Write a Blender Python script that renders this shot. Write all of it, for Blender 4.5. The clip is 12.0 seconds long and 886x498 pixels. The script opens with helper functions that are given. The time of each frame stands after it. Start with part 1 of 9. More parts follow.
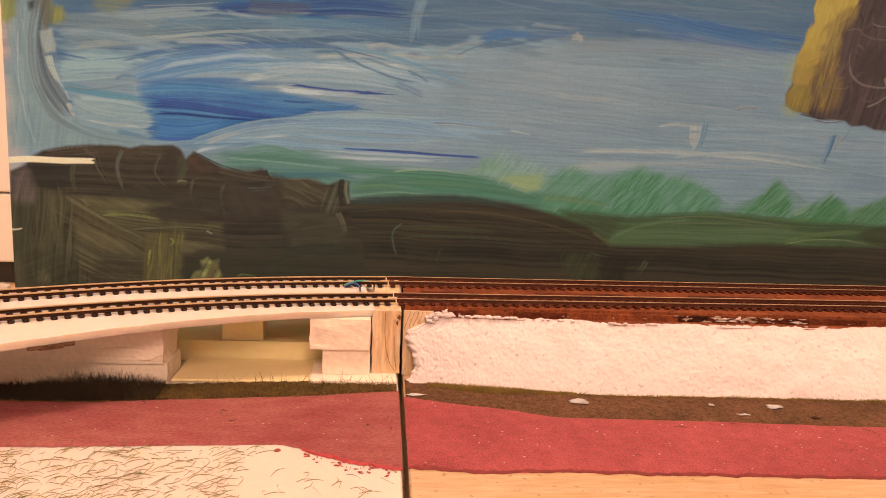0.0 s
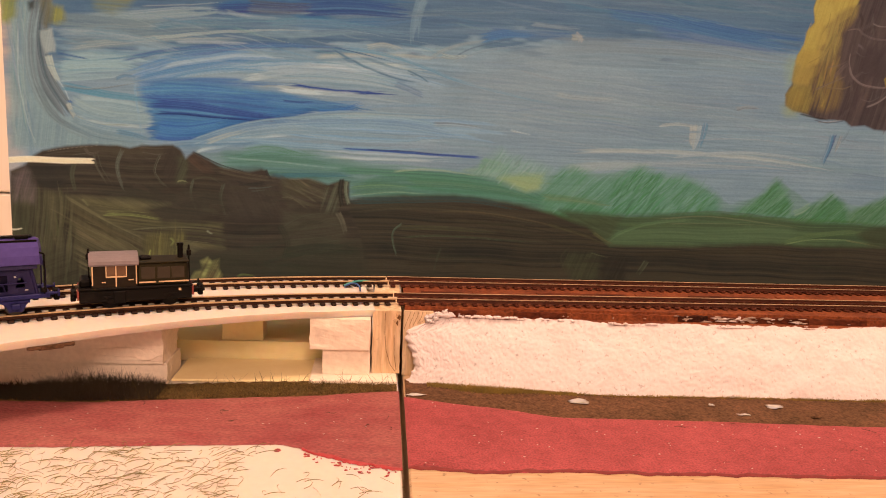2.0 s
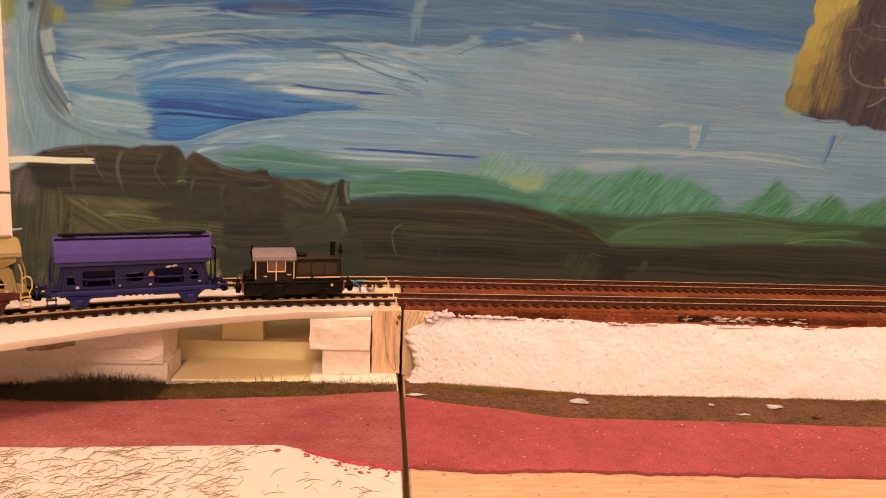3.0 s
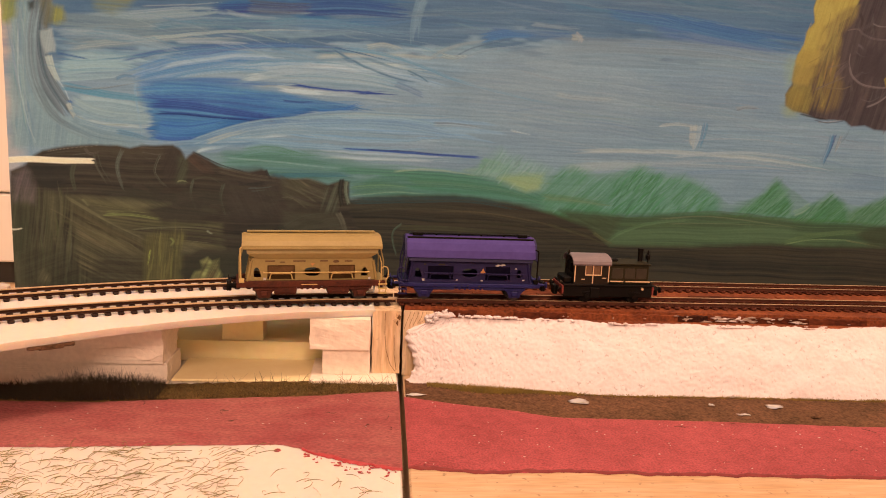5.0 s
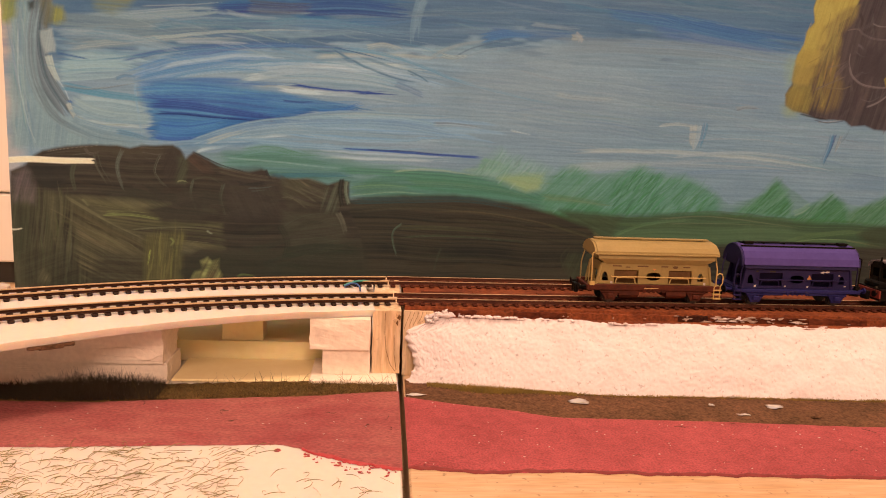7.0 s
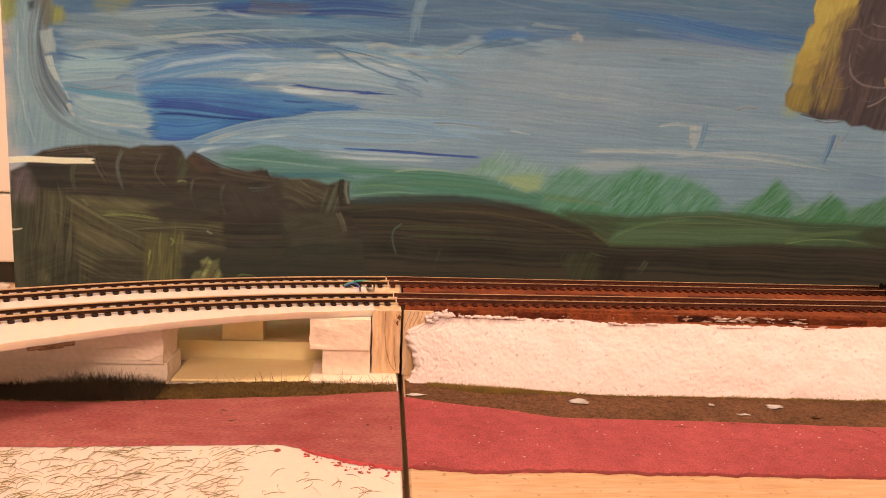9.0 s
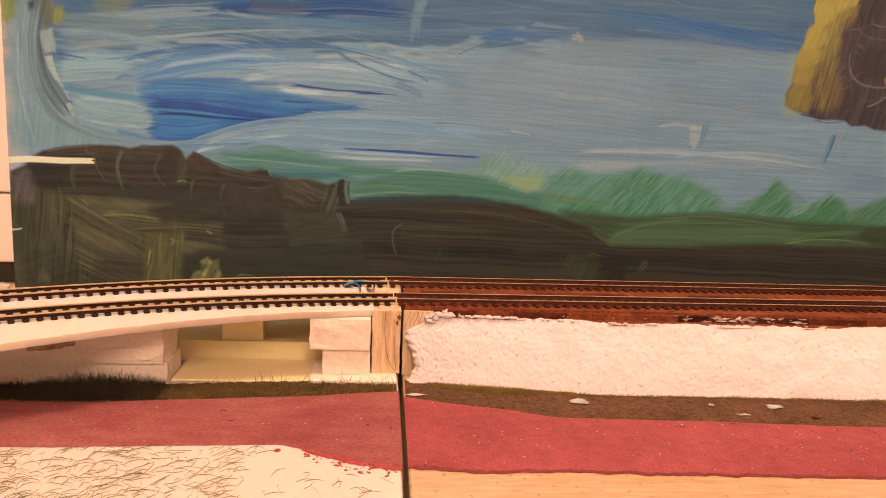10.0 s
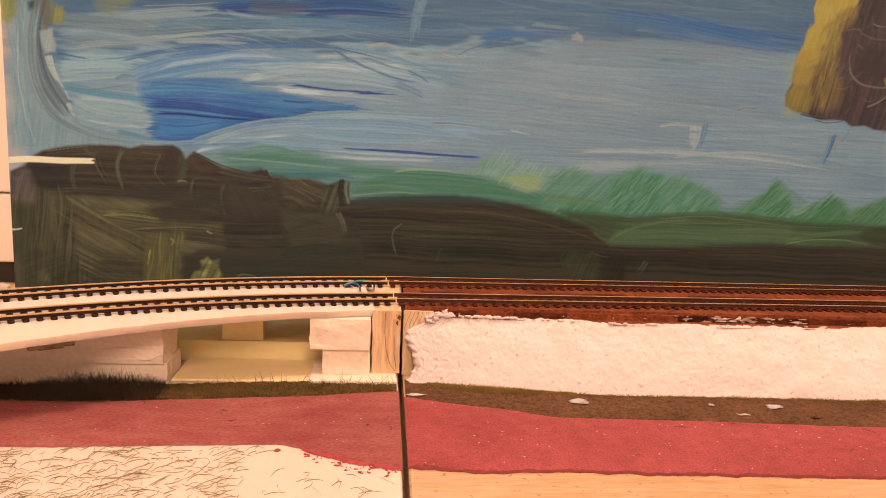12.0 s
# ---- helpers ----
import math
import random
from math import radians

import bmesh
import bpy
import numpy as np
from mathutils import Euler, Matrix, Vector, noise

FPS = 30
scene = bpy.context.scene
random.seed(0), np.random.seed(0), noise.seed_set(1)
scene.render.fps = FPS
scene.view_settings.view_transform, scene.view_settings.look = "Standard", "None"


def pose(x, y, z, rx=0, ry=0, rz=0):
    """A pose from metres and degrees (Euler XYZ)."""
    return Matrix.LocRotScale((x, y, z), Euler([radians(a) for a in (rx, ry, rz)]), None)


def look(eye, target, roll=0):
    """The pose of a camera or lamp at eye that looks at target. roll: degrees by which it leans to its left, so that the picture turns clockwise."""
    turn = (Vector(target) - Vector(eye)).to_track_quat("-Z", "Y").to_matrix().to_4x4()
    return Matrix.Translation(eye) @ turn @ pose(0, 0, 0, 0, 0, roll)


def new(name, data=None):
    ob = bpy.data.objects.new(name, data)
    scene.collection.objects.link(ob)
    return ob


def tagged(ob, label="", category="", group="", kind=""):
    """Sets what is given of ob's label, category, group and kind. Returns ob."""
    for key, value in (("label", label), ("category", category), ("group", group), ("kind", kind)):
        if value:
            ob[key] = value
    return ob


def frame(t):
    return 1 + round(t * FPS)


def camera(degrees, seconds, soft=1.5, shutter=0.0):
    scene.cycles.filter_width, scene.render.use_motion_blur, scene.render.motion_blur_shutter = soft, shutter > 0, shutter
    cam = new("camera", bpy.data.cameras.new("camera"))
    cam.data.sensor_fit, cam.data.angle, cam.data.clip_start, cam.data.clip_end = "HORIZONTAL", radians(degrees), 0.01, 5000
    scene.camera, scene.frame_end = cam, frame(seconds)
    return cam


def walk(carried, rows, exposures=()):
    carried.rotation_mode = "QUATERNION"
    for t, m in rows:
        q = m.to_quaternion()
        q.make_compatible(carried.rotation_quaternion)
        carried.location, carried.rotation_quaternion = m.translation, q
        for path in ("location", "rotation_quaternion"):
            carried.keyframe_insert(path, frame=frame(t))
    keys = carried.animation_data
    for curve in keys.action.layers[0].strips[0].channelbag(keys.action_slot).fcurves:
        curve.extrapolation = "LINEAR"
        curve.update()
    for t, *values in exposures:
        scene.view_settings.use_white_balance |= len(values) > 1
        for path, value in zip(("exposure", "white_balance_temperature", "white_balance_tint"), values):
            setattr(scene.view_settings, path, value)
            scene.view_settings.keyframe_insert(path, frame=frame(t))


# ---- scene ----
# The camera stands still on the bench, a hand's width over the near edge of the layout.
cam = camera(60.854, 12.0, soft=1.0)
EYE = Vector((-0.0086, -0.2958, 0.100))
_yaw, _pitch = radians(4.670), radians(9.643)
AIM = EYE + Vector((math.sin(_yaw) * math.cos(_pitch), math.cos(_yaw) * math.cos(_pitch), -math.sin(_pitch)))
walk(cam, [(0, look(EYE, AIM, 2.567)), (12, look(EYE, AIM, 2.567))], [(0, 0.0), (12, 0.0)])

# ---- light: a warm room lamp behind the camera, a second one straight over the bench, and the dim room round them ----
world = bpy.data.worlds.new("room_air")
world.use_nodes = True
world.node_tree.nodes["Background"].inputs[0].default_value = (1.0, 0.74, 0.52, 1)
world.node_tree.nodes["Background"].inputs[1].default_value = 0.10
scene.world = world


def globe_lamp(name, place, radius, power, colour):
    data = bpy.data.lights.new(name, "POINT")
    data.shadow_soft_size, data.energy, data.color = radius, power, colour
    ob = new(name, data)
    ob.location = place
    return ob


LAMP = (0.10, -1.22, 0.80)
BENCH_LAMP = (0.12, -0.25, 1.30)
lamp = globe_lamp("ceiling_lamp_glow", LAMP, 0.20, 42.0, (1.0, 0.63, 0.448))
bench_lamp = globe_lamp("bench_lamp_glow", BENCH_LAMP, 0.12, 33.0, (1.0, 0.63, 0.448))

# ---- helpers for nodes and meshes ----


def material(name, colour, rough=0.6, metal=0.0, dark=None, scale=200.0, bump=0.0, fine=0.0, spec=0.5, stretch=(1, 1, 1), coat=0.0, specks=0.0, speck_scale=700.0, glow=0.0, grain=0.0, grain_scale=1500.0):
    """Two scales of colour variation and a fine relief; scale is in waves a metre."""
    m = bpy.data.materials.new(name)
    m.use_nodes = True
    nt = m.node_tree
    b = nt.nodes["Principled BSDF"]
    b.inputs["Roughness"].default_value, b.inputs["Metallic"].default_value = rough, metal
    b.inputs["Specular IOR Level"].default_value = spec
    b.inputs["Coat Weight"].default_value = coat
    if glow:
        b.inputs["Subsurface Weight"].default_value, b.inputs["Subsurface Scale"].default_value = glow, 0.006
        b.inputs["Subsurface Radius"].default_value = (1.0, 0.7, 0.4)
    dark = dark or tuple(c * 0.8 for c in colour)
    tc, mp = nt.nodes.new("ShaderNodeTexCoord"), nt.nodes.new("ShaderNodeMapping")
    mp.inputs["Scale"].default_value = stretch
    nt.links.new(tc.outputs["Object"], mp.inputs["Vector"])
    n1, n2 = nt.nodes.new("ShaderNodeTexNoise"), nt.nodes.new("ShaderNodeTexNoise")
    n1.inputs["Scale"].default_value, n2.inputs["Scale"].default_value = scale, scale * 7.3
    n1.inputs["Detail"].default_value, n2.inputs["Detail"].default_value = 5, 3
    for n in (n1, n2):
        nt.links.new(mp.outputs["Vector"], n.inputs["Vector"])
    add = nt.nodes.new("ShaderNodeMath")
    add.operation = "MULTIPLY_ADD"
    add.inputs[1].default_value = 0.45
    nt.links.new(n2.outputs["Fac"], add.inputs[0])
    half = nt.nodes.new("ShaderNodeMath")
    half.operation = "MULTIPLY"
    half.inputs[1].default_value = 0.6
    nt.links.new(n1.outputs["Fac"], half.inputs[0])
    nt.links.new(half.outputs[0], add.inputs[2])
    ramp = nt.nodes.new("ShaderNodeValToRGB")
    ramp.color_ramp.elements[0].position, ramp.color_ramp.elements[1].position = 0.36, 0.66
    ramp.color_ramp.elements[0].color, ramp.color_ramp.elements[1].color = (*dark, 1), (*colour, 1)
    nt.links.new(add.outputs[0], ramp.inputs["Fac"])
    out = ramp.outputs["Color"]
    if specks:
        n3, r3, mx = nt.nodes.new("ShaderNodeTexNoise"), nt.nodes.new("ShaderNodeValToRGB"), nt.nodes.new("ShaderNodeMix")
        n3.inputs["Scale"].default_value, n3.inputs["Detail"].default_value = speck_scale, 2
        nt.links.new(tc.outputs["Object"], n3.inputs["Vector"])
        r3.color_ramp.elements[0].position, r3.color_ramp.elements[1].position = 0.64, 0.72
        nt.links.new(n3.outputs["Fac"], r3.inputs["Fac"])
        mx.data_type = "RGBA"
        mul = nt.nodes.new("ShaderNodeMath")
        mul.operation = "MULTIPLY"
        mul.inputs[1].default_value = specks
        nt.links.new(r3.outputs["Color"], mul.inputs[0])
        nt.links.new(mul.outputs[0], mx.inputs[0])
        nt.links.new(out, mx.inputs[6])
        mx.inputs[7].default_value = (*[c * 0.3 for c in dark], 1)
        out = mx.outputs[2]
    height = add.outputs[0]
    if grain:
        n4, r4, m4 = nt.nodes.new("ShaderNodeTexNoise"), nt.nodes.new("ShaderNodeValToRGB"), nt.nodes.new("ShaderNodeMix")
        n4.inputs["Scale"].default_value, n4.inputs["Detail"].default_value = grain_scale, 2
        nt.links.new(mp.outputs["Vector"], n4.inputs["Vector"])
        r4.color_ramp.elements[0].position, r4.color_ramp.elements[1].position = 0.32, 0.68
        r4.color_ramp.elements[0].color = (*[1 - grain] * 3, 1)
        r4.color_ramp.elements[1].color = (*[1 + grain * 0.6] * 3, 1)
        nt.links.new(n4.outputs["Fac"], r4.inputs["Fac"])
        m4.data_type, m4.blend_type = "RGBA", "MULTIPLY"
        m4.inputs[0].default_value = 1.0
        nt.links.new(out, m4.inputs[6])
        nt.links.new(r4.outputs["Color"], m4.inputs[7])
        out = m4.outputs[2]
        both = nt.nodes.new("ShaderNodeMath")
        both.operation = "ADD"
        nt.links.new(add.outputs[0], both.inputs[0])
        nt.links.new(n4.outputs["Fac"], both.inputs[1])
        height = both.outputs[0]
    nt.links.new(out, b.inputs["Base Color"])
    if bump or fine:
        bp = nt.nodes.new("ShaderNodeBump")
        bp.inputs["Strength"].default_value, bp.inputs["Distance"].default_value = min(1.0, bump + fine), 0.0004
        nt.links.new(height, bp.inputs["Height"])
        nt.links.new(bp.outputs["Normal"], b.inputs["Normal"])
    return m


def mesh_from(name, bm, mat, smooth=False):
    me = bpy.data.meshes.new(name)
    bmesh.ops.recalc_face_normals(bm, faces=bm.faces)
    bm.to_mesh(me)
    bm.free()
    me.materials.append(mat)
    if smooth:
        me.polygons.foreach_set("use_smooth", [True] * len(me.polygons))
    return me


def part(name, bm, mat, parent, label="", smooth=False, at=None):
    ob = new(name, mesh_from(name, bm, mat, smooth))
    ob.parent = parent
    if at is not None:
        ob.matrix_basis = at
    return tagged(ob, label)


def thing(name, bm, mat, label, category, group="", kind="", smooth=False):
    return tagged(new(name, mesh_from(name, bm, mat, smooth)), label, category, group, kind)


def empty(name, label, category, group="", m=None):
    ob = new(name)
    ob.empty_display_size = 0.01
    if m is not None:
        ob.matrix_world = m
    return tagged(ob, label, category, group)


def box(bm, x0, x1, y0, y1, z0, z1, bevel=0.0, m=None):
    r = bmesh.ops.create_cube(bm, size=1.0)
    vs = r["verts"]
    for v in vs:
        v.co = Vector((x0 + (v.co.x + 0.5) * (x1 - x0), y0 + (v.co.y + 0.5) * (y1 - y0), z0 + (v.co.z + 0.5) * (z1 - z0)))
    if bevel:
        es = list({e for v in vs for e in v.link_edges})
        r = bmesh.ops.bevel(bm, geom=es, offset=bevel, segments=1, affect="EDGES")
        vs = list({v for f in r["faces"] for v in f.verts} | {v for v in vs if v.is_valid})
    if m is not None:
        bmesh.ops.transform(bm, matrix=m, verts=[v for v in vs if v.is_valid])
    return bm


def cyl(bm, a, b, r, seg=10, r2=None):
    a, b = Vector(a), Vector(b)
    d = b - a
    m = Matrix.Translation((a + b) / 2) @ d.to_track_quat("Z", "Y").to_matrix().to_4x4()
    bmesh.ops.create_cone(bm, cap_ends=True, segments=seg, radius1=r, radius2=r if r2 is None else r2, depth=d.length, matrix=m)
    return bm


def rod(bm, pts, r, seg=6):
    for a, b in zip(pts, pts[1:]):
        cyl(bm, a, b, r, seg)
    return bm


def prism(bm, profile, x0, x1, inset=0.0):
    """A closed (y, z) profile drawn out along x."""
    rings = []
    for x in (x0, x1):
        rings.append([bm.verts.new((x, y, z)) for y, z in profile])
    n = len(profile)
    for i in range(n):
        j = (i + 1) % n
        bm.faces.new((rings[0][i], rings[0][j], rings[1][j], rings[1][i]))
    bm.faces.new(rings[0][::-1])
    bm.faces.new(rings[1])
    return bm


def plate(bm, outer, holes, y0, y1):
    """A plate in the x-z plane between y0 and y1 with openings through it."""
    edges = []
    for loop in (outer, *holes):
        vs = [bm.verts.new((x, y0, z)) for x, z in loop]
        edges += [bm.edges.new((vs[i], vs[(i + 1) % len(vs)])) for i in range(len(vs))]
    r = bmesh.ops.triangle_fill(bm, use_beauty=True, edges=edges)
    faces = [g for g in r["geom"] if isinstance(g, bmesh.types.BMFace)]
    ext = bmesh.ops.extrude_face_region(bm, geom=faces)
    for v in [g for g in ext["geom"] if isinstance(g, bmesh.types.BMVert)]:
        v.co.y = y1
    return bm


def oval(cx, cz, rx, rz, n=14, p=2.6):
    out = []
    for i in range(n):
        a = 2 * math.pi * i / n
        c, s = math.cos(a), math.sin(a)
        out.append((cx + rx * math.copysign(abs(c) ** (2 / p), c), cz + rz * math.copysign(abs(s) ** (2 / p), s)))
    return out


def rect(x0, x1, z0, z1):
    return [(x0, z0), (x1, z0), (x1, z1), (x0, z1)]


def curve_at(points, x):
    """Height of a broken line through points at x, eased."""
    if x <= points[0][0]:
        return points[0][1]
    for (xa, ya), (xb, yb) in zip(points, points[1:]):
        if x <= xb:
            t = (x - xa) / (xb - xa)
            return ya + (yb - ya) * t * t * (3 - 2 * t) * 0.5 + (yb - ya) * t * 0.5
    return points[-1][1]


def sheet(bm, fx, fy, nx, ny, height):
    """A grid: fx(u), fy(u, v) and height(x, y, u, v)."""
    rows = []
    for i in range(nx + 1):
        u = i / nx
        col = []
        for j in range(ny + 1):
            v = j / ny
            x, y = fx(u), fy(u, v)
            col.append(bm.verts.new((x, y, height(x, y, u, v))))
        rows.append(col)
    for i in range(nx):
        for j in range(ny):
            bm.faces.new((rows[i][j], rows[i + 1][j], rows[i + 1][j + 1], rows[i][j + 1]))
    return bm


# ---- the line of the tracks ----
RAIL = 0.030          # rail head over the boards
BED = 0.0277          # underside of the sleepers
RADIUS, SPACING = 0.3528, 0.0321
TURN0, TURN1 = 0.0945, 0.0405
JOINT = Vector((-0.0030, 0.0002, 0))


def track_point(s, off=0.0):
    """Place and heading of a track s metres along the front line from the joint, off metres further back."""
    n0 = Vector((-math.sin(TURN0), math.cos(TURN0), 0))
    if s < 0:
        a = TURN0 - s / RADIUS
        n = Vector((-math.sin(a), math.cos(a), 0))
        return JOINT - n0 * RADIUS + n * (RADIUS + off), a
    return JOINT + n0 * off + Vector((math.cos(TURN1), math.sin(TURN1), 0)) * s, TURN1

# ---- materials ----
WHITE_FOAM = material("white_foam", (0.678, 0.631, 0.578), 0.8, dark=(0.647, 0.593, 0.531), scale=60, fine=0.25, glow=0.6)
CREAM_FOAM = material("cream_foam", (0.92, 0.80, 0.48), 0.8, dark=(0.88, 0.74, 0.41), scale=50, fine=0.2, glow=0.6)
CREAM_SHEET = material("cream_sheet", (0.92, 0.80, 0.48), 0.8, dark=(0.88, 0.74, 0.41), scale=50, fine=0.2)
# white foam; the warm tint of its shaded faces is put into the colour
SHADE_WARMED_FOAM = material("shade_warmed_foam", (0.90, 0.80, 0.69), 0.8, dark=(0.87, 0.76, 0.64), scale=70, fine=0.2, grain=0.06, grain_scale=600)
PINE = material("pine", (0.82, 0.66, 0.46), 0.65, dark=(0.60, 0.41, 0.22), scale=110, fine=0.4, specks=0.3, speck_scale=400, grain=0.2, grain_scale=700, stretch=(1, 1, 0.12))
PENCIL = material("dark_wood_line", (0.20, 0.105, 0.045), 0.8, dark=(0.12, 0.06, 0.025), scale=400, spec=0.1)
FASCIA = material("dark_brown_fascia", (0.140, 0.038, 0.017), 0.8, dark=(0.045, 0.012, 0.007), scale=120, bump=0.5, spec=0.1, grain=0.35, grain_scale=800, stretch=(0.4, 1, 1))
FASCIA_BLACK = material("blackish_brown_fascia", (0.075, 0.021, 0.011), 0.8, dark=(0.018, 0.007, 0.005), scale=160, bump=0.5, spec=0.1, grain=0.3)
EARTH = material("dark_olive_earth", (0.150, 0.095, 0.038), 0.95, dark=(0.055, 0.038, 0.015), scale=140, bump=0.8, spec=0.1, specks=0.4, speck_scale=700, grain=0.45, grain_scale=1300)
PINE_BOARD = material("pine_board", (0.631, 0.470, 0.308), 0.6, dark=(0.524, 0.331, 0.169), scale=50, fine=0.3, specks=0.6, speck_scale=420, grain=0.14, grain_scale=900, stretch=(0.12, 1, 1))
PLASTER = material("plaster", (0.75, 0.70, 0.73), 0.9, dark=(0.71, 0.65, 0.66), scale=90, bump=0.2, fine=0.15, specks=0.45, speck_scale=620, grain=0.04, grain_scale=900)
FILLER = material("dirty_filler", (0.46, 0.37, 0.32), 0.9, dark=(0.28, 0.19, 0.14), scale=400, bump=0.3)
RUST_BED = material("rust_brown_bed", (0.27, 0.078, 0.028), 0.7, dark=(0.115, 0.03, 0.013), scale=70, bump=0.5, specks=0.5, speck_scale=350, grain=0.35, grain_scale=900, spec=0.15)
RED_ROAD = material("red_road", (0.4, 0.086, 0.098), 0.8, dark=(0.27, 0.052, 0.06), scale=28, bump=0.5, fine=0.5, specks=0.4, speck_scale=800, grain=0.3, spec=0.25)
RED_ROAD_OLD = material("worn_red_road", (0.370, 0.131, 0.123), 0.8, dark=(0.255, 0.055, 0.064), scale=22, bump=0.5, fine=0.5, specks=0.3, speck_scale=800, grain=0.28, stretch=(0.5, 1, 1), spec=0.25)
ROAD_RIM = material("dark_red_paint_rim", (0.216, 0.027, 0.028), 0.7, dark=(0.146, 0.018, 0.020), scale=150, bump=0.4)
RED_BLEED = material("bleeding_red_paint", (0.42, 0.045, 0.055), 0.6, dark=(0.30, 0.030, 0.038), scale=150, bump=0.4)
MOSS = material("yellow_green_moss", (0.306, 0.212, 0.047), 0.9, dark=(0.170, 0.128, 0.030), scale=150)
MUD = material("brown_mud", (0.160, 0.084, 0.048), 0.9, dark=(0.075, 0.044, 0.022), scale=45, bump=0.6, specks=0.5, speck_scale=500, grain=0.4, grain_scale=1100, spec=0.1)
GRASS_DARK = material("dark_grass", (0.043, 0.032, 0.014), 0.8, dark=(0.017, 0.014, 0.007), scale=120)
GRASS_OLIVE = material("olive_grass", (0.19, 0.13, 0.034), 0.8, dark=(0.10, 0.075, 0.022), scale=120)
FIBRE = material("loose_fibre", (0.246, 0.208, 0.085), 0.7, dark=(0.153, 0.132, 0.051), scale=120)
SLEEPER_BLACK = material("black_sleeper", (0.034, 0.016, 0.011), 0.55, dark=(0.018, 0.009, 0.007), scale=300, spec=0.1)
SLEEPER_BROWN = material("brown_sleeper", (0.115, 0.032, 0.016), 0.75, dark=(0.05, 0.014, 0.009), scale=250, bump=0.3, spec=0.1)
# non-metal; the gleam of the rail heads is put into this pale colour
RAIL_GLEAM = material("rail_head_gleam", (0.60, 0.42, 0.235), 0.35, 0.0, scale=200)
RAIL_WEB = material("dark_rail_side", (0.055, 0.022, 0.012), 0.5, 0.3, scale=200, spec=0.2)
RAIL_RUST = material("rusty_rail_side", (0.10, 0.035, 0.02), 0.6, 0.2, dark=(0.06, 0.02, 0.014), scale=200, spec=0.2)
WALL_WHITE = material("white_wall", (0.80, 0.77, 0.72), 0.6, dark=(0.76, 0.72, 0.67), scale=8)
BLACK_PLASTIC = material("black_plastic", (0.02, 0.02, 0.02), 0.5, scale=100)
WOOD_FLOOR = material("wood_floor", (0.30, 0.18, 0.09), 0.5, dark=(0.22, 0.12, 0.06), scale=6, stretch=(0.2, 1, 1))

# ---- the room that closes the place ----
ROOM_Z = -0.92


def slab(name, x0, x1, y0, y1, z0, z1, mat, label, category):
    return thing(name, box(bmesh.new(), x0, x1, y0, y1, z0, z1), mat, label, category, kind="structure")


slab("floor", -2.2, 2.2, -2.6, 0.5, ROOM_Z - 0.05, ROOM_Z, WOOD_FLOOR, "brown wooden room floor under the bench", "floor")
slab("ceiling", -2.2, 2.2, -2.6, 0.5, 1.55, 1.6, WALL_WHITE, "plain white room ceiling", "ceiling")
slab("wall_back", -2.2, 2.2, 0.5, 0.56, ROOM_Z, 1.55, WALL_WHITE, "plain white painted wall behind the layout", "wall")
slab("wall_front", -2.2, 2.2, -2.66, -2.6, ROOM_Z, 1.55, WALL_WHITE, "plain pale wall behind the camera", "wall")
slab("wall_left", -2.26, -2.2, -2.66, 0.56, ROOM_Z, 1.6, WALL_WHITE, "plain pale side wall", "wall")
slab("wall_right", 2.2, 2.26, -2.66, 0.56, ROOM_Z, 1.6, WALL_WHITE, "plain pale side wall", "wall")

# the lamps hang on their stems from the ceiling
for _place, _drop in ((LAMP, 0.52), (BENCH_LAMP, 0.12)):
    ceiling_lamp = empty("ceiling_lamp", "ceiling lamp hanging on a black stem", "lamp", "ceiling lamps", pose(_place[0], _place[1], 1.55))
    part("stem", cyl(bmesh.new(), (0, 0, 0), (0, 0, -_drop), 0.008), BLACK_PLASTIC, ceiling_lamp)
    part("rose", cyl(bmesh.new(), (0, 0, 0), (0, 0, -0.02), 0.05, 24), WALL_WHITE, ceiling_lamp)


# ---- the two boards of the layout ----
def board(name, x0, x1, y0, y1, mat, label):
    return thing(name, box(bmesh.new(), x0, x1, y0, y1, -0.018, 0.0, 0.0006), mat, label, "layout board", kind="structure")


board("board_left", -0.50, -0.0010, -0.34, 0.085, WHITE_FOAM, "white foam layout board with loose fibres strewn on it")
board("board_right", 0.0010, 0.75, -0.20, 0.085, PINE_BOARD, "pale pine layout board beside the red road")
table = empty("work_table", "plain wooden table under the layout boards", "table", m=pose(0, 0, 0))
part("tabletop", box(bmesh.new(), -0.7, 0.9, -0.34, 0.42, -0.045, -0.018), PINE, table)
for _x in (-0.65, 0.85):
    for _y in (-0.30, 0.38):
        part("leg", box(bmesh.new(), _x - 0.03, _x + 0.03, _y - 0.03, _y + 0.03, ROOM_Z, -0.045), PINE, table)


# ---- left board: the curved white deck and what carries it ----
def deck_front(s):
    return -curve_at([(-0.16, 0.034), (-0.128, 0.028), (-0.10, 0.0235), (-0.08, 0.020), (-0.043, 0.016), (0.0, 0.0143)], s)


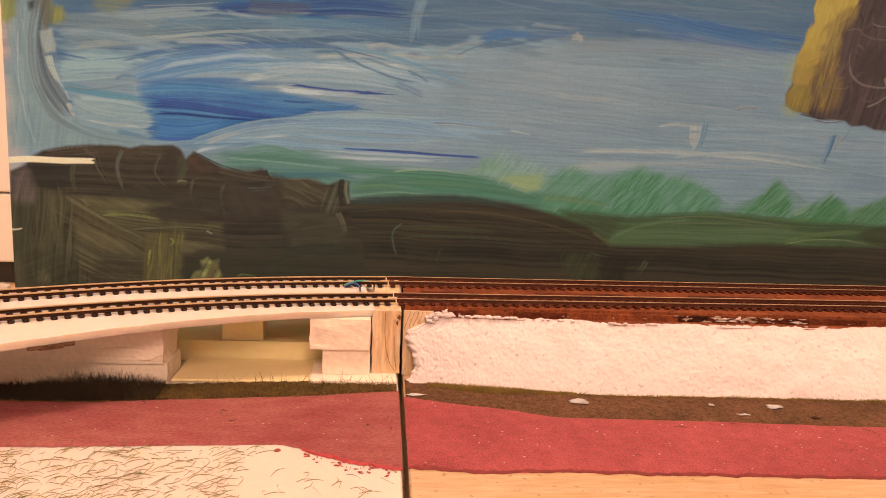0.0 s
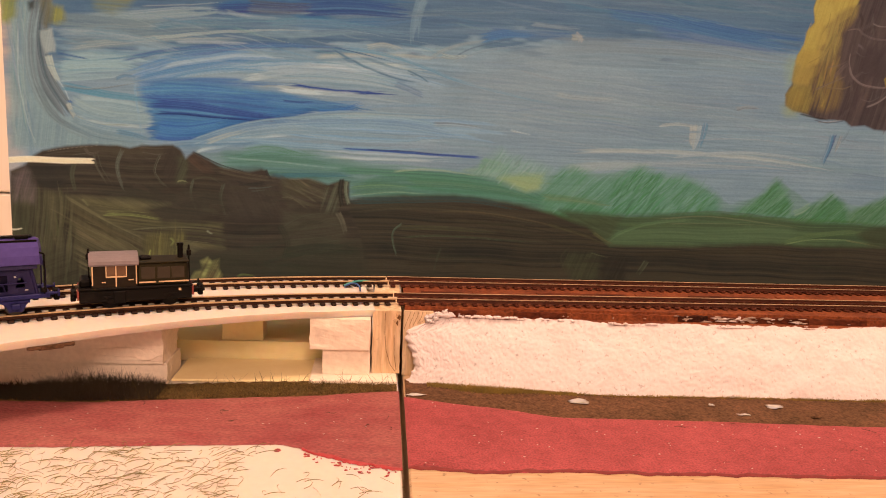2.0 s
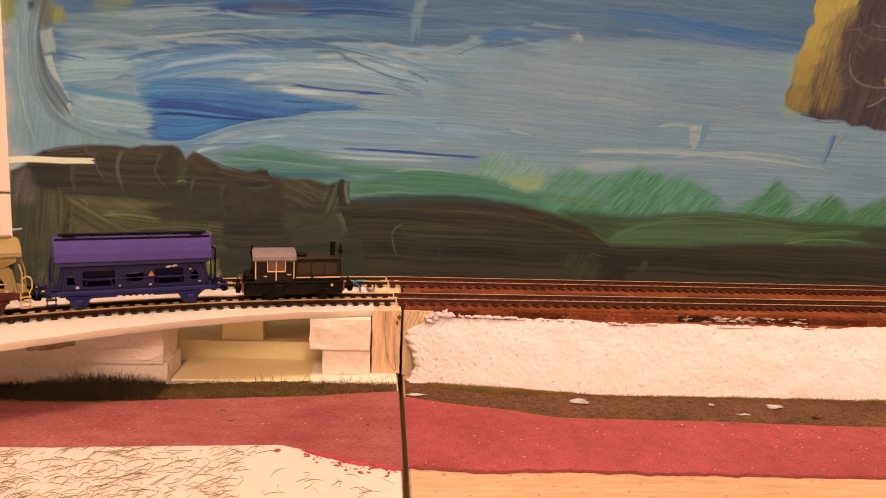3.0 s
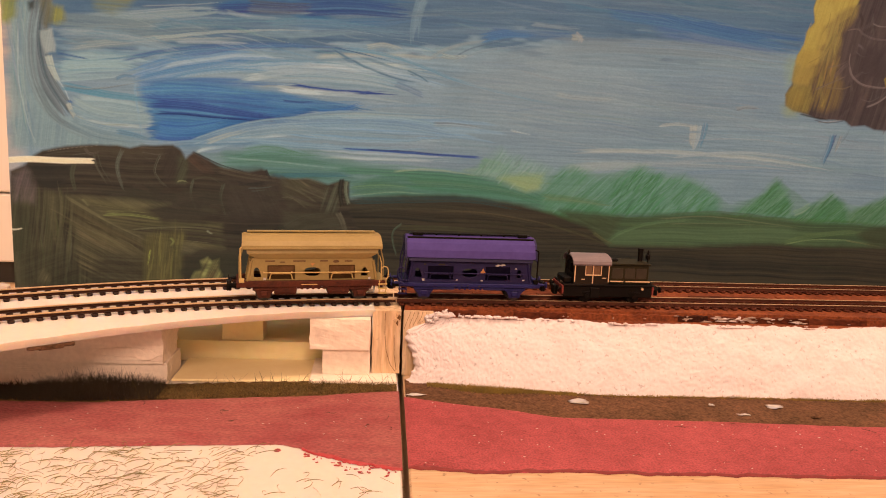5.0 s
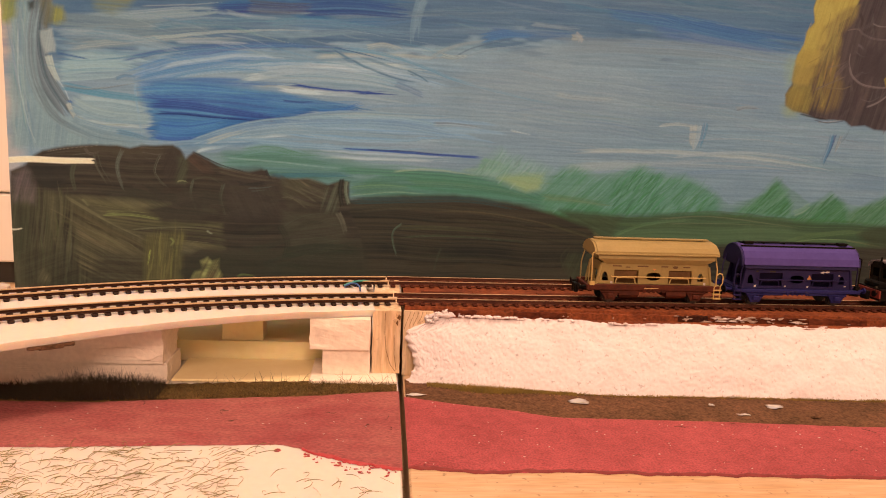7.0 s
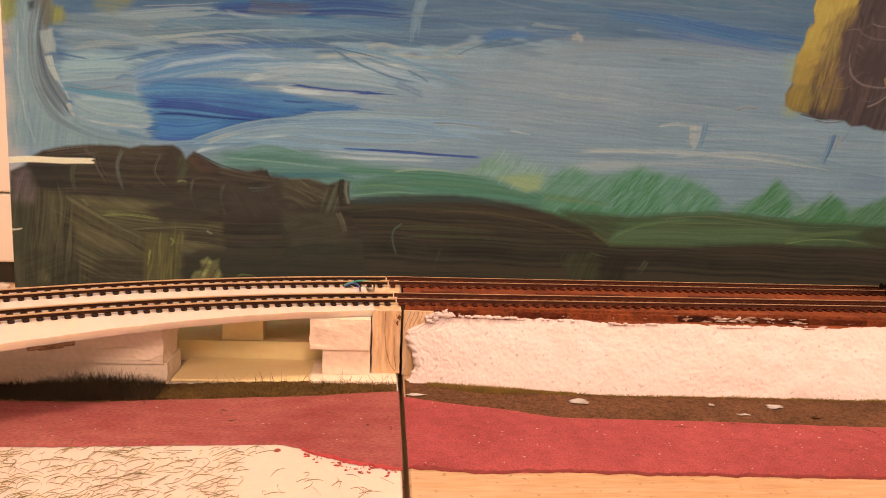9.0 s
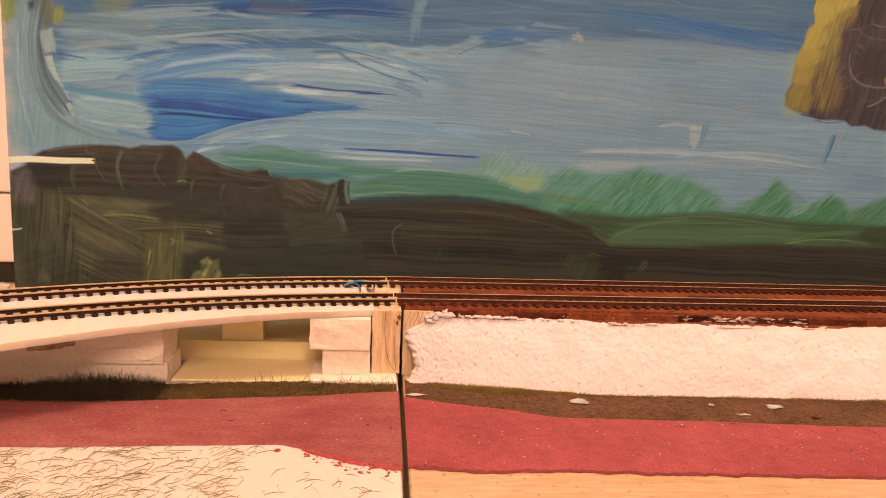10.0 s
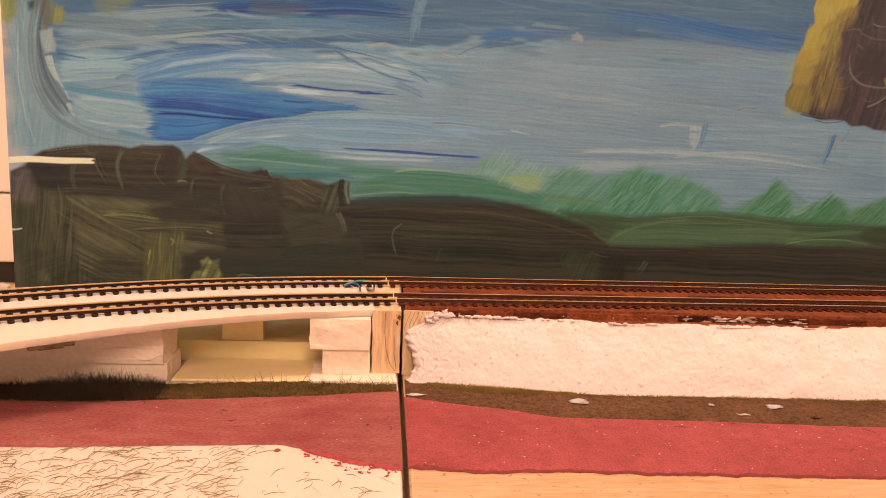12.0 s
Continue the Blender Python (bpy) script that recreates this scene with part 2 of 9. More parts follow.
def sweep(bm, s0, s1, n, front, back, z0, z1, jag=0.0):
    """A flat strip along the tracks between two offsets."""
    rings = []
    for i in range(n + 1):
        s = s0 + (s1 - s0) * i / n
        f, b = front(s), back(s)
        d = jag * noise.noise(Vector((s * 90, 3.1, 0)))
        p, _ = track_point(s, f + d)
        p2, _ = track_point(s, f + 0.0012 + d * 0.5)
        q, _ = track_point(s, b)
        rings.append([bm.verts.new((p.x, p.y, z1)), bm.verts.new((q.x, q.y, z1)), bm.verts.new((q.x, q.y, z0)), bm.verts.new((p2.x, p2.y, z0))])
    for a, b in zip(rings, rings[1:]):
        for k in range(4):
            bm.faces.new((a[k], a[(k + 1) % 4], b[(k + 1) % 4], b[k]))
    bm.faces.new(rings[0])
    bm.faces.new(rings[-1][::-1])
    return bm


deck = thing("track_deck", sweep(bmesh.new(), -0.52, -0.0092, 160, deck_front, lambda s: SPACING + 0.013, BED - 0.0028, BED, 0.0008), WHITE_FOAM,
             "white foam deck carrying two curved tracks", "track deck")


def foam_block(x0, x1, y0, y1, z0, z1, mat, label, seed, rough=0.0005):
    """A hand-cut block: its faces wander a little and its corners are soft."""
    bm = bmesh.new()
    box(bm, x0, x1, y0, y1, z0, z1)
    bmesh.ops.subdivide_edges(bm, edges=bm.edges[:], cuts=11, use_grid_fill=True)
    c = Vector(((x0 + x1) / 2, (y0 + y1) / 2, (z0 + z1) / 2))
    for v in bm.verts:
        n = noise.noise_vector(v.co * 160 + Vector((seed, 0, 0))) * rough + noise.noise_vector(v.co * 500 + Vector((0, seed, 0))) * rough * 0.4
        if v.co.z - z0 < 1e-5 or z1 - v.co.z < 1e-5:
            n.z *= 0.0
        v.co += n
    return thing("foam_block", bm, mat, label, "foam block", "foam blocks under the deck", smooth=False)


foam_block(-0.26, -0.0858, -0.0250, -0.006, 0.0, 0.0083, SHADE_WARMED_FOAM, "long white foam slab standing behind dark grass", 1)
foam_block(-0.26, -0.0864, -0.0262, -0.007, 0.0084, BED - 0.0029, SHADE_WARMED_FOAM, "chipped white foam slab under the curved deck", 2, 0.0009)
slab_flakes = bpy.data.objects["foam_block.001"]


# a torn brown strip under the deck's front edge
tear = bmesh.new()
for _k in range(4):
    _s = -0.131 + 0.0034 * _k
    _p, _a = track_point(_s, deck_front(_s) + 0.0010)
    box(tear, -0.0021, 0.0021, -0.0004, 0.0012, -0.0010 - 0.0009 * abs(noise.noise(Vector((_k * 0.7, 1, 0)))), 0.0002, 0.0003, pose(_p.x, _p.y, BED - 0.0030, 0, 0, math.degrees(_a)))
part("torn_edge", tear, MUD, deck, "brown torn edge")


def flake(x, z, w, h, seed):
    """A torn, half lifted flake on the front of the slab."""
    bm = bmesh.new()
    n = 14
    inner, outer = [], []
    for i in range(n):
        a = 2 * math.pi * i / n
        r = 1 + 0.5 * noise.noise(Vector((math.cos(a) * 1.4 + seed, math.sin(a) * 1.4, seed)))
        px, pz = x + w * r * math.cos(a), z + h * r * math.sin(a)
        lift = 0.0006 * max(0.0, -math.sin(a) + 0.3)
        inner.append(bm.verts.new((px, -0.0258, pz)))
        outer.append(bm.verts.new((px, -0.0264 - lift, pz)))
    for i in range(n):
        j = (i + 1) % n
        bm.faces.new((inner[i], inner[j], outer[j], outer[i]))
    bm.faces.new(inner)
    bm.faces.new(outer[::-1])
    part("torn_flake", bm, SHADE_WARMED_FOAM, slab_flakes)


flake(-0.1010, 0.0128, 0.0090, 0.0014, 1)
flake(-0.0925, 0.0120, 0.0042, 0.0016, 5)
foam_block(-0.0301, -0.0122, -0.0172, 0.000, 0.0026, 0.0128, SHADE_WARMED_FOAM, "white hand-cut foam block on the board", 3)
foam_block(-0.0347, -0.0121, -0.0190, 0.001, 0.0129, BED - 0.0029, SHADE_WARMED_FOAM, "white hand-cut foam block under the deck", 4)
foam_block(-0.118, -0.0122, 0.0040, 0.0430, 0.0, 0.0085, CREAM_FOAM, "wide cream foam slab running back under the deck", 5, 0.0003)
foam_block(-0.0545, -0.0122, 0.0330, 0.0430, 0.0190, BED - 0.0029, SHADE_WARMED_FOAM, "thin foam batten glued under the deck", 8, 0.0003)
foam_block(-0.0720, -0.0558, 0.0050, 0.016, 0.0086, BED - 0.0029, CREAM_FOAM, "small cream foam prop under the deck", 6, 0.0003)
thing("hollow_floor", box(bmesh.new(), -0.0852, -0.0122, -0.0215, 0.0037, 0.0002, 0.0012, 0.0003), CREAM_SHEET, "thin cream foam sheet on the board", "foam sheet")

thing("foam_sheet", box(bmesh.new(), -0.0345, -0.0016, -0.0235, 0.003, 0.0003, 0.0025, 0.0004), SHADE_WARMED_FOAM, "thin white foam sheet under the blocks", "foam sheet")


def end_plank(x0, x1, y0, y1, z0, z1, seed):
    """A sawn board end with softened, slightly splintered edges."""
    bm = box(bmesh.new(), x0, x1, y0, y1, z0, z1)
    bmesh.ops.subdivide_edges(bm, edges=bm.edges[:], cuts=9, use_grid_fill=True)
    for v in bm.verts:
        n = noise.noise_vector(v.co * 700 + Vector((seed, 0, 0)))
        near = min(abs(v.co.x - x0), abs(v.co.x - x1)) < 1e-5
        v.co += Vector((n.x * 0.00022 if near else 0.0, n.y * 0.00012, n.z * 0.00008))
    return bm


end_board = empty("end_board", "pale wooden end board of the layout with pencil marks", "end board", m=pose(0, 0, 0))
part("plank", end_plank(-0.0113, -0.0006, -0.0150, 0.047, 0.0027, BED - 0.0003, 3), PINE, end_board)
part("wood_line", rod(bmesh.new(), [(x, -0.01502, z) for x, z in ((-0.0066, 0.0268), (-0.0066, 0.0190), (-0.0060, 0.0120), (-0.0042, 0.0060), (-0.0022, 0.0034))], 0.00009, 5), PENCIL, end_board, "brown line across the wood")
part("wood_line", rod(bmesh.new(), [(x, -0.01502, z) for x, z in ((-0.0030, 0.0180), (-0.0028, 0.0100), (-0.0018, 0.0040))], 0.00011, 5), PENCIL, end_board, "brown line across the wood")


def splinter(x, z, w, h, seed):
    """A ragged lifted tongue of wood fibre."""
    bm = bmesh.new()
    bmesh.ops.create_icosphere(bm, subdivisions=2, radius=1.0)
    for v in bm.verts:
        f = 1 + 0.9 * noise.fractal(v.co * 1.5 + Vector((seed, 0, 0)), 0.8, 2.0, 3)
        v.co = Vector((x + v.co.x * w * f, -0.0150 + v.co.y * 0.0004, z + v.co.z * h * f))
    return bm


for _k in range(4):
    part("splinter", splinter(-0.0020 + 0.0009 * math.sin(_k * 2.1), 0.0262 - 0.0011 * _k, 0.0004 + 0.0002 * (_k % 3), 0.0009, _k * 4.0), (PINE, PENCIL)[_k % 2], end_board, "brown torn wood fibre")
end_board_r = empty("end_board", "weathered wooden end board beside the plaster bank", "end board", m=pose(0, 0, 0))
part("plank", box(bmesh.new(), 0.0007, 0.0095, -0.0080, 0.049, 0.0002, 0.0233, 0.0003), PINE, end_board_r)
part("plank", end_plank(0.0006, 0.0122, -0.0094, -0.0082, 0.0002, 0.0262, 9), PINE, end_board_r)
for _k in range(6):
    part("saw_mark", rod(bmesh.new(), [(0.0010 + 0.0017 * _k, -0.00944, 0.0190 + 0.0007 * _k), (0.0022 + 0.0018 * _k, -0.00944, 0.0230 + 0.0003 * _k), (0.0034 + 0.0015 * _k, -0.00944, 0.0258)], 0.00007, 5), PENCIL, end_board_r, "brown saw mark in the wood")


# ---- right board: brown track bed and the plaster bank ----
def bed_mesh():
    """Track bed with a lower ledge in front of it."""
    bm = bmesh.new()
    rings = []
    for i in range(241):
        x = 0.0009 + 0.74 * (i / 240) ** 1.5
        w = 0.0006 * noise.fractal(Vector((x * 120, 4, 0)), 1.0, 2.0, 4)
        y = -0.0076 + (w if x > 0.013 else 0.0)
        back = 0.048 + x * 0.04
        prof = [(back, BED), (y, BED), (y - 0.0003, 0.0243 + w * 0.3), (min(y - 0.001, bank_top(x) + 0.0002) if x > 0.013 else y - 0.0004, 0.0240), (min(y - 0.0006, bank_top(x) + 0.003) if x > 0.013 else y - 0.0003, 0.0234), (back, 0.0234)]
        rings.append([bm.verts.new((x, *p)) for p in prof])
    for a, b in zip(rings, rings[1:]):
        for k in range(6):
            bm.faces.new((a[k], a[(k + 1) % 6], b[(k + 1) % 6], b[k]))
    bm.faces.new(rings[0])
    bm.faces.new(rings[-1][::-1])
    return bm


def bank_top(x):
    return curve_at([(0.0, -0.0088), (0.0417, -0.0110), (0.0855, -0.0158), (0.131, -0.0160), (0.193, -0.0145), (0.72, -0.0140)], x)


def bank_foot(x):
    return curve_at([(0.0, -0.0185), (0.041, -0.0252), (0.0834, -0.0299), (0.1277, -0.0299), (0.186, -0.0310), (0.72, -0.031)], x)


bed = thing("track_bed", bed_mesh(), RUST_BED, "rust-brown painted track bed with worn edges", "track bed")


def fascia(x0, x1, mat, seed):
    """A rough brown strip on the front edge of the track bed."""
    bm = bmesh.new()
    n = max(6, int((x1 - x0) / 0.0012))
    rings = []
    for i in range(n + 1):
        x = x0 + (x1 - x0) * i / n
        a, b = noise.fractal(Vector((x * 300, seed, 0)), 0.9, 2.0, 4), noise.fractal(Vector((x * 260, seed, 8)), 0.9, 2.0, 4)
        f, t = -0.0087 - 0.00025 * a, 0.0268 + 0.0009 * b
        rings.append([bm.verts.new(p) for p in ((x, -0.0070, t), (x, f, t - 0.0002), (x, f - 0.0004 * abs(b), 0.0256), (x, f - 0.0003, 0.0240), (x, -0.0070, 0.0240))])
    for p, q in zip(rings, rings[1:]):
        for k in range(5):
            bm.faces.new((p[k], p[(k + 1) % 5], q[(k + 1) % 5], q[k]))
    bm.faces.new(rings[0])
    bm.faces.new(rings[-1][::-1])
    return part("fascia", bm, mat, bed, "dark brown strip along the edge")


for _k, (_a, _b) in enumerate(((0.0122, 0.0290), (0.0292, 0.0440), (0.0442, 0.0652), (0.0654, 0.1110), (0.1112, 0.1235), (0.1237, 0.1660), (0.1662, 0.1910), (0.1912, 0.2400), (0.2402, 0.7300))):
    fascia(_a, _b, (FASCIA, RUST_BED, FASCIA, RUST_BED, FASCIA_BLACK, FASCIA, FASCIA, RUST_BED, FASCIA)[_k], _k * 3.0)
# loose brown slips lying between the two tracks
for _k, (_x, _w, _o) in enumerate(((0.022, 0.009, 0.0146), (0.047, 0.012, 0.0160), (0.083, 0.020, 0.0150), (0.118, 0.010, 0.0164), (0.150, 0.018, 0.0146), (0.190, 0.016, 0.0160))):
    _p, _a = track_point(_x, _o)
    part("bed_slip", box(bmesh.new(), -_w, _w, -0.0022, 0.0022, BED - 0.0002, BED + 0.0005, 0.0002, pose(_p.x, _p.y, 0, 0, 0, math.degrees(_a) + 1.0 - 0.5 * _k)), (FASCIA, RUST_BED)[_k % 2], bed)


def bank_mesh():
    bm = bmesh.new()

    def fx(u):
        return 0.26 * 0.9 * (u / 0.9) ** 1.4 if u < 0.9 else 0.234 + (u - 0.9) * 4.8

    def fy(u, v):
        x = fx(u)
        f, t = bank_foot(x), bank_top(x) + 0.0008
        return f + (t - f) * v

    def h(x, y, u, v):
        p = Vector((x, y, 0)) * 1000
        z = 0.0248 * (v ** 0.85)
        r = noise.fractal(p * 0.55 + Vector((0, 0, v * 12)), 0.9, 2.0, 4) * 0.00018 + noise.fractal(p * 0.2 + Vector((0, 0, v * 5)), 0.9, 2.0, 3) * 0.0005 + noise.noise(p * 0.05 + Vector((0, 0, v * 2))) * 0.0010
        edge = min(1.0, v * 6 + 0.15)
        return max(0.0003, z + r * edge)

    sheet(bm, fx, fy, 560, 60, h)
    for v in bm.verts:
        p = v.co * 1000
        w = v.co.z / 0.0248
        torn = math.exp(-v.co.x / 0.012)
        crest = max(0.0, w - 0.8) * 5 * math.exp(-v.co.x / 0.035)
        edge = curve_at([(0.0, 0.0016), (0.05, 0.0036), (0.2, 0.0052), (0.4, 0.0042), (0.52, 0.0026), (0.62, 0.0012), (0.72, 0.0016), (0.80, 0.0042), (0.88, 0.0072), (0.96, 0.0098), (1.1, 0.0118)], max(0.0, w)) + 0.0009 * noise.fractal(Vector((0, 3, p.z * 0.45)), 0.9, 2.0, 4)
        rim = max(0.0, 1 - v.co.x / 0.0030)
        v.co.y += noise.fractal(p * 0.9, 0.9, 2.0, 4) * (0.00026 + 0.0002 * torn + 0.0005 * crest) + 0.0006 * noise.noise(Vector((p.x * 0.12, p.z * 0.14, 9))) + 0.0022 * rim ** 2
        v.co.z += crest * (0.0012 * max(-0.3, noise.fractal(p * 0.5, 0.8, 2.0, 4)) + 0.0006)
        v.co.x += max(0.0, edge) * max(0.0, 1 - v.co.x / 0.04) + 0.0005 * torn * noise.noise(p * 0.7)
    return bm


bank = thing("plaster_bank", bank_mesh(), PLASTER, "rough white plaster bank in front of the track bed", "plaster bank", smooth=True)
_lumps = random.Random(21)
for _k in range(64):
    _x = abs(_lumps.choice((_lumps.gauss(0.0125, 0.004), _lumps.gauss(0.032, 0.006), _lumps.uniform(0.006, 0.10)))) + 0.003
    _r = _lumps.uniform(0.0003, 0.0009) * (1.25 if _x < 0.04 else 0.8)
    lump = bmesh.new()
    bmesh.ops.create_icosphere(lump, subdivisions=2, radius=1.0)
    for _v in lump.verts:
        _f = _r * (1 + 0.55 * noise.fractal(_v.co * 1.5 + Vector((_k * 3, 0, 0)), 0.9, 2.0, 3))
        _v.co = Vector((_x + _v.co.x * _f * 1.5, bank_top(_x) + _lumps.uniform(0.0, 0.0003) + _v.co.y * _f, 0.0248 + _v.co.z * _f * 0.8))
    part("plaster_lump", lump, PLASTER, bank, smooth=True)
# the torn end of the bank beside the joint
_torn = [(0.0200, 0.0256), (0.0130, 0.0258), (0.0105, 0.0242), (0.0080, 0.0226)]
for _k in range(34):
    _i = _lumps.uniform(0, len(_torn) - 1.001)
    (_xa, _za), (_xb, _zb) = _torn[int(_i)], _torn[int(_i) + 1]
    _f = _i - int(_i)
    _x, _z = _xa + (_xb - _xa) * _f + _lumps.uniform(0.0004, 0.0040), _za + (_zb - _za) * _f + _lumps.uniform(-0.0008, 0.0006)
    _r = _lumps.uniform(0.0002, 0.0008)
    _y = bank_foot(_x) + (bank_top(_x) - bank_foot(_x)) * min(1.0, _z / 0.0248) ** 1.18 - 0.0001
    lump = bmesh.new()
    bmesh.ops.create_icosphere(lump, subdivisions=2, radius=1.0)
    for _v in lump.verts:
        _g = _r * (1 + 1.3 * noise.fractal(_v.co * 1.7 + Vector((_k * 3, 5, 0)), 0.9, 2.0, 3))
        _v.co = Vector((_x + _v.co.x * _g * 1.3, _y + _v.co.y * _g * 0.7, max(0.0004, _z + _v.co.z * _g)))
    part("plaster_lump", lump, PLASTER, bank, smooth=True)
thing("bank_core", box(bmesh.new(), 0.010, 0.74, -0.007, 0.052, 0.0002, 0.0233), PINE, "wooden core under the brown track bed", "wooden core")


# ---- the road, the verge and the ground cover ----
def strip(name, x0, x1, far, near, mat, label, category, nx, ny, h0, rough, wob, seed, kind="structure"):
    bm = bmesh.new()

    def fy(u, v):
        x = x0 + (x1 - x0) * u
        n, f = near(x), far(x)
        n += wob * noise.fractal(Vector((x * 160, seed, 0)), 1.0, 2.0, 4)
        f += wob * noise.fractal(Vector((x * 160, seed + 5, 0)), 1.0, 2.0, 4)
        return n + (f - n) * v

    def h(x, y, u, v):
        if v in (0.0, 1.0):
            return 0.0001
        return h0 + rough * noise.fractal(Vector((x * 400, y * 400, seed)), 1.0, 2.0, 4)

    sheet(bm, lambda u: x0 + (x1 - x0) * u, fy, nx, ny, h)
    return thing(name, bm, mat, label, category, kind=kind, smooth=True)


def road_near_l(x):
    return curve_at([(-0.30, -0.082), (-0.118, -0.079), (-0.0372, -0.0755), (-0.033, -0.0772), (-0.0263, -0.0820), (-0.0127, -0.0881), (0.0, -0.0920)], x)


def verge_l(x):
    return curve_at([(-0.30, -0.046), (-0.136, -0.0428), (-0.108, -0.0428), (-0.081, -0.0395), (-0.0425, -0.0352), (0.0, -0.0275)], x)


def verge_r(x):
    return curve_at([(0.0, -0.0335), (0.028, -0.0417), (0.0566, -0.0511), (0.0966, -0.0523), (0.169, -0.0560), (0.70, -0.060)], x)


def road_near_r(x):
    return curve_at([(0.0, -0.0905), (0.0217, -0.0933), (0.0469, -0.0922), (0.0804, -0.0938), (0.1427, -0.0951), (0.70, -0.099)], x)


strip("road", -0.34, -0.0008, verge_l, road_near_l, RED_ROAD_OLD, "red painted model road on the foam board", "road", 300, 26, 0.0006, 0.00016, 0.0006, 2)
strip("road", 0.0009, 0.60, verge_r, road_near_r, RED_ROAD, "red painted model road on the pine board", "road", 300, 26, 0.0006, 0.00016, 0.0006, 7)
strip("road_rim", 0.0009, 0.60, lambda x: road_near_r(x) + 0.0005 + 0.0012 * max(0.0, noise.noise(Vector((x * 150, 6, 0)))), lambda x: road_near_r(x) - 0.0004, ROAD_RIM, "dark ridge of red paint along the road", "paint rim", 500, 4, 0.0008, 0.0003, 0.0010, 9)
strip("road_rim", -0.031, -0.0008, lambda x: road_near_l(x) + 0.0007, lambda x: road_near_l(x) - 0.0007 - 0.0012 * max(0.0, noise.noise(Vector((x * 420, 3, 0)))), RED_BLEED, "bleeding ridge of red paint along the road", "paint rim", 260, 4, 0.0007, 0.0002, 0.0011, 2)
strip("verge", 0.0016, 0.60, lambda x: bank_foot(x) + 0.004, lambda x: verge_r(x) - 0.001, MUD, "brown muddy verge between bank and road", "verge", 300, 16, 0.0004, 0.0003, 0.0004, 11)
strip("verge", -0.34, -0.0016, lambda x: verge_l(x) + (0.0135 if x < -0.0905 else 0.0145), lambda x: verge_l(x) - 0.0005, EARTH, "dark earth verge under the standing grass", "verge", 260, 12, 0.0012, 0.0005, 0.0005, 17)


def blade(bm, p, d, length, width, bend):
    """A tapered fibre of three sides in two pieces."""
    d = d.normalized()
    a = d.orthogonal().normalized()
    b = d.cross(a)
    pts = [p, p + d * length * 0.5 + bend * 0.3 * length, p + d * length + bend * length]
    rings = []
    for q, w in zip(pts[:2], (width, width * 0.8)):
        rings.append([bm.verts.new(q + (a * math.cos(t) + b * math.sin(t)) * w) for t in (0, 2.094, 4.189)])
    tip = bm.verts.new(pts[2])
    for i in range(3):
        j = (i + 1) % 3
        bm.faces.new((rings[0][i], rings[0][j], rings[1][j], rings[1][i]))
        bm.faces.new((rings[1][i], rings[1][j], tip))


rng = random.Random(4)


def tuft_strip(name, count, x0, x1, yfun, zfun, lenfun, mat, label):
    bm = bmesh.new()
    for _ in range(count):
        x = rng.uniform(x0, x1)
        y, ln = yfun(x), lenfun(x) * rng.uniform(0.45, 1.15)
        d = Vector((rng.gauss(0, 0.45), rng.gauss(-0.12, 0.4), 1))
        blade(bm, Vector((x, y, zfun(x, y))), d, ln, rng.uniform(0.00008, 0.00014), Vector((rng.gauss(0, 0.25), rng.gauss(0, 0.2), -0.1)))
    return thing(name, bm, mat, label, "grass", kind="stuff")


# ---- the tracks ----
def track(name, s0, s1, off, rail_mat, sleeper_mat, pitch, label, heads, z=RAIL):
    tr = empty(name, label, "railway track", "tracks", pose(0, 0, 0))
    for side in (-1, 1):
        bm = bmesh.new()
        n = max(2, int((s1 - s0) / 0.004))
        rings = []
        prof = [(-0.0008, -0.0015), (0.0008, -0.0015), (0.0008, -0.00135), (0.00025, -0.0012), (0.00025, -0.0005), (0.00042, -0.0004), (0.00042, -0.00004), (0.00034, 0.0), (-0.00034, 0.0), (-0.00042, -0.00004), (-0.00042, -0.0004), (-0.00025, -0.0005), (-0.00025, -0.0012), (-0.0008, -0.00135)]
        for i in range(n + 1):
            s = s0 + (s1 - s0) * i / n
            ring = []
            for dy, dz in prof:
                p, _ = track_point(s, off + side * 0.00485 + dy)
                ring.append(bm.verts.new((p.x, p.y, z + dz)))
            rings.append(ring)
        for a, b in zip(rings, rings[1:]):
            for k in range(len(prof)):
                j = (k + 1) % len(prof)
                f = bm.faces.new((a[k], a[j], b[j], b[k]))
                f.material_index = 1 if k in heads else 0
        bm.faces.new(rings[0])
        bm.faces.new(rings[-1][::-1])
        part("rail", bm, rail_mat, tr).data.materials.append(RAIL_GLEAM)
    bm = bmesh.new()
    box(bm, -0.00108, 0.00108, -0.0078, 0.0078, BED - RAIL, -0.00145, 0.0004)
    for side in (-1, 1):
        box(bm, -0.0007, 0.0007, side * 0.00485 - 0.0014, side * 0.00485 + 0.0014, -0.00155, -0.0011)
    me = mesh_from("sleeper", bm, sleeper_mat)
    for i in range(int((s1 - s0) / pitch)):
        p, a = track_point(s0 + pitch * (i + 0.5), off)
        ob = new("sleeper", me)
        ob.parent = tr
        ob.matrix_basis = pose(p.x, p.y, z, 0, 0, math.degrees(a) + rng.uniform(-0.6, 0.6))
    return tr


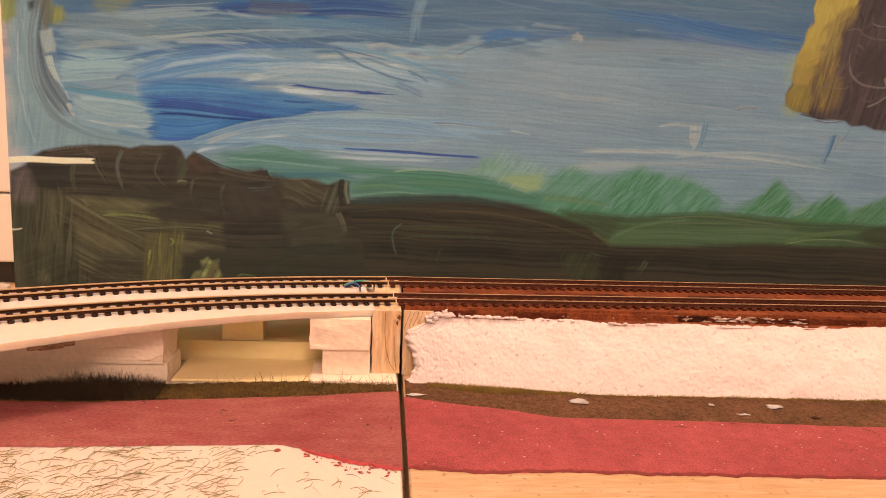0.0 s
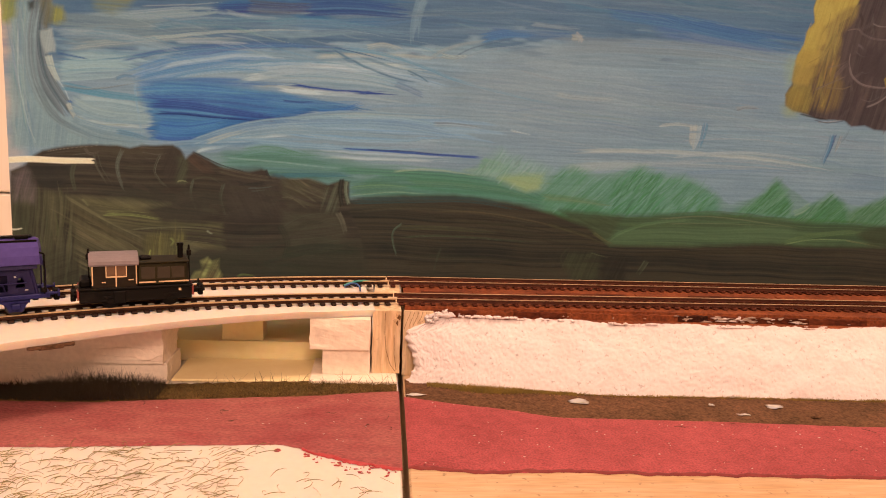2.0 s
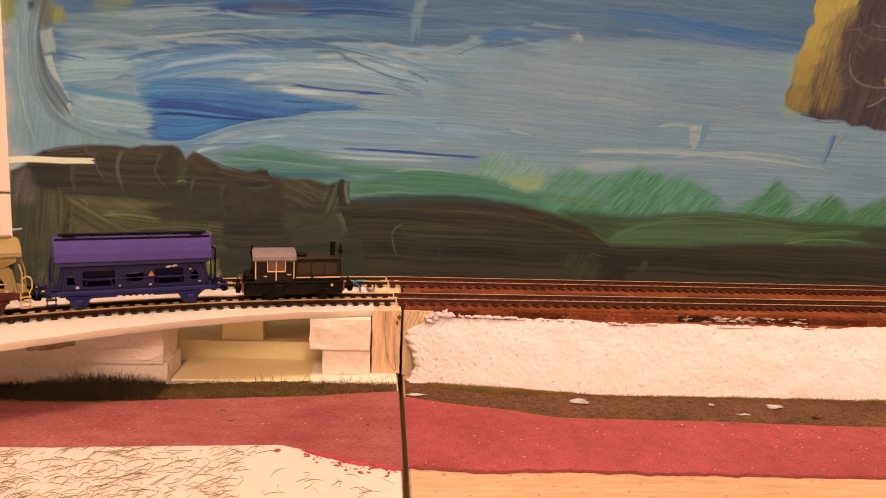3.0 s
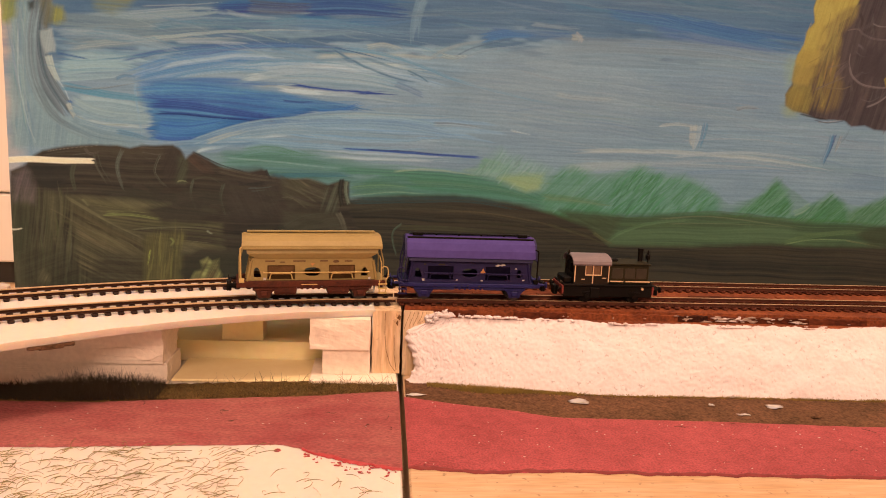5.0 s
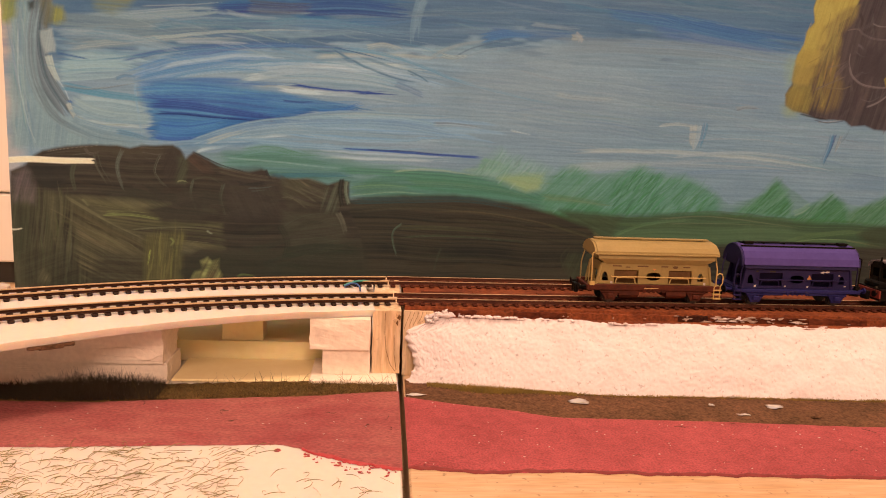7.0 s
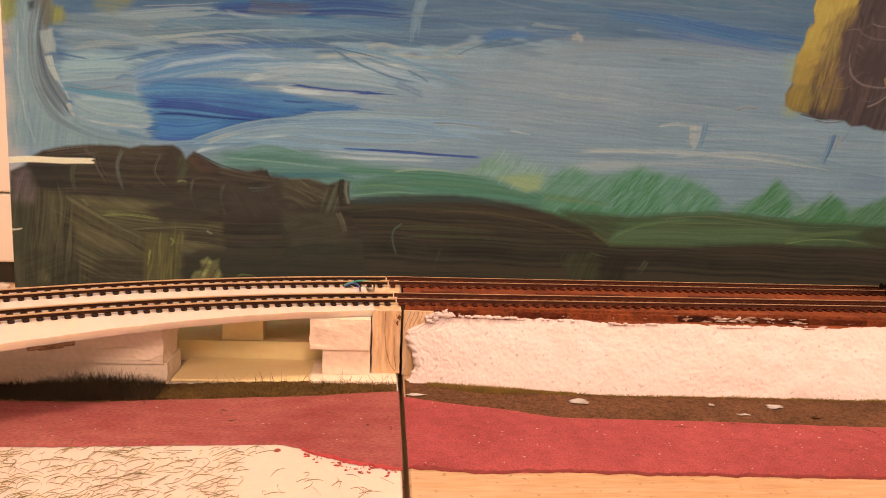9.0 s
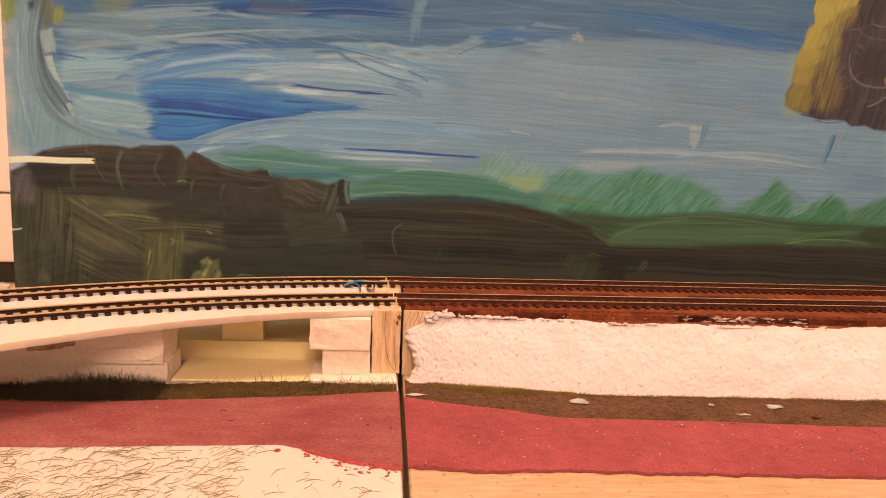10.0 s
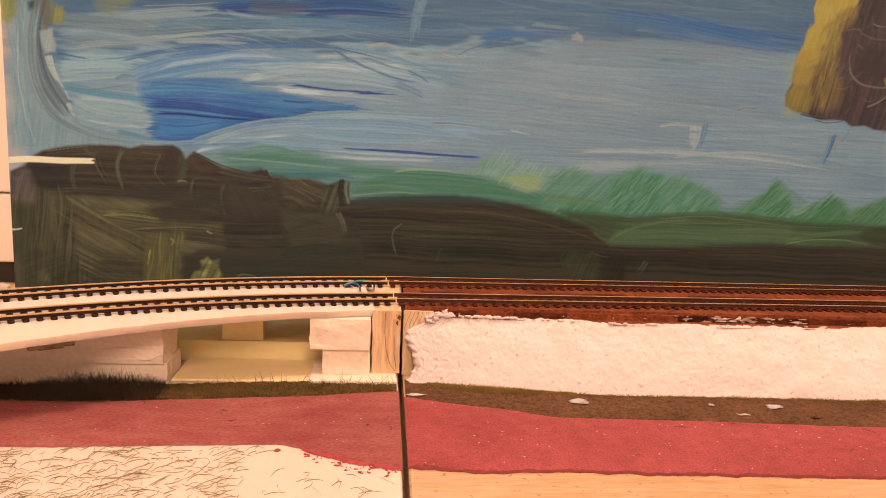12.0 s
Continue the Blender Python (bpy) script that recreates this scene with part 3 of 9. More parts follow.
track("track", -0.50, -0.0002, 0.0, RAIL_WEB, SLEEPER_BLACK, 0.0043, "curved front track with black sleepers on white foam", (6, 7, 8, 9))
track("track", -0.50, -0.0002, SPACING, RAIL_WEB, SLEEPER_BLACK, 0.0043, "curved back track with black sleepers on white foam", (6, 7, 8, 9))
track("track", 0.0003, 0.70, 0.0, RAIL_RUST, SLEEPER_BROWN, 0.0042, "straight front track with rust-brown painted sleepers", (6, 7, 8))
track("track", 0.0003, 0.70, SPACING, RAIL_RUST, SLEEPER_BROWN, 0.0042, "straight back track with rust-brown painted sleepers", (6, 7, 8))

# ---- the painted backdrop: brush strokes laid one over another on a board, with their relief ----
BOARD_W, BOARD_H, STEP = 500.0, 206.0, 0.33      # millimetres
BOARD_X, BOARD_Y, BOARD_Z = -0.2015, 0.110, -0.018
NU, NV = int(BOARD_W / STEP) + 1, int(BOARD_H / STEP) + 1
GU, GV = np.meshgrid(np.arange(NU) * STEP, np.arange(NV) * STEP)
canvas = np.full((NV, NU, 3), 0.5)
relief = np.zeros((NV, NU))
prng = np.random.RandomState(11)


def smooth_noise(n, step):
    """Noise of one dimension, from -1 to 1, with a wave every few entries."""
    k = prng.uniform(-1, 1, n // step + 3)
    x = np.arange(n) / step
    i = x.astype(int)
    t = x - i
    t = t * t * (3 - 2 * t)
    return k[i] * (1 - t) + k[i + 1] * t


def soft_noise(shape, su, sv):
    k = prng.uniform(-1, 1, (int(shape[0] / sv) + 3, int(shape[1] / su) + 3))
    a, b = np.arange(shape[0]) / sv, np.arange(shape[1]) / su
    i, j = a.astype(int), b.astype(int)
    s, t = (a - i)[:, None], (b - j)[None]
    s, t = s * s * (3 - 2 * s), t * t * (3 - 2 * t)
    return (k[i][:, j] * (1 - s) + k[i + 1][:, j] * s) * (1 - t) + (k[i][:, j + 1] * (1 - s) + k[i + 1][:, j + 1] * s) * t


WASH = soft_noise((NV, NU), 70, 2.2) * 0.6 + soft_noise((NV, NU), 160, 5) * 0.5 + soft_noise((NV, NU), 30, 1.2) * 0.35
BLOT = soft_noise((NV, NU), 60, 40) * 0.6 + soft_noise((NV, NU), 14, 12) * 0.4
RAG = soft_noise((NV, NU), 24, 5) * 0.35 + soft_noise((NV, NU), 90, 12) * 0.6


def lay(win, alpha, colour, height):
    alpha = np.clip(alpha, 0, 1)
    canvas[win] = canvas[win] * (1 - alpha[..., None]) + colour * alpha[..., None]
    relief[win] = relief[win] * (1 - 0.7 * alpha) + height * alpha


def stroke(u0, v0, u1, v1, bend, width, colour, second, alpha=0.9, dry=0.3, end=0.12, taper=0.3):
    """One pull of a brush from (u0, v0) to (u1, v1), bowed by bend; bristles leave streaks of the second colour and gaps;
    the stroke narrows towards its end by the taper, towards its start where that is negative."""
    du, dv = u1 - u0, v1 - v0
    length = math.hypot(du, dv)
    m = width + abs(bend) + 3
    i0, i1 = max(0, int((min(v0, v1) - m) / STEP)), min(NV, int((max(v0, v1) + m) / STEP) + 1)
    j0, j1 = max(0, int((min(u0, u1) - m) / STEP)), min(NU, int((max(u0, u1) + m) / STEP) + 1)
    if i1 <= i0 or j1 <= j0:
        return
    win = (slice(i0, i1), slice(j0, j1))
    a, b = GU[win] - u0, GV[win] - v0
    t = (a * du + b * dv) / length ** 2
    q = (-a * dv + b * du) / length - bend * 4 * t * (1 - t)
    q = q + 0.5 * BLOT[win]
    q = q / np.clip(1 - abs(taper) * np.clip(t if taper > 0 else 1 - t, 0, 1) ** 1.6, 0.04, 1)
    n = max(8, int(width / 0.34) + 4)
    bristle = smooth_noise(n, 1) * 0.45 + smooth_noise(n, 2) * 0.4 + smooth_noise(n, 6) * 0.5
    gaps, start, stop = smooth_noise(n, 2), smooth_noise(n, 3), smooth_noise(n, 3)
    k = np.clip(((q / width + 0.5) * (n - 1)), 0, n - 1)
    lo = k.astype(int)
    fr = k - lo
    hi = np.minimum(lo + 1, n - 1)

    def take(arr):
        return arr[lo] * (1 - fr) + arr[hi] * fr

    br = take(bristle)
    side = np.clip((width * 0.5 - np.abs(q)) / (0.12 * width + 0.3), 0, 1)
    s0, s1 = end * (0.3 + 0.5 * take(start)), 1 - end * (1.1 + 2.0 * take(stop))
    soft = 0.6 / length + end * 0.55
    ends = np.clip((t - s0) / soft + 0.5, 0, 1) * np.clip((s1 - t) / soft + 0.5, 0, 1)
    worn = np.clip(1 - dry * (take(gaps) + 0.25 + np.clip(t - 0.45, 0, 1) * 1.2) * 1.1, 0, 1)
    mix = np.clip(0.42 + 0.9 * br + 0.22 * BLOT[win], -0.15, 1.2)[..., None]
    lay(win, alpha * side * ends * worn, np.array(colour) * (1 - mix) + np.array(second) * mix, 0.5 + 0.5 * br)


def field(top, bottom, colour, second, alpha=0.95, ragged=1.5):
    """A broad painted area between two lines, streaked along its length."""
    us = np.arange(NU) * STEP
    hi = np.interp(us, [p[0] for p in top], [p[1] for p in top])[None]
    lo = np.interp(us, [p[0] for p in bottom], [p[1] for p in bottom])[None]
    inside = ((us >= top[0][0]) & (us <= top[-1][0]))[None]
    e = ragged * RAG
    a = np.clip((hi + e - GV) / (0.35 + ragged * 0.35) + 0.5, 0, 1) * np.clip((GV - lo + e) / (0.35 + ragged * 0.35) + 0.5, 0, 1) * inside
    fade = np.clip((us[None] - top[0][0] + 6 * BLOT) / 16, 0, 1) * np.clip((top[-1][0] - us[None] + 6 * BLOT) / 16, 0, 1)
    a = a * fade
    mix = np.clip(0.5 + 0.45 * WASH + 0.35 * BLOT, 0, 1)[..., None]
    lay((slice(0, NV), slice(0, NU)), alpha * a * (1.0 if alpha > 0.94 else 0.86 + 0.14 * WASH), np.array(colour) * (1 - mix) + np.array(second) * mix, 0.5 + 0.4 * WASH)


def loose(u0, u1, v0, v1, count, shortest, longest, thin, wide, tilt0, tilt1, colours, alpha):
    """Many long loose strokes."""
    for _ in range(count):
        u, v, ln, g = prng.uniform(u0 - 40, u1), prng.uniform(v0, v1), prng.uniform(shortest, longest), prng.uniform(tilt0, tilt1)
        c = colours[prng.randint(len(colours))]
        stroke(u, v, u + ln, v + g * ln, prng.uniform(-2.5, 2.5), prng.uniform(thin, wide), c, [x * prng.uniform(0.86, 1.12) for x in c], alpha * prng.uniform(0.6, 1), 0.5, 0.2)


def along_line(points, win):
    """Share of the way t, signed distance q and the length of a smooth line through the points."""
    p = np.array(points, float)
    ends = np.vstack([2 * p[0] - p[1], p, 2 * p[-1] - p[-2]])
    line = [p[0]]
    for a, b, c, d in zip(ends, ends[1:], ends[2:], ends[3:]):
        for k in np.arange(1, 6) / 5:
            line.append(0.5 * (2 * b + (c - a) * k + (2 * a - 5 * b + 4 * c - d) * k ** 2 + (3 * b - a - 3 * c + d) * k ** 3))
    line = np.array(line)
    run = np.concatenate([[0], np.cumsum(np.hypot(*np.diff(line, axis=0).T))])
    best, t, q = np.full(GU[win].shape, 1e9), np.zeros(GU[win].shape), np.zeros(GU[win].shape)
    for i, (a, b) in enumerate(zip(line, line[1:])):
        d = b - a
        size = max(1e-6, math.hypot(*d))
        k = ((GU[win] - a[0]) * d[0] + (GV[win] - a[1]) * d[1]) / size ** 2
        kc = np.clip(k, -9 if i == 0 else 0, 9 if i == len(line) - 2 else 1)
        x, y = GU[win] - a[0] - kc * d[0], GV[win] - a[1] - kc * d[1]
        far = np.hypot(x, y)
        near = far < best
        best = np.where(near, far, best)
        t = np.where(near, run[i] + kc * size, t)
        q = np.where(near, np.where(d[0] * y - d[1] * x > 0, far, -far), q)
    return t / run[-1], q, run[-1]


def window(points, m):
    us, vs = [p[0] for p in points], [p[1] for p in points]
    i0, i1 = max(0, int((min(vs) - m) / STEP)), min(NV, int((max(vs) + m) / STEP) + 1)
    j0, j1 = max(0, int((min(us) - m) / STEP)), min(NU, int((max(us) + m) / STEP) + 1)
    return (slice(i0, i1), slice(j0, j1)) if i1 > i0 and j1 > j0 else None


def pull(points, width, colour, second, alpha=0.9, dry=0.3, end=0.08, taper=0.3):
    """A pull of the brush along a bent line; the bristles leave streaks and gaps as in stroke()."""
    win = window(points, width + 3)
    if win is None:
        return
    t, q, length = along_line(points, win)
    q = q + 0.25 * BLOT[win]
    q = q / np.clip(1 - abs(taper) * np.clip(t if taper > 0 else 1 - t, 0, 1) ** 1.6, 0.04, 1)
    n = max(6, int(width / 0.30) + 4)
    bristle = smooth_noise(n, 1) * 0.6 + smooth_noise(n, 2) * 0.4 + smooth_noise(n, 5) * 0.4
    gaps, start, stop = smooth_noise(n, 1) * 0.6 + smooth_noise(n, 3) * 0.6, smooth_noise(n, 2), smooth_noise(n, 2)
    k = np.clip((q / width + 0.5) * (n - 1), 0, n - 1)
    lo = k.astype(int)
    fr, hi = k - lo, np.minimum(lo + 1, n - 1)

    def take(arr):
        return arr[lo] * (1 - fr) + arr[hi] * fr

    br = take(bristle)
    side = np.clip((width * 0.5 - np.abs(q)) / (0.07 * width + 0.25), 0, 1)
    s0, s1 = end * (0.3 + 0.7 * take(start)), 1 - end * (0.8 + 1.6 * take(stop))
    soft = 0.5 / length + end * 0.6
    ends = np.clip((t - s0) / soft + 0.5, 0, 1) * np.clip((s1 - t) / soft + 0.5, 0, 1)
    worn = np.clip(1 - dry * (take(gaps) + 0.2 + np.clip(t - 0.45, 0, 1) * 1.2 + 0.5 * WASH[win]) * 1.1, 0, 1)
    mix = np.clip(0.42 + 1.2 * br + 0.25 * BLOT[win], -0.4, 1.5)[..., None]
    lay(win, alpha * side * ends * worn, np.array(colour) * (1 - mix) + np.array(second) * mix, 0.5 + 0.5 * br)


def patch(points, colour, second, alpha, edge, angle, streak):
    """A dabbed area inside an outline, its bristle marks lying at the angle in degrees."""
    win = window(points, 3 * edge + 3)
    if win is None:
        return
    u, v = GU[win] + 0.6 * edge * RAG[win], GV[win] + 0.6 * edge * BLOT[win]
    inside, far = np.zeros(u.shape, bool), np.full(u.shape, 1e9)
    for (ua, va), (ub, vb) in zip(points, points[1:] + points[:1]):
        du, dv = ub - ua, vb - va
        k = np.clip(((u - ua) * du + (v - va) * dv) / max(1e-6, du * du + dv * dv), 0, 1)
        far = np.minimum(far, np.hypot(u - ua - k * du, v - va - k * dv))
        if dv:
            inside ^= ((va > v) != (vb > v)) & (u < ua + (v - va) * du / dv)
    a = np.clip(np.where(inside, far, -far) / (2 * edge + 0.3) + 0.5, 0, 1)
    s, c = math.sin(math.radians(angle)), math.cos(math.radians(angle))
    across, lengthwise = -GU[win] * s + GV[win] * c, GU[win] * c + GV[win] * s
    k = across / 0.36 + 1.2 * np.sin(lengthwise * 0.12) + 2000
    n = 4400
    fine = smooth_noise(n, 1) * 0.5 + smooth_noise(n, 3) * 0.6 + smooth_noise(n, 9) * 0.4
    lo = np.clip(k.astype(int), 0, n - 2)
    br = fine[lo] * (1 - (k - lo)) + fine[lo + 1] * (k - lo)
    mix = np.clip(0.45 + 1.3 * streak * br * (1 + 0.5 * BLOT[win]) + 0.4 * BLOT[win], -0.4, 1.5)[..., None]
    lay(win, alpha * a * (1 - 0.25 * streak * np.clip(br, 0, 1) * (alpha < 0.9)), np.array(colour) * (1 - mix) + np.array(second) * mix, 0.5 + 0.4 * br)


def hatch(points, count, angle, length, thin, wide, colours, alpha, spread):
    """Loose strokes at about one angle, strewn inside an outline."""
    us, vs = [p[0] for p in points], [p[1] for p in points]
    made = 0
    while made < count:
        u, v = prng.uniform(min(us), max(us)), prng.uniform(min(vs), max(vs))
        inside = False
        for (ua, va), (ub, vb) in zip(points, points[1:] + points[:1]):
            if (va > v) != (vb > v) and u < ua + (v - va) * (ub - ua) / (vb - va):
                inside = not inside
        if not inside:
            continue
        made += 1
        a, ln = math.radians(angle + prng.uniform(-spread, spread)), length * prng.uniform(0.5, 1.2) / 2
        c = colours[prng.randint(len(colours))]
        pu, pv, b = ln * math.cos(a), ln * math.sin(a), prng.uniform(-0.12, 0.12)
        pull([(u - pu, v - pv), (u - b * pv, v + b * pu), (u + pu, v + pv)], prng.uniform(thin, wide), c, [x * prng.uniform(0.8, 1.12) for x in c], alpha * prng.uniform(0.6, 1), 0.45, 0.15, 0.4)


# sky: broad strokes
field([(-5, 175.3), (507, 204.4)], [(-8, 131.5), (516, 156.9)], (0.078, 0.195, 0.37), (0.052, 0.141, 0.305), 1, 0.3)
field([(-7, 141.2), (196, 155.7), (513, 168.9)], [(-13, 29.5), (535, 45.5)], (0.185, 0.374, 0.582), (0.13, 0.285, 0.469), 0.95, 12.2)
field([(215, 148.0), (256, 155.9), (514, 167.4)], [(219, 36.3), (535, 45.5)], (0.162, 0.328, 0.503), (0.13, 0.276, 0.456), 0.85, 15.3)
loose(16, 457, 88, 166, 170, 40, 120, 2.5, 7, -0.06, 0.05, [(0.168, 0.343, 0.553), (0.094, 0.225, 0.431), (0.217, 0.407, 0.582), (0.13, 0.276, 0.443)], 0.24)
stroke(32, 150.1, 116, 158.6, 1.8, 14.1, (0.211, 0.353, 0.463), (0.13, 0.258, 0.382), 0.9, 0.3, 0.12, 0.3)
stroke(43, 162.2, 118, 170.2, -1.2, 6.7, (0.195, 0.353, 0.483), (0.102, 0.237, 0.4), 0.9, 0.3, 0.12, 0.3)
stroke(26, 159.4, 82, 158.8, 0.0, 9.2, (0.151, 0.28, 0.4), (0.102, 0.217, 0.342), 0.9, 0.3, 0.12, 0.3)
stroke(73, 159.2, 167, 166.1, 1.8, 4.3, (0.102, 0.258, 0.431), (0.073, 0.198, 0.37), 0.9, 0.3, 0.12, 0.3)
stroke(104, 170.5, 209, 176.2, 0.0, 10.4, (0.024, 0.056, 0.256), (0.029, 0.128, 0.359), 0.95, 0.3, 0.12, 0.3)
stroke(144, 164.9, 214, 170.8, -1.2, 8.0, (0.036, 0.16, 0.4), (0.086, 0.21, 0.431), 0.8, 0.3, 0.12, 0.3)
stroke(29, 143.8, 58, 138.0, -1.8, 3.1, (0.025, 0.116, 0.37), (0.064, 0.181, 0.431), 0.9, 0.3, 0.12, 0.3)
stroke(27, 138.7, 79, 138.5, 2.4, 9.2, (0.245, 0.477, 0.644), (0.165, 0.379, 0.582), 0.9, 0.3, 0.12, 0.3)
stroke(58, 141.6, 150, 153.3, 3.1, 3.1, (0.029, 0.116, 0.37), (0.078, 0.181, 0.431), 0.8, 0.3, 0.12, 0.3)
stroke(63, 132.1, 144, 144.0, 4.9, 14.1, (0.063, 0.229, 0.553), (0.168, 0.353, 0.644), 0.9, 0.3, 0.12, 0.3)
stroke(69, 126.6, 130, 132.4, 1.8, 8.0, (0.036, 0.153, 0.483), (0.102, 0.25, 0.582), 0.9, 0.3, 0.12, 0.3)
stroke(118, 134.7, 209, 144.3, 3.7, 6.1, (0.349, 0.568, 0.709), (0.211, 0.395, 0.567), 0.9, 0.3, 0.12, 0.3)
stroke(71, 118.2, 180, 118.4, 1.8, 11.6, (0.011, 0.071, 0.326), (0.021, 0.134, 0.443), 0.97, 0.2, 0.12, 0.3)
stroke(72, 106.7, 156, 112.7, 1.2, 12.2, (0.024, 0.16, 0.496), (0.015, 0.105, 0.406), 0.95, 0.3, 0.12, 0.3)
stroke(116, 122.5, 180, 121.4, 1.2, 6.7, (0.027, 0.134, 0.443), (0.06, 0.246, 0.531), 0.85, 0.3, 0.12, 0.3)
stroke(156, 115.6, 207, 116.7, 0.0, 4.9, (0.125, 0.303, 0.553), (0.245, 0.435, 0.567), 0.9, 0.3, 0.12, 0.3)
stroke(130, 132.4, 156, 133.1, 0.0, 2.8, (0.245, 0.435, 0.582), (0.151, 0.267, 0.353), 0.9, 0.3, 0.12, 0.3)
stroke(136, 130.4, 180, 130.1, -0.9, 3.1, (0.444, 0.683, 0.851), (0.302, 0.528, 0.726), 0.9, 0.3, 0.12, 0.3)
stroke(142, 133.0, 199, 131.6, -1.5, 2.1, (0.008, 0.045, 0.305), (0.013, 0.071, 0.37), 1, 0.05, 0.12, 0.3)
stroke(121, 140.0, 215, 134.1, -3.1, 2.8, (0.151, 0.328, 0.531), (0.102, 0.25, 0.431), 0.8, 0.3, 0.12, 0.3)
stroke(163, 152.3, 215, 136.4, -4.3, 2.4, (0.061, 0.174, 0.359), (0.092, 0.225, 0.4), 0.9, 0.3, 0.12, 0.3)
stroke(173, 151.1, 242, 137.7, -3.1, 2.1, (0.092, 0.225, 0.4), (0.125, 0.267, 0.431), 0.8, 0.3, 0.12, 0.3)
stroke(204, 141.7, 216, 137.1, -0.9, 1.2, (0.039, 0.108, 0.256), (0.029, 0.08, 0.19), 0.9, 0.3, 0.12, 0.3)
stroke(156, 148.0, 220, 150.0, 1.2, 3.7, (0.289, 0.448, 0.537), (0.195, 0.353, 0.483), 0.8, 0.3, 0.12, 0.3)
stroke(168, 143.4, 197, 142.0, -0.9, 4.3, (0.185, 0.385, 0.582), (0.113, 0.233, 0.353), 0.9, 0.3, 0.12, 0.3)
stroke(169, 118.8, 225, 118.7, -0.9, 4.3, (0.36, 0.557, 0.663), (0.227, 0.395, 0.538), 0.85, 0.3, 0.12, 0.3)
stroke(139, 125.3, 183, 120.9, -0.6, 4.9, (0.052, 0.212, 0.496), (0.12, 0.285, 0.567), 0.85, 0.3, 0.12, 0.3)
stroke(139, 136.8, 215, 131.2, 3.1, 6.7, (0.245, 0.453, 0.644), (0.151, 0.333, 0.538), 0.8, 0.3, 0.12, 0.3)
stroke(102, 101.6, 192, 112.5, 4.3, 9.2, (0.282, 0.515, 0.726), (0.173, 0.385, 0.628), 0.92, 0.3, 0.12, 0.3)
stroke(94, 98.3, 139, 107.3, 1.8, 7.3, (0.349, 0.581, 0.743), (0.211, 0.441, 0.644), 0.9, 0.3, 0.12, 0.3)
stroke(130, 110.7, 219, 108.6, -2.4, 6.1, (0.13, 0.333, 0.628), (0.179, 0.385, 0.612), 0.9, 0.3, 0.12, 0.3)
stroke(81, 98.9, 174, 103.4, 1.8, 5.5, (0.145, 0.333, 0.567), (0.094, 0.25, 0.483), 0.9, 0.3, 0.12, 0.3)
stroke(155, 100.9, 244, 100.3, -1.2, 3.1, (0.332, 0.554, 0.743), (0.211, 0.407, 0.628), 0.9, 0.3, 0.12, 0.3)
stroke(33, 116.5, 77, 113.3, 1.8, 13.5, (0.275, 0.502, 0.66), (0.173, 0.363, 0.538), 0.9, 0.3, 0.12, 0.3)
stroke(32, 117.8, 64, 113.6, -3.7, 2.4, (0.049, 0.148, 0.382), (0.102, 0.258, 0.463), 0.85, 0.3, 0.12, 0.3)
stroke(39, 110.4, 75, 108.3, -0.6, 2.4, (0.351, 0.571, 0.697), (0.245, 0.435, 0.567), 0.9, 0.3, 0.12, 0.3)
stroke(64, 129.3, 67, 104.2, 0.0, 1.8, (0.211, 0.435, 0.684), (0.151, 0.353, 0.605), 0.7, 0.3, 0.12, 0.3)
stroke(334, 173.8, 419, 167.7, -1.8, 13.5, (0.032, 0.128, 0.37), (0.071, 0.174, 0.431), 0.92, 0.3, 0.12, 0.3)
stroke(350, 168.3, 417, 163.4, -1.2, 6.1, (0.071, 0.167, 0.406), (0.111, 0.233, 0.431), 0.8, 0.3, 0.12, 0.3)
stroke(243, 165.3, 289, 165.7, -0.9, 4.9, (0.049, 0.141, 0.382), (0.092, 0.217, 0.431), 0.8, 0.3, 0.12, 0.3)
stroke(283, 160.2, 417, 158.1, 2.4, 9.2, (0.13, 0.241, 0.37), (0.162, 0.303, 0.443), 0.8, 0.3, 0.12, 0.3)
stroke(214, 149.5, 250, 159.9, 3.1, 2.8, (0.211, 0.353, 0.469), (0.145, 0.276, 0.418), 0.75, 0.3, 0.12, 0.3)
stroke(224, 134.0, 415, 122.8, 9.2, 18.3, (0.185, 0.333, 0.469), (0.151, 0.285, 0.418), 0.5, 0.4, 0.12, 0.3)
stroke(244, 146.6, 409, 151.1, 8.0, 15.3, (0.162, 0.294, 0.431), (0.13, 0.25, 0.382), 0.5, 0.4, 0.12, 0.3)
stroke(221, 142.0, 368, 109.7, 0.0, 11.0, (0.125, 0.258, 0.418), (0.156, 0.303, 0.456), 0.5, 0.4, 0.12, 0.3)
stroke(258, 123.7, 408, 127.4, 4.3, 12.2, (0.179, 0.323, 0.469), (0.145, 0.276, 0.418), 0.45, 0.4, 0.12, 0.3)
stroke(210, 180.5, 206, 157.4, -0.9, 6.7, (0.173, 0.363, 0.553), (0.113, 0.267, 0.443), 0.75, 0.3, 0.12, 0.3)
stroke(289, 164.5, 296, 164.3, 0.0, 4.3, (0.27, 0.407, 0.466), (0.166, 0.248, 0.287), 0.9, 0.3, 0.12, 0.3)
stroke(283, 134.4, 314, 133.4, -0.6, 2.8, (0.289, 0.418, 0.5), (0.195, 0.328, 0.443), 0.9, 0.3, 0.12, 0.3)
stroke(382, 132.3, 400, 133.1, 0.0, 2.1, (0.289, 0.454, 0.567), (0.177, 0.275, 0.347), 0.9, 0.3, 0.12, 0.3)
stroke(260, 114.2, 271, 112.9, 0.0, 1.2, (0.523, 0.727, 0.786), (0.317, 0.442, 0.479), 0.9, 0.3, 0.12, 0.3)
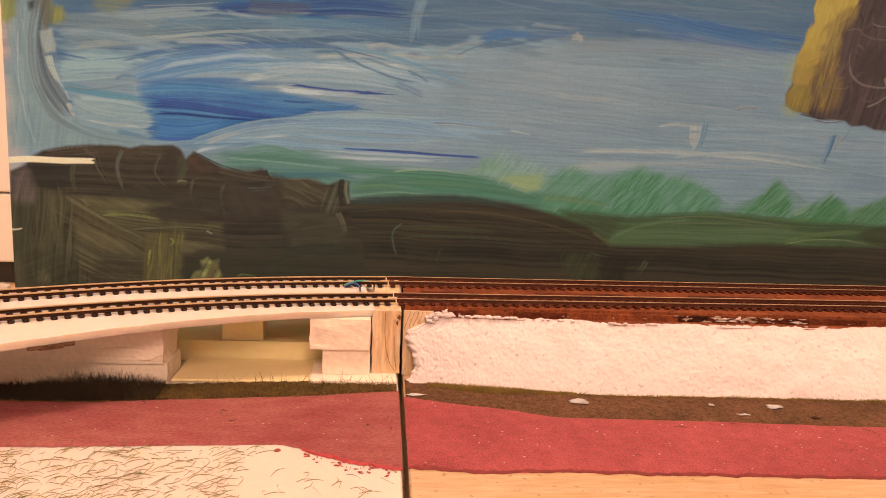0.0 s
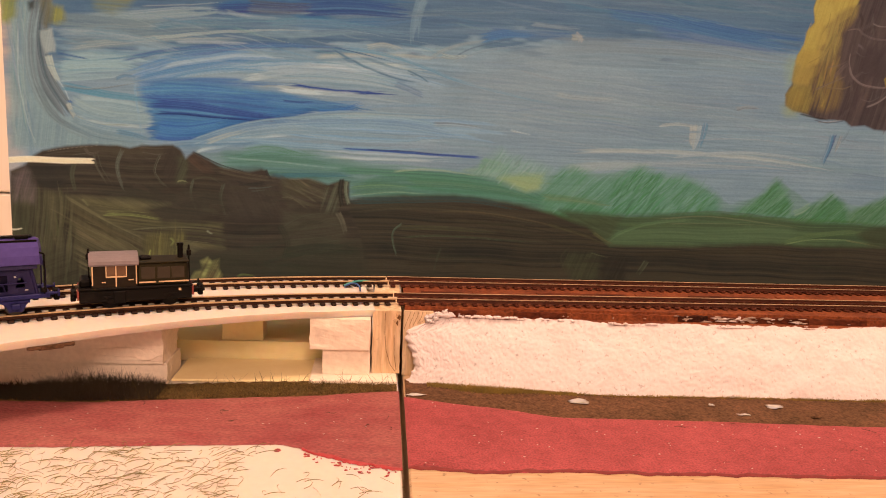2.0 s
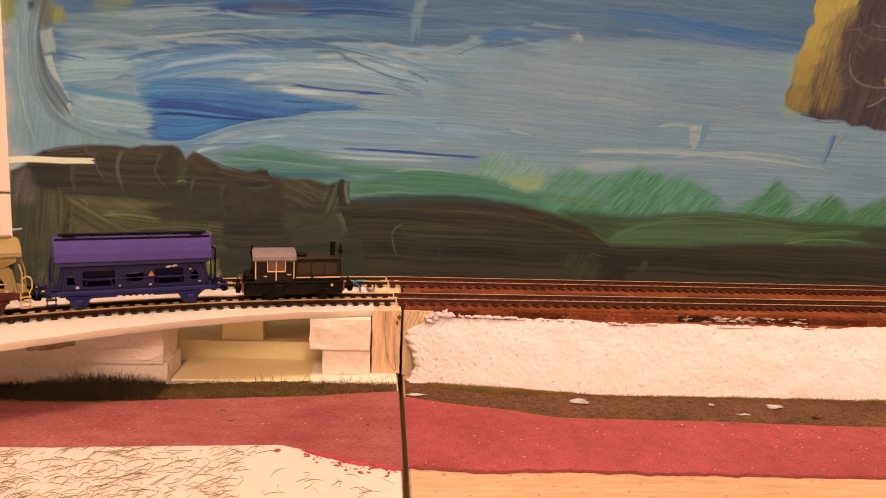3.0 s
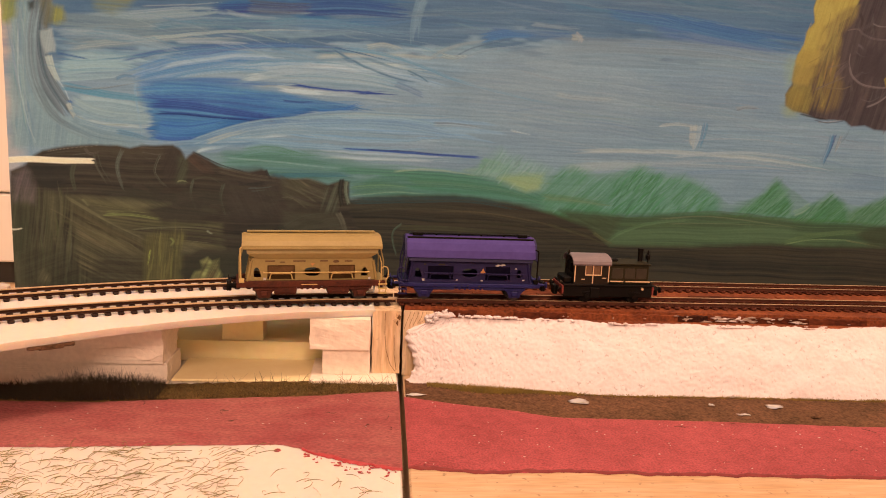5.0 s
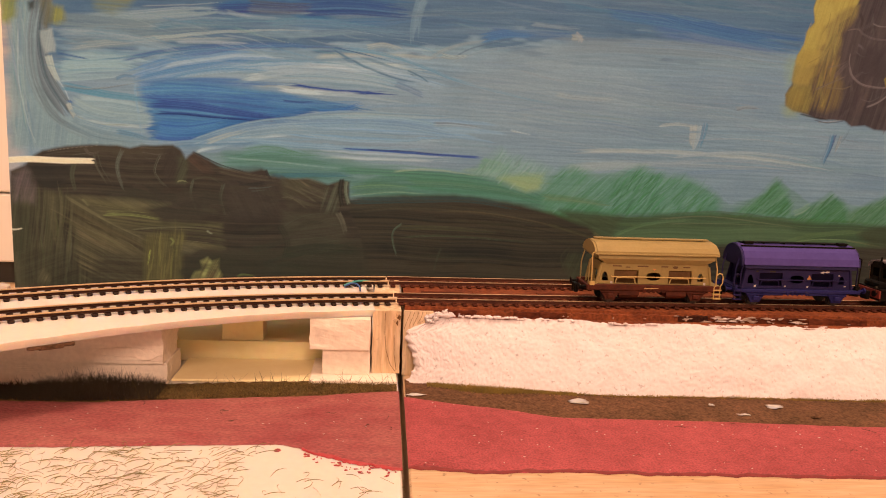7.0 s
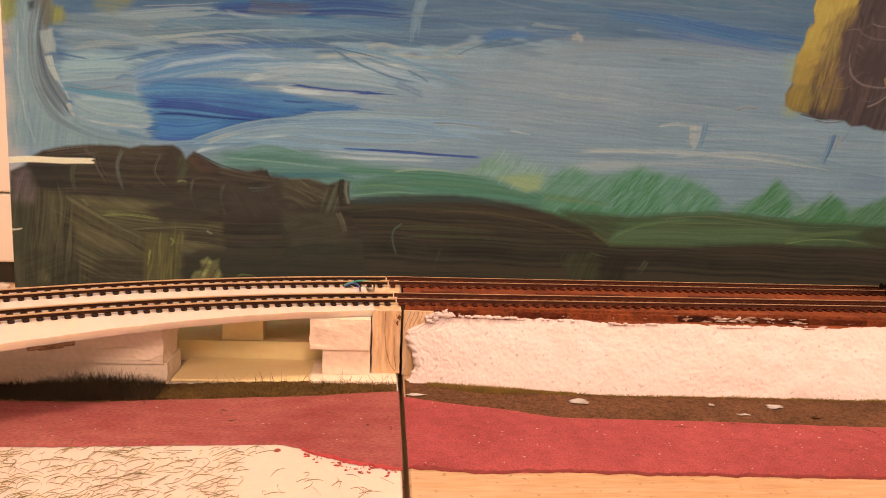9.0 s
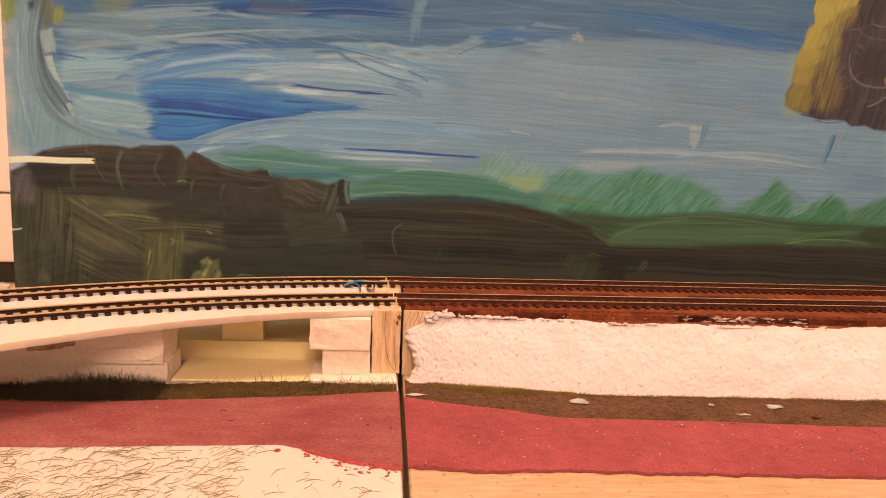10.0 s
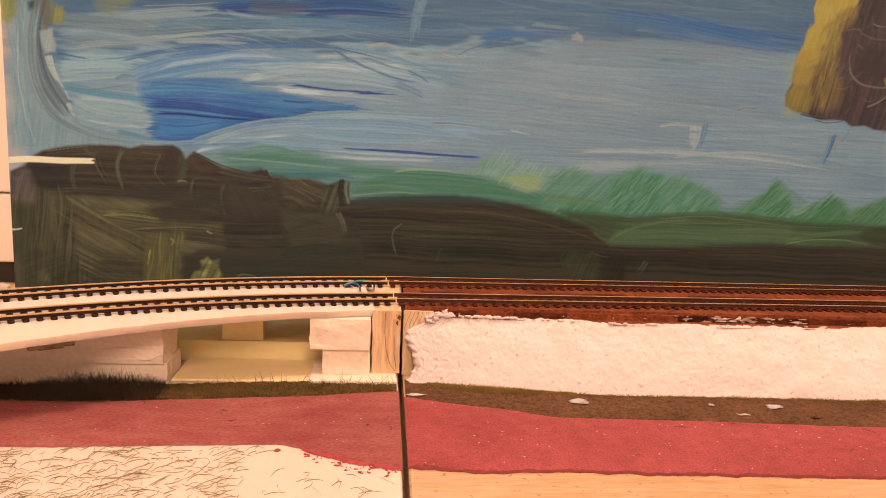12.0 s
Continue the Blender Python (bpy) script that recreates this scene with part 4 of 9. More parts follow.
stroke(289, 122.1, 371, 117.8, 2.4, 6.7, (0.173, 0.333, 0.496), (0.13, 0.276, 0.443), 0.8, 0.3, 0.12, 0.3)
stroke(360, 121.6, 360, 109.3, 0.0, 4.9, (0.351, 0.504, 0.567), (0.245, 0.379, 0.483), 0.9, 0.3, 0.12, 0.3)
stroke(366, 121.9, 365, 110.8, 0.0, 3.1, (0.064, 0.16, 0.37), (0.094, 0.217, 0.431), 0.85, 0.3, 0.12, 0.3)
stroke(441, 120.2, 437, 104.4, 0.0, 2.8, (0.049, 0.135, 0.359), (0.032, 0.084, 0.221), 0.9, 0.3, 0.12, 0.3)
stroke(445, 119.7, 442, 110.2, 0.0, 2.8, (0.245, 0.395, 0.524), (0.151, 0.241, 0.321), 0.9, 0.3, 0.12, 0.3)
stroke(293, 104.8, 434, 101.8, 3.1, 3.1, (0.317, 0.491, 0.598), (0.211, 0.363, 0.496), 0.9, 0.3, 0.12, 0.3)
stroke(297, 97.6, 432, 98.5, 1.8, 3.1, (0.173, 0.323, 0.496), (0.245, 0.407, 0.553), 0.9, 0.3, 0.12, 0.3)
stroke(368, 116.4, 430, 114.1, 1.2, 4.3, (0.156, 0.333, 0.538), (0.217, 0.395, 0.553), 0.8, 0.3, 0.12, 0.3)
stroke(291, 94.9, 347, 98.3, 1.2, 6.1, (0.245, 0.418, 0.553), (0.185, 0.343, 0.496), 0.8, 0.3, 0.12, 0.3)
stroke(68, 151.9, 156, 160.4, 1.8, 2.1, (0.301, 0.479, 0.582), (0.179, 0.333, 0.443), 0.75, 0.5, 0.12, 0.3)
stroke(82, 144.8, 167, 153.1, 2.4, 2.4, (0.036, 0.16, 0.431), (0.094, 0.233, 0.496), 0.75, 0.4, 0.12, 0.3)
stroke(79, 139.0, 144, 146.2, 3.1, 2.8, (0.298, 0.515, 0.709), (0.151, 0.353, 0.612), 0.8, 0.4, 0.12, 0.3)
stroke(70, 123.3, 133, 127.9, 1.2, 2.4, (0.245, 0.465, 0.726), (0.063, 0.265, 0.567), 0.7, 0.5, 0.12, 0.3)
stroke(90, 114.7, 174, 115.2, 0.9, 2.1, (0.01, 0.051, 0.266), (0.019, 0.105, 0.406), 0.8, 0.3, 0.12, 0.3)
stroke(81, 109.4, 145, 113.4, 0.9, 1.8, (0.151, 0.353, 0.684), (0.047, 0.229, 0.538), 0.7, 0.5, 0.12, 0.3)
stroke(121, 103.0, 216, 103.4, -1.8, 3.7, (0.245, 0.477, 0.692), (0.145, 0.343, 0.597), 0.8, 0.4, 0.12, 0.3)
stroke(151, 107.2, 228, 107.5, -1.8, 2.4, (0.332, 0.568, 0.743), (0.179, 0.385, 0.612), 0.7, 0.4, 0.12, 0.3)
stroke(179, 160.5, 255, 167.9, -1.2, 4.9, (0.075, 0.188, 0.382), (0.111, 0.25, 0.431), 0.6, 0.5, 0.12, 0.3)
stroke(156, 167.7, 255, 175.9, 0.0, 4.3, (0.151, 0.267, 0.382), (0.086, 0.195, 0.348), 0.6, 0.5, 0.12, 0.3)
stroke(116, 168.9, 196, 171.0, -0.9, 1.5, (0.245, 0.395, 0.524), (0.102, 0.217, 0.4), 0.7, 0.4, 0.12, 0.3)
stroke(219, 174.0, 315, 177.5, 0.0, 8.0, (0.061, 0.16, 0.326), (0.09, 0.21, 0.37), 0.6, 0.5, 0.12, 0.3)
stroke(70, 124.5, 183, 120.3, 2.4, 15.3, (0.029, 0.128, 0.406), (0.052, 0.212, 0.496), 0.85, 0.25, 0.1, 0.75)
stroke(70, 114.1, 156, 117.4, 1.2, 19.0, (0.017, 0.105, 0.406), (0.029, 0.181, 0.538), 0.9, 0.25, 0.08, 0.6)
stroke(72, 119.4, 145, 118.6, 0.9, 4.9, (0.01, 0.051, 0.285), (0.017, 0.094, 0.37), 0.85, 0.3, 0.15, 0.6)
stroke(70, 104.9, 110, 105.4, 0.0, 8.0, (0.021, 0.116, 0.418), (0.036, 0.197, 0.538), 0.8, 0.3, 0.1, 0.5)
stroke(81, 132.9, 218, 136.0, 8.0, 10.4, (0.252, 0.465, 0.676), (0.145, 0.333, 0.597), 0.85, 0.3, 0.06, -0.92)
stroke(130, 138.7, 197, 140.8, 2.4, 6.1, (0.358, 0.581, 0.761), (0.245, 0.453, 0.66), 0.85, 0.3, 0.2, 0.5)
stroke(102, 103.3, 252, 112.7, 5.5, 12.2, (0.204, 0.429, 0.692), (0.14, 0.343, 0.644), 0.9, 0.25, 0.04, -0.95)
stroke(103, 104.0, 156, 111.5, 2.4, 4.9, (0.36, 0.571, 0.714), (0.245, 0.441, 0.628), 0.85, 0.4, 0.1, -0.6)
stroke(142, 133.0, 200, 131.1, -1.5, 2.1, (0.008, 0.045, 0.305), (0.013, 0.071, 0.37), 1, 0.05, 0.12, 0.3)
stroke(139, 131.1, 183, 130.3, -0.9, 2.8, (0.444, 0.719, 0.9), (0.302, 0.528, 0.726), 0.85, 0.2, 0.2, 0.3)
stroke(157, 96.8, 247, 98.0, -0.9, 2.1, (0.349, 0.568, 0.743), (0.211, 0.429, 0.66), 0.8, 0.3, 0.12, 0.3)
stroke(90, 144.7, 179, 152.6, 3.1, 1.8, (0.024, 0.085, 0.305), (0.082, 0.188, 0.469), 0.7, 0.3, 0.2, 0.4)
stroke(163, 152.9, 216, 136.5, -3.7, 1.8, (0.058, 0.174, 0.359), (0.092, 0.225, 0.4), 0.9, 0.1, 0.12, 0.3)

# ground under the trees and slopes
field([(235, 92.7), (253, 98.9), (279, 89.5), (303, 93.5), (332, 95.3), (368, 88.5), (385, 77.2), (398, 81.5), (414, 92.8), (431, 81.4), (445, 85.7), (461, 79.9), (527, 87.5)], [(237, 63.5), (530, 73.5)], (0.068, 0.232, 0.163), (0.053, 0.179, 0.129), 0.45, 3.1)
field([(89, 96.4), (133, 99.9), (157, 97.1), (187, 93.2)], [(104, 78.6), (187, 81.7)], (0.075, 0.232, 0.195), (0.056, 0.186, 0.156), 0.5, 3.1)
stroke(244, 96.1, 260, 93.7, 0.0, 8.0, (0.115, 0.363, 0.195), (0.079, 0.288, 0.175), 0.7, 0.3, 0.12, 0.3)
stroke(260, 88.2, 279, 87.7, 0.0, 4.3, (0.235, 0.418, 0.179), (0.144, 0.337, 0.156), 0.8, 0.3, 0.12, 0.3)
field([(169, 86.5), (199, 90.0), (229, 90.0), (254, 86.7), (279, 81.5), (305, 75.0), (331, 69.6)], [(169, 70.4), (249, 71.1), (280, 67.8), (331, 64.5)], (0.05, 0.186, 0.122), (0.037, 0.133, 0.088), 0.85, 3.4)
stroke(181, 83.0, 229, 87.0, 1.8, 4.9, (0.059, 0.193, 0.135), (0.037, 0.145, 0.094), 0.7, 0.3, 0.12, 0.3)
stroke(199, 82.2, 292, 72.6, 2.4, 2.8, (0.047, 0.257, 0.149), (0.026, 0.165, 0.094), 0.75, 0.3, 0.12, 0.3)
stroke(130, 87.1, 175, 88.5, 1.2, 2.8, (0.043, 0.123, 0.182), (0.062, 0.152, 0.135), 0.8, 0.3, 0.12, 0.3)
stroke(278, 79.6, 328, 67.6, 1.2, 6.7, (0.033, 0.216, 0.088), (0.021, 0.145, 0.065), 0.85, 0.3, 0.12, 0.3)
field([(261, 71.5), (312, 69.6), (372, 73.6), (479, 68.9), (531, 68.6)], [(262, 47.1), (533, 55.5)], (0.044, 0.132, 0.053), (0.033, 0.097, 0.041), 0.95, 3.1)
stroke(324, 57.0, 399, 71.3, 4.3, 5.5, (0.082, 0.224, 0.078), (0.05, 0.152, 0.056), 0.85, 0.3, 0.12, 0.3)
stroke(331, 62.7, 479, 68.9, 4.3, 6.7, (0.053, 0.158, 0.065), (0.041, 0.132, 0.057), 0.8, 0.3, 0.12, 0.3)
stroke(373, 69.1, 442, 71.5, 1.2, 1.2, (0.12, 0.266, 0.135), (0.068, 0.165, 0.074), 0.8, 0.3, 0.12, 0.3)
stroke(423, 58.6, 480, 61.1, 1.8, 1.8, (0.09, 0.208, 0.094), (0.053, 0.127, 0.056), 0.8, 0.3, 0.12, 0.3)
stroke(105, 91.1, 181, 92.9, 2.4, 12.2, (0.05, 0.172, 0.135), (0.09, 0.248, 0.267), 0.75, 0.35, 0.2, -0.5)
stroke(130, 85.0, 181, 86.3, 0.9, 4.3, (0.031, 0.097, 0.118), (0.05, 0.146, 0.139), 0.8, 0.3, 0.12, 0.3)
stroke(100, 83.8, 139, 82.3, 0.9, 3.7, (0.094, 0.122, 0.088), (0.07, 0.108, 0.076), 0.8, 0.3, 0.12, 0.3)
stroke(157, 89.6, 217, 93.2, 1.8, 6.1, (0.125, 0.312, 0.364), (0.075, 0.224, 0.211), 0.6, 0.4, 0.25, 0.3)
stroke(181, 85.1, 289, 77.5, 5.5, 5.2, (0.033, 0.127, 0.122), (0.047, 0.179, 0.135), 0.8, 0.3, 0.15, 0.5)
stroke(254, 86.7, 281, 87.1, 0.6, 6.1, (0.208, 0.363, 0.195), (0.125, 0.293, 0.163), 0.75, 0.3, 0.2, 0.3)
stroke(235, 90.9, 260, 90.0, 1.2, 5.5, (0.263, 0.466, 0.466), (0.172, 0.363, 0.319), 0.6, 0.4, 0.2, 0.3)
stroke(289, 78.7, 317, 79.8, 0.0, 4.9, (0.106, 0.24, 0.135), (0.068, 0.193, 0.099), 0.6, 0.4, 0.2, 0.3)
stroke(199, 79.1, 318, 71.7, 3.1, 5.5, (0.03, 0.152, 0.094), (0.05, 0.208, 0.149), 0.6, 0.4, 0.2, 0.3)
stroke(280, 69.7, 389, 74.1, 2.4, 3.1, (0.026, 0.139, 0.069), (0.037, 0.179, 0.094), 0.7, 0.3, 0.2, 0.3)
stroke(302, 71.7, 476, 71.4, 1.8, 2.4, (0.05, 0.126, 0.093), (0.033, 0.092, 0.062), 0.6, 0.3, 0.2, 0.3)

# the grey swirl and pale strokes at the edge of the sky
patch([(3.6, 169.0), (16.1, 169.7), (15.1, 135.3), (24.6, 113.2), (69.3, 97.3), (1.5, 94.5)], (0.187, 0.369, 0.495), (0.149, 0.306, 0.435), 0.8, 1.82, 84, 0.6)
hatch([(4.9, 162.3), (13.0, 162.8), (12.9, 98.4), (3.9, 96.6)], 26, -84, 36.4, 0.9, 2.4, [(0.251, 0.438, 0.542), (0.154, 0.316, 0.450), (0.205, 0.391, 0.510), (0.116, 0.267, 0.450)], 0.55, 5)
pull([(7.6, 151.6), (6.8, 129.4), (10.0, 109.7), (14.4, 96.2)], 1.2, (0.295, 0.502, 0.627), (0.180, 0.308, 0.386), 0.6, 0.4, 0.08, 0.3)
pull([(9.3, 140.6), (9.9, 118.2), (13.3, 96.7)], 0.9, (0.287, 0.489, 0.592), (0.176, 0.300, 0.365), 0.5, 0.4, 0.08, 0.3)
pull([(21.6, 171.9), (17.7, 157.6), (17.1, 143.8), (20.3, 128.6), (29.7, 113.5)], 10.9, (0.084, 0.157, 0.226), (0.134, 0.229, 0.320), 0.95, 0.05, 0.05, -0.15)
pull([(15.9, 165.6), (13.1, 146.3), (14.3, 129.7), (20.6, 115.9), (35.5, 104.6), (60.8, 99.9)], 6.7, (0.144, 0.249, 0.344), (0.182, 0.347, 0.480), 0.7, 0.3, 0.1, 0.2)
pull([(15.8, 127.0), (23.2, 111.8), (41.1, 102.5)], 3.6, (0.116, 0.224, 0.317), (0.072, 0.140, 0.198), 0.6, 0.3, 0.08, 0.3)
pull([(30.1, 109.2), (46.7, 102.7), (69.4, 100.8)], 7.9, (0.165, 0.326, 0.465), (0.129, 0.277, 0.421), 0.7, 0.3, 0.08, 0.3)
patch([(18.1, 153.5), (24.1, 155.2), (25.7, 147.0), (25.3, 143.6), (20.3, 142.8), (18.9, 147.2)], (0.295, 0.451, 0.542), (0.218, 0.369, 0.480), 0.9, 0.61, 80, 0.5)
pull([(21.7, 141.8), (23.3, 135.2), (26.1, 129.4)], 4.2, (0.326, 0.515, 0.592), (0.251, 0.426, 0.542), 0.9, 0.2, 0.05, 0.4)
pull([(30.4, 118.3), (32.2, 114.4), (33.8, 111.4)], 3.0, (0.334, 0.502, 0.559), (0.204, 0.308, 0.344), 0.9, 0.2, 0.05, 0.2)
pull([(26.1, 129.7), (29.3, 124.8), (31.6, 118.7)], 0.9, (0.359, 0.600, 0.758), (0.219, 0.366, 0.465), 0.7, 0.3, 0.08, 0.3)
patch([(-0.1, 169.6), (8.5, 170.1), (6.9, 159.7), (3.0, 156.2), (-0.8, 156.6)], (0.193, 0.296, 0.080), (0.129, 0.205, 0.097), 0.85, 1.52, 80, 0.6)
patch([(24.6, 166.7), (30.0, 165.9), (30.9, 159.9), (26.4, 157.5), (23.2, 159.0)], (0.205, 0.286, 0.091), (0.139, 0.198, 0.109), 0.85, 1.52, 80, 0.5)
patch([(19.4, 170.7), (24.8, 171.0), (24.3, 157.9), (21.4, 154.5), (19.3, 157.7)], (0.116, 0.138, 0.070), (0.087, 0.126, 0.115), 0.7, 1.21, 80, 0.5)
patch([(44.7, 172.1), (65.4, 173.3), (62.0, 168.2), (54.1, 163.9), (45.9, 166.2)], (0.170, 0.237, 0.097), (0.139, 0.229, 0.190), 0.7, 1.82, 0, 0.5)
patch([(13.2, 167.1), (17.1, 168.4), (16.4, 164.6), (13.6, 162.8)], (0.034, 0.050, 0.049), (0.022, 0.033, 0.033), 0.85, 0.91, 60, 0.4)

# sky: streaks over the broad strokes
pull([(27.6, 153.2), (53.8, 153.4), (90.1, 146.9)], 6.1, (0.193, 0.358, 0.526), (0.154, 0.306, 0.480), 0.7, 0.4, 0.08, 0.3)
pull([(62.4, 164.9), (90.3, 168.6), (110.0, 168.0)], 1.8, (0.244, 0.414, 0.592), (0.134, 0.277, 0.435), 0.8, 0.5, 0.08, 0.3)
pull([(68.1, 168.5), (93.1, 170.4), (109.4, 172.4)], 0.9, (0.310, 0.502, 0.700), (0.190, 0.308, 0.430), 0.8, 0.3, 0.08, 0.3)
pull([(73.4, 158.6), (93.0, 161.0), (118.4, 160.7)], 4.2, (0.103, 0.241, 0.407), (0.059, 0.205, 0.367), 0.7, 0.4, 0.08, 0.3)
pull([(84.5, 151.7), (101.4, 152.5), (121.3, 152.4)], 2.7, (0.251, 0.414, 0.592), (0.176, 0.326, 0.495), 0.8, 0.4, 0.08, 0.3)
pull([(25.8, 143.1), (34.1, 141.9), (44.5, 140.1)], 1.8, (0.030, 0.121, 0.367), (0.059, 0.213, 0.450), 0.85, 0.3, 0.06, 0.8)
pull([(26.3, 140.4), (39.5, 139.9), (64.7, 143.4), (90.1, 147.5), (109.9, 150.2)], 1.2, (0.070, 0.221, 0.450), (0.134, 0.286, 0.526), 0.75, 0.3, 0.08, 0.3)
pull([(26.9, 135.4), (45.0, 137.9), (63.2, 138.3)], 7.9, (0.244, 0.476, 0.627), (0.187, 0.403, 0.592), 0.8, 0.3, 0.08, 0.3)
pull([(27.6, 130.4), (44.8, 132.3), (58.9, 134.1)], 3.6, (0.218, 0.438, 0.610), (0.154, 0.347, 0.559), 0.75, 0.4, 0.08, 0.3)
pull([(28.0, 127.0), (47.4, 124.0), (70.4, 122.2)], 4.8, (0.082, 0.285, 0.510), (0.149, 0.336, 0.559), 0.8, 0.3, 0.08, 0.3)
pull([(26.9, 127.5), (41.9, 126.0), (60.1, 129.1), (65.8, 129.9)], 1.2, (0.265, 0.476, 0.627), (0.163, 0.267, 0.361), 0.8, 0.3, 0.08, 0.3)
pull([(30.5, 119.8), (35.9, 116.6), (41.4, 113.4)], 1.5, (0.025, 0.115, 0.380), (0.017, 0.073, 0.236), 0.85, 0.2, 0.06, 0.7)
pull([(32.1, 118.1), (47.1, 113.1), (72.5, 111.9)], 8.5, (0.218, 0.414, 0.559), (0.165, 0.347, 0.526), 0.85, 0.25, 0.05, 0.3)
pull([(34.7, 112.0), (44.1, 108.7), (61.6, 108.6)], 0.9, (0.342, 0.557, 0.627), (0.209, 0.340, 0.386), 0.85, 0.2, 0.08, 0.3)
pull([(35.7, 109.7), (52.5, 106.4), (71.8, 106.1)], 3.6, (0.205, 0.391, 0.542), (0.134, 0.306, 0.510), 0.8, 0.4, 0.08, 0.3)
pull([(54.6, 131.7), (59.4, 133.6), (64.5, 133.3)], 1.8, (0.059, 0.221, 0.495), (0.037, 0.138, 0.306), 0.7, 0.3, 0.08, 0.3)
pull([(54.2, 105.4), (62.6, 104.0), (70.0, 102.0)], 3.0, (0.070, 0.266, 0.542), (0.044, 0.165, 0.334), 0.6, 0.5, 0.08, 0.3)
patch([(67.2, 129.4), (81.4, 132.9), (107.0, 131.3), (130.0, 129.5), (156.2, 125.0), (144.6, 118.6), (109.8, 112.7), (76.3, 101.1), (73.1, 114.0), (67.0, 120.3)], (0.046, 0.189, 0.542), (0.082, 0.285, 0.592), 0.6, 1.82, -4, 0.9)
pull([(66.0, 126.5), (89.8, 128.2), (124.2, 127.5)], 4.2, (0.054, 0.213, 0.575), (0.088, 0.305, 0.610), 0.8, 0.4, 0.08, 0.3)
pull([(67.1, 123.2), (95.5, 125.0), (132.9, 124.5)], 2.7, (0.036, 0.133, 0.480), (0.067, 0.230, 0.559), 0.75, 0.45, 0.08, 0.3)
pull([(66.2, 133.9), (87.1, 137.7), (109.9, 143.4)], 2.4, (0.059, 0.197, 0.542), (0.095, 0.285, 0.575), 0.8, 0.4, 0.08, 0.3)
pull([(66.1, 130.5), (87.0, 133.2), (130.0, 133.0), (153.2, 132.9)], 2.4, (0.044, 0.139, 0.450), (0.076, 0.230, 0.526), 0.8, 0.3, 0.08, 0.3)
pull([(81.4, 134.1), (92.8, 136.9), (109.9, 140.0), (129.9, 139.8)], 3.6, (0.149, 0.336, 0.592), (0.076, 0.266, 0.559), 0.75, 0.4, 0.1, -0.5)
pull([(70.4, 120.5), (89.7, 120.2), (115.5, 117.3), (144.6, 115.1)], 5.5, (0.019, 0.052, 0.261), (0.036, 0.109, 0.435), 0.95, 0.25, 0.1, 0.6)
pull([(75.4, 115.5), (89.7, 115.6), (112.6, 114.3), (138.8, 113.7)], 2.1, (0.014, 0.040, 0.230), (0.027, 0.083, 0.380), 0.9, 0.2, 0.08, 0.6)
pull([(81.2, 122.7), (109.8, 122.3), (132.9, 120.4)], 2.1, (0.027, 0.074, 0.330), (0.054, 0.160, 0.510), 0.8, 0.3, 0.08, 0.3)
pull([(74.7, 108.3), (89.6, 108.1), (109.8, 112.4)], 7.9, (0.040, 0.174, 0.559), (0.067, 0.266, 0.627), 0.8, 0.35, 0.08, 0.3)
pull([(74.0, 103.3), (83.8, 102.6), (95.3, 103.9)], 3.0, (0.027, 0.109, 0.480), (0.049, 0.181, 0.559), 0.85, 0.3, 0.08, 0.3)
pull([(130.0, 124.3), (150.4, 123.5), (179.7, 124.9)], 4.2, (0.064, 0.221, 0.542), (0.088, 0.295, 0.575), 0.7, 0.4, 0.08, 0.3)
pull([(138.7, 124.7), (147.4, 124.3), (156.2, 124.7)], 1.2, (0.024, 0.074, 0.330), (0.016, 0.048, 0.206), 0.8, 0.3, 0.08, 0.3)
pull([(156.3, 119.7), (169.5, 120.9), (179.7, 124.9)], 3.3, (0.030, 0.153, 0.526), (0.059, 0.230, 0.575), 0.85, 0.3, 0.1, 0.3)
pull([(179.8, 123.1), (197.5, 125.1), (218.4, 125.5)], 2.4, (0.134, 0.306, 0.542), (0.187, 0.369, 0.575), 0.7, 0.4, 0.08, 0.3)
pull([(144.6, 115.7), (168.1, 119.1), (197.7, 119.8), (223.2, 119.8)], 3.9, (0.231, 0.426, 0.592), (0.170, 0.347, 0.542), 0.85, 0.35, 0.08, 0.3)
pull([(95.2, 101.3), (121.3, 110.0), (156.4, 114.5), (197.9, 115.7), (231.2, 111.2)], 7.9, (0.182, 0.391, 0.592), (0.134, 0.306, 0.542), 0.85, 0.3, 0.05, -0.2)
pull([(99.9, 101.5), (109.7, 105.4), (121.3, 108.8)], 3.0, (0.295, 0.451, 0.526), (0.218, 0.391, 0.542), 0.85, 0.4, 0.1, 0.5)
pull([(115.5, 105.7), (144.7, 109.3), (180.1, 109.6), (216.2, 108.2)], 4.2, (0.205, 0.391, 0.559), (0.149, 0.316, 0.510), 0.75, 0.4, 0.08, 0.3)
pull([(129.9, 138.7), (147.2, 140.7), (167.6, 140.0), (197.1, 136.8)], 4.8, (0.237, 0.426, 0.610), (0.182, 0.358, 0.559), 0.85, 0.35, 0.08, 0.3)
pull([(118.4, 142.7), (138.5, 145.4), (167.5, 145.1)], 2.4, (0.088, 0.275, 0.510), (0.165, 0.336, 0.559), 0.7, 0.4, 0.08, 0.3)
pull([(118.4, 136.4), (138.6, 136.3), (173.6, 136.8), (209.2, 131.5)], 1.5, (0.170, 0.336, 0.542), (0.224, 0.403, 0.575), 0.7, 0.4, 0.08, 0.3)
pull([(135.7, 131.5), (147.4, 131.5), (156.1, 130.5)], 1.8, (0.280, 0.476, 0.627), (0.171, 0.267, 0.361), 0.85, 0.3, 0.06, 0.3)
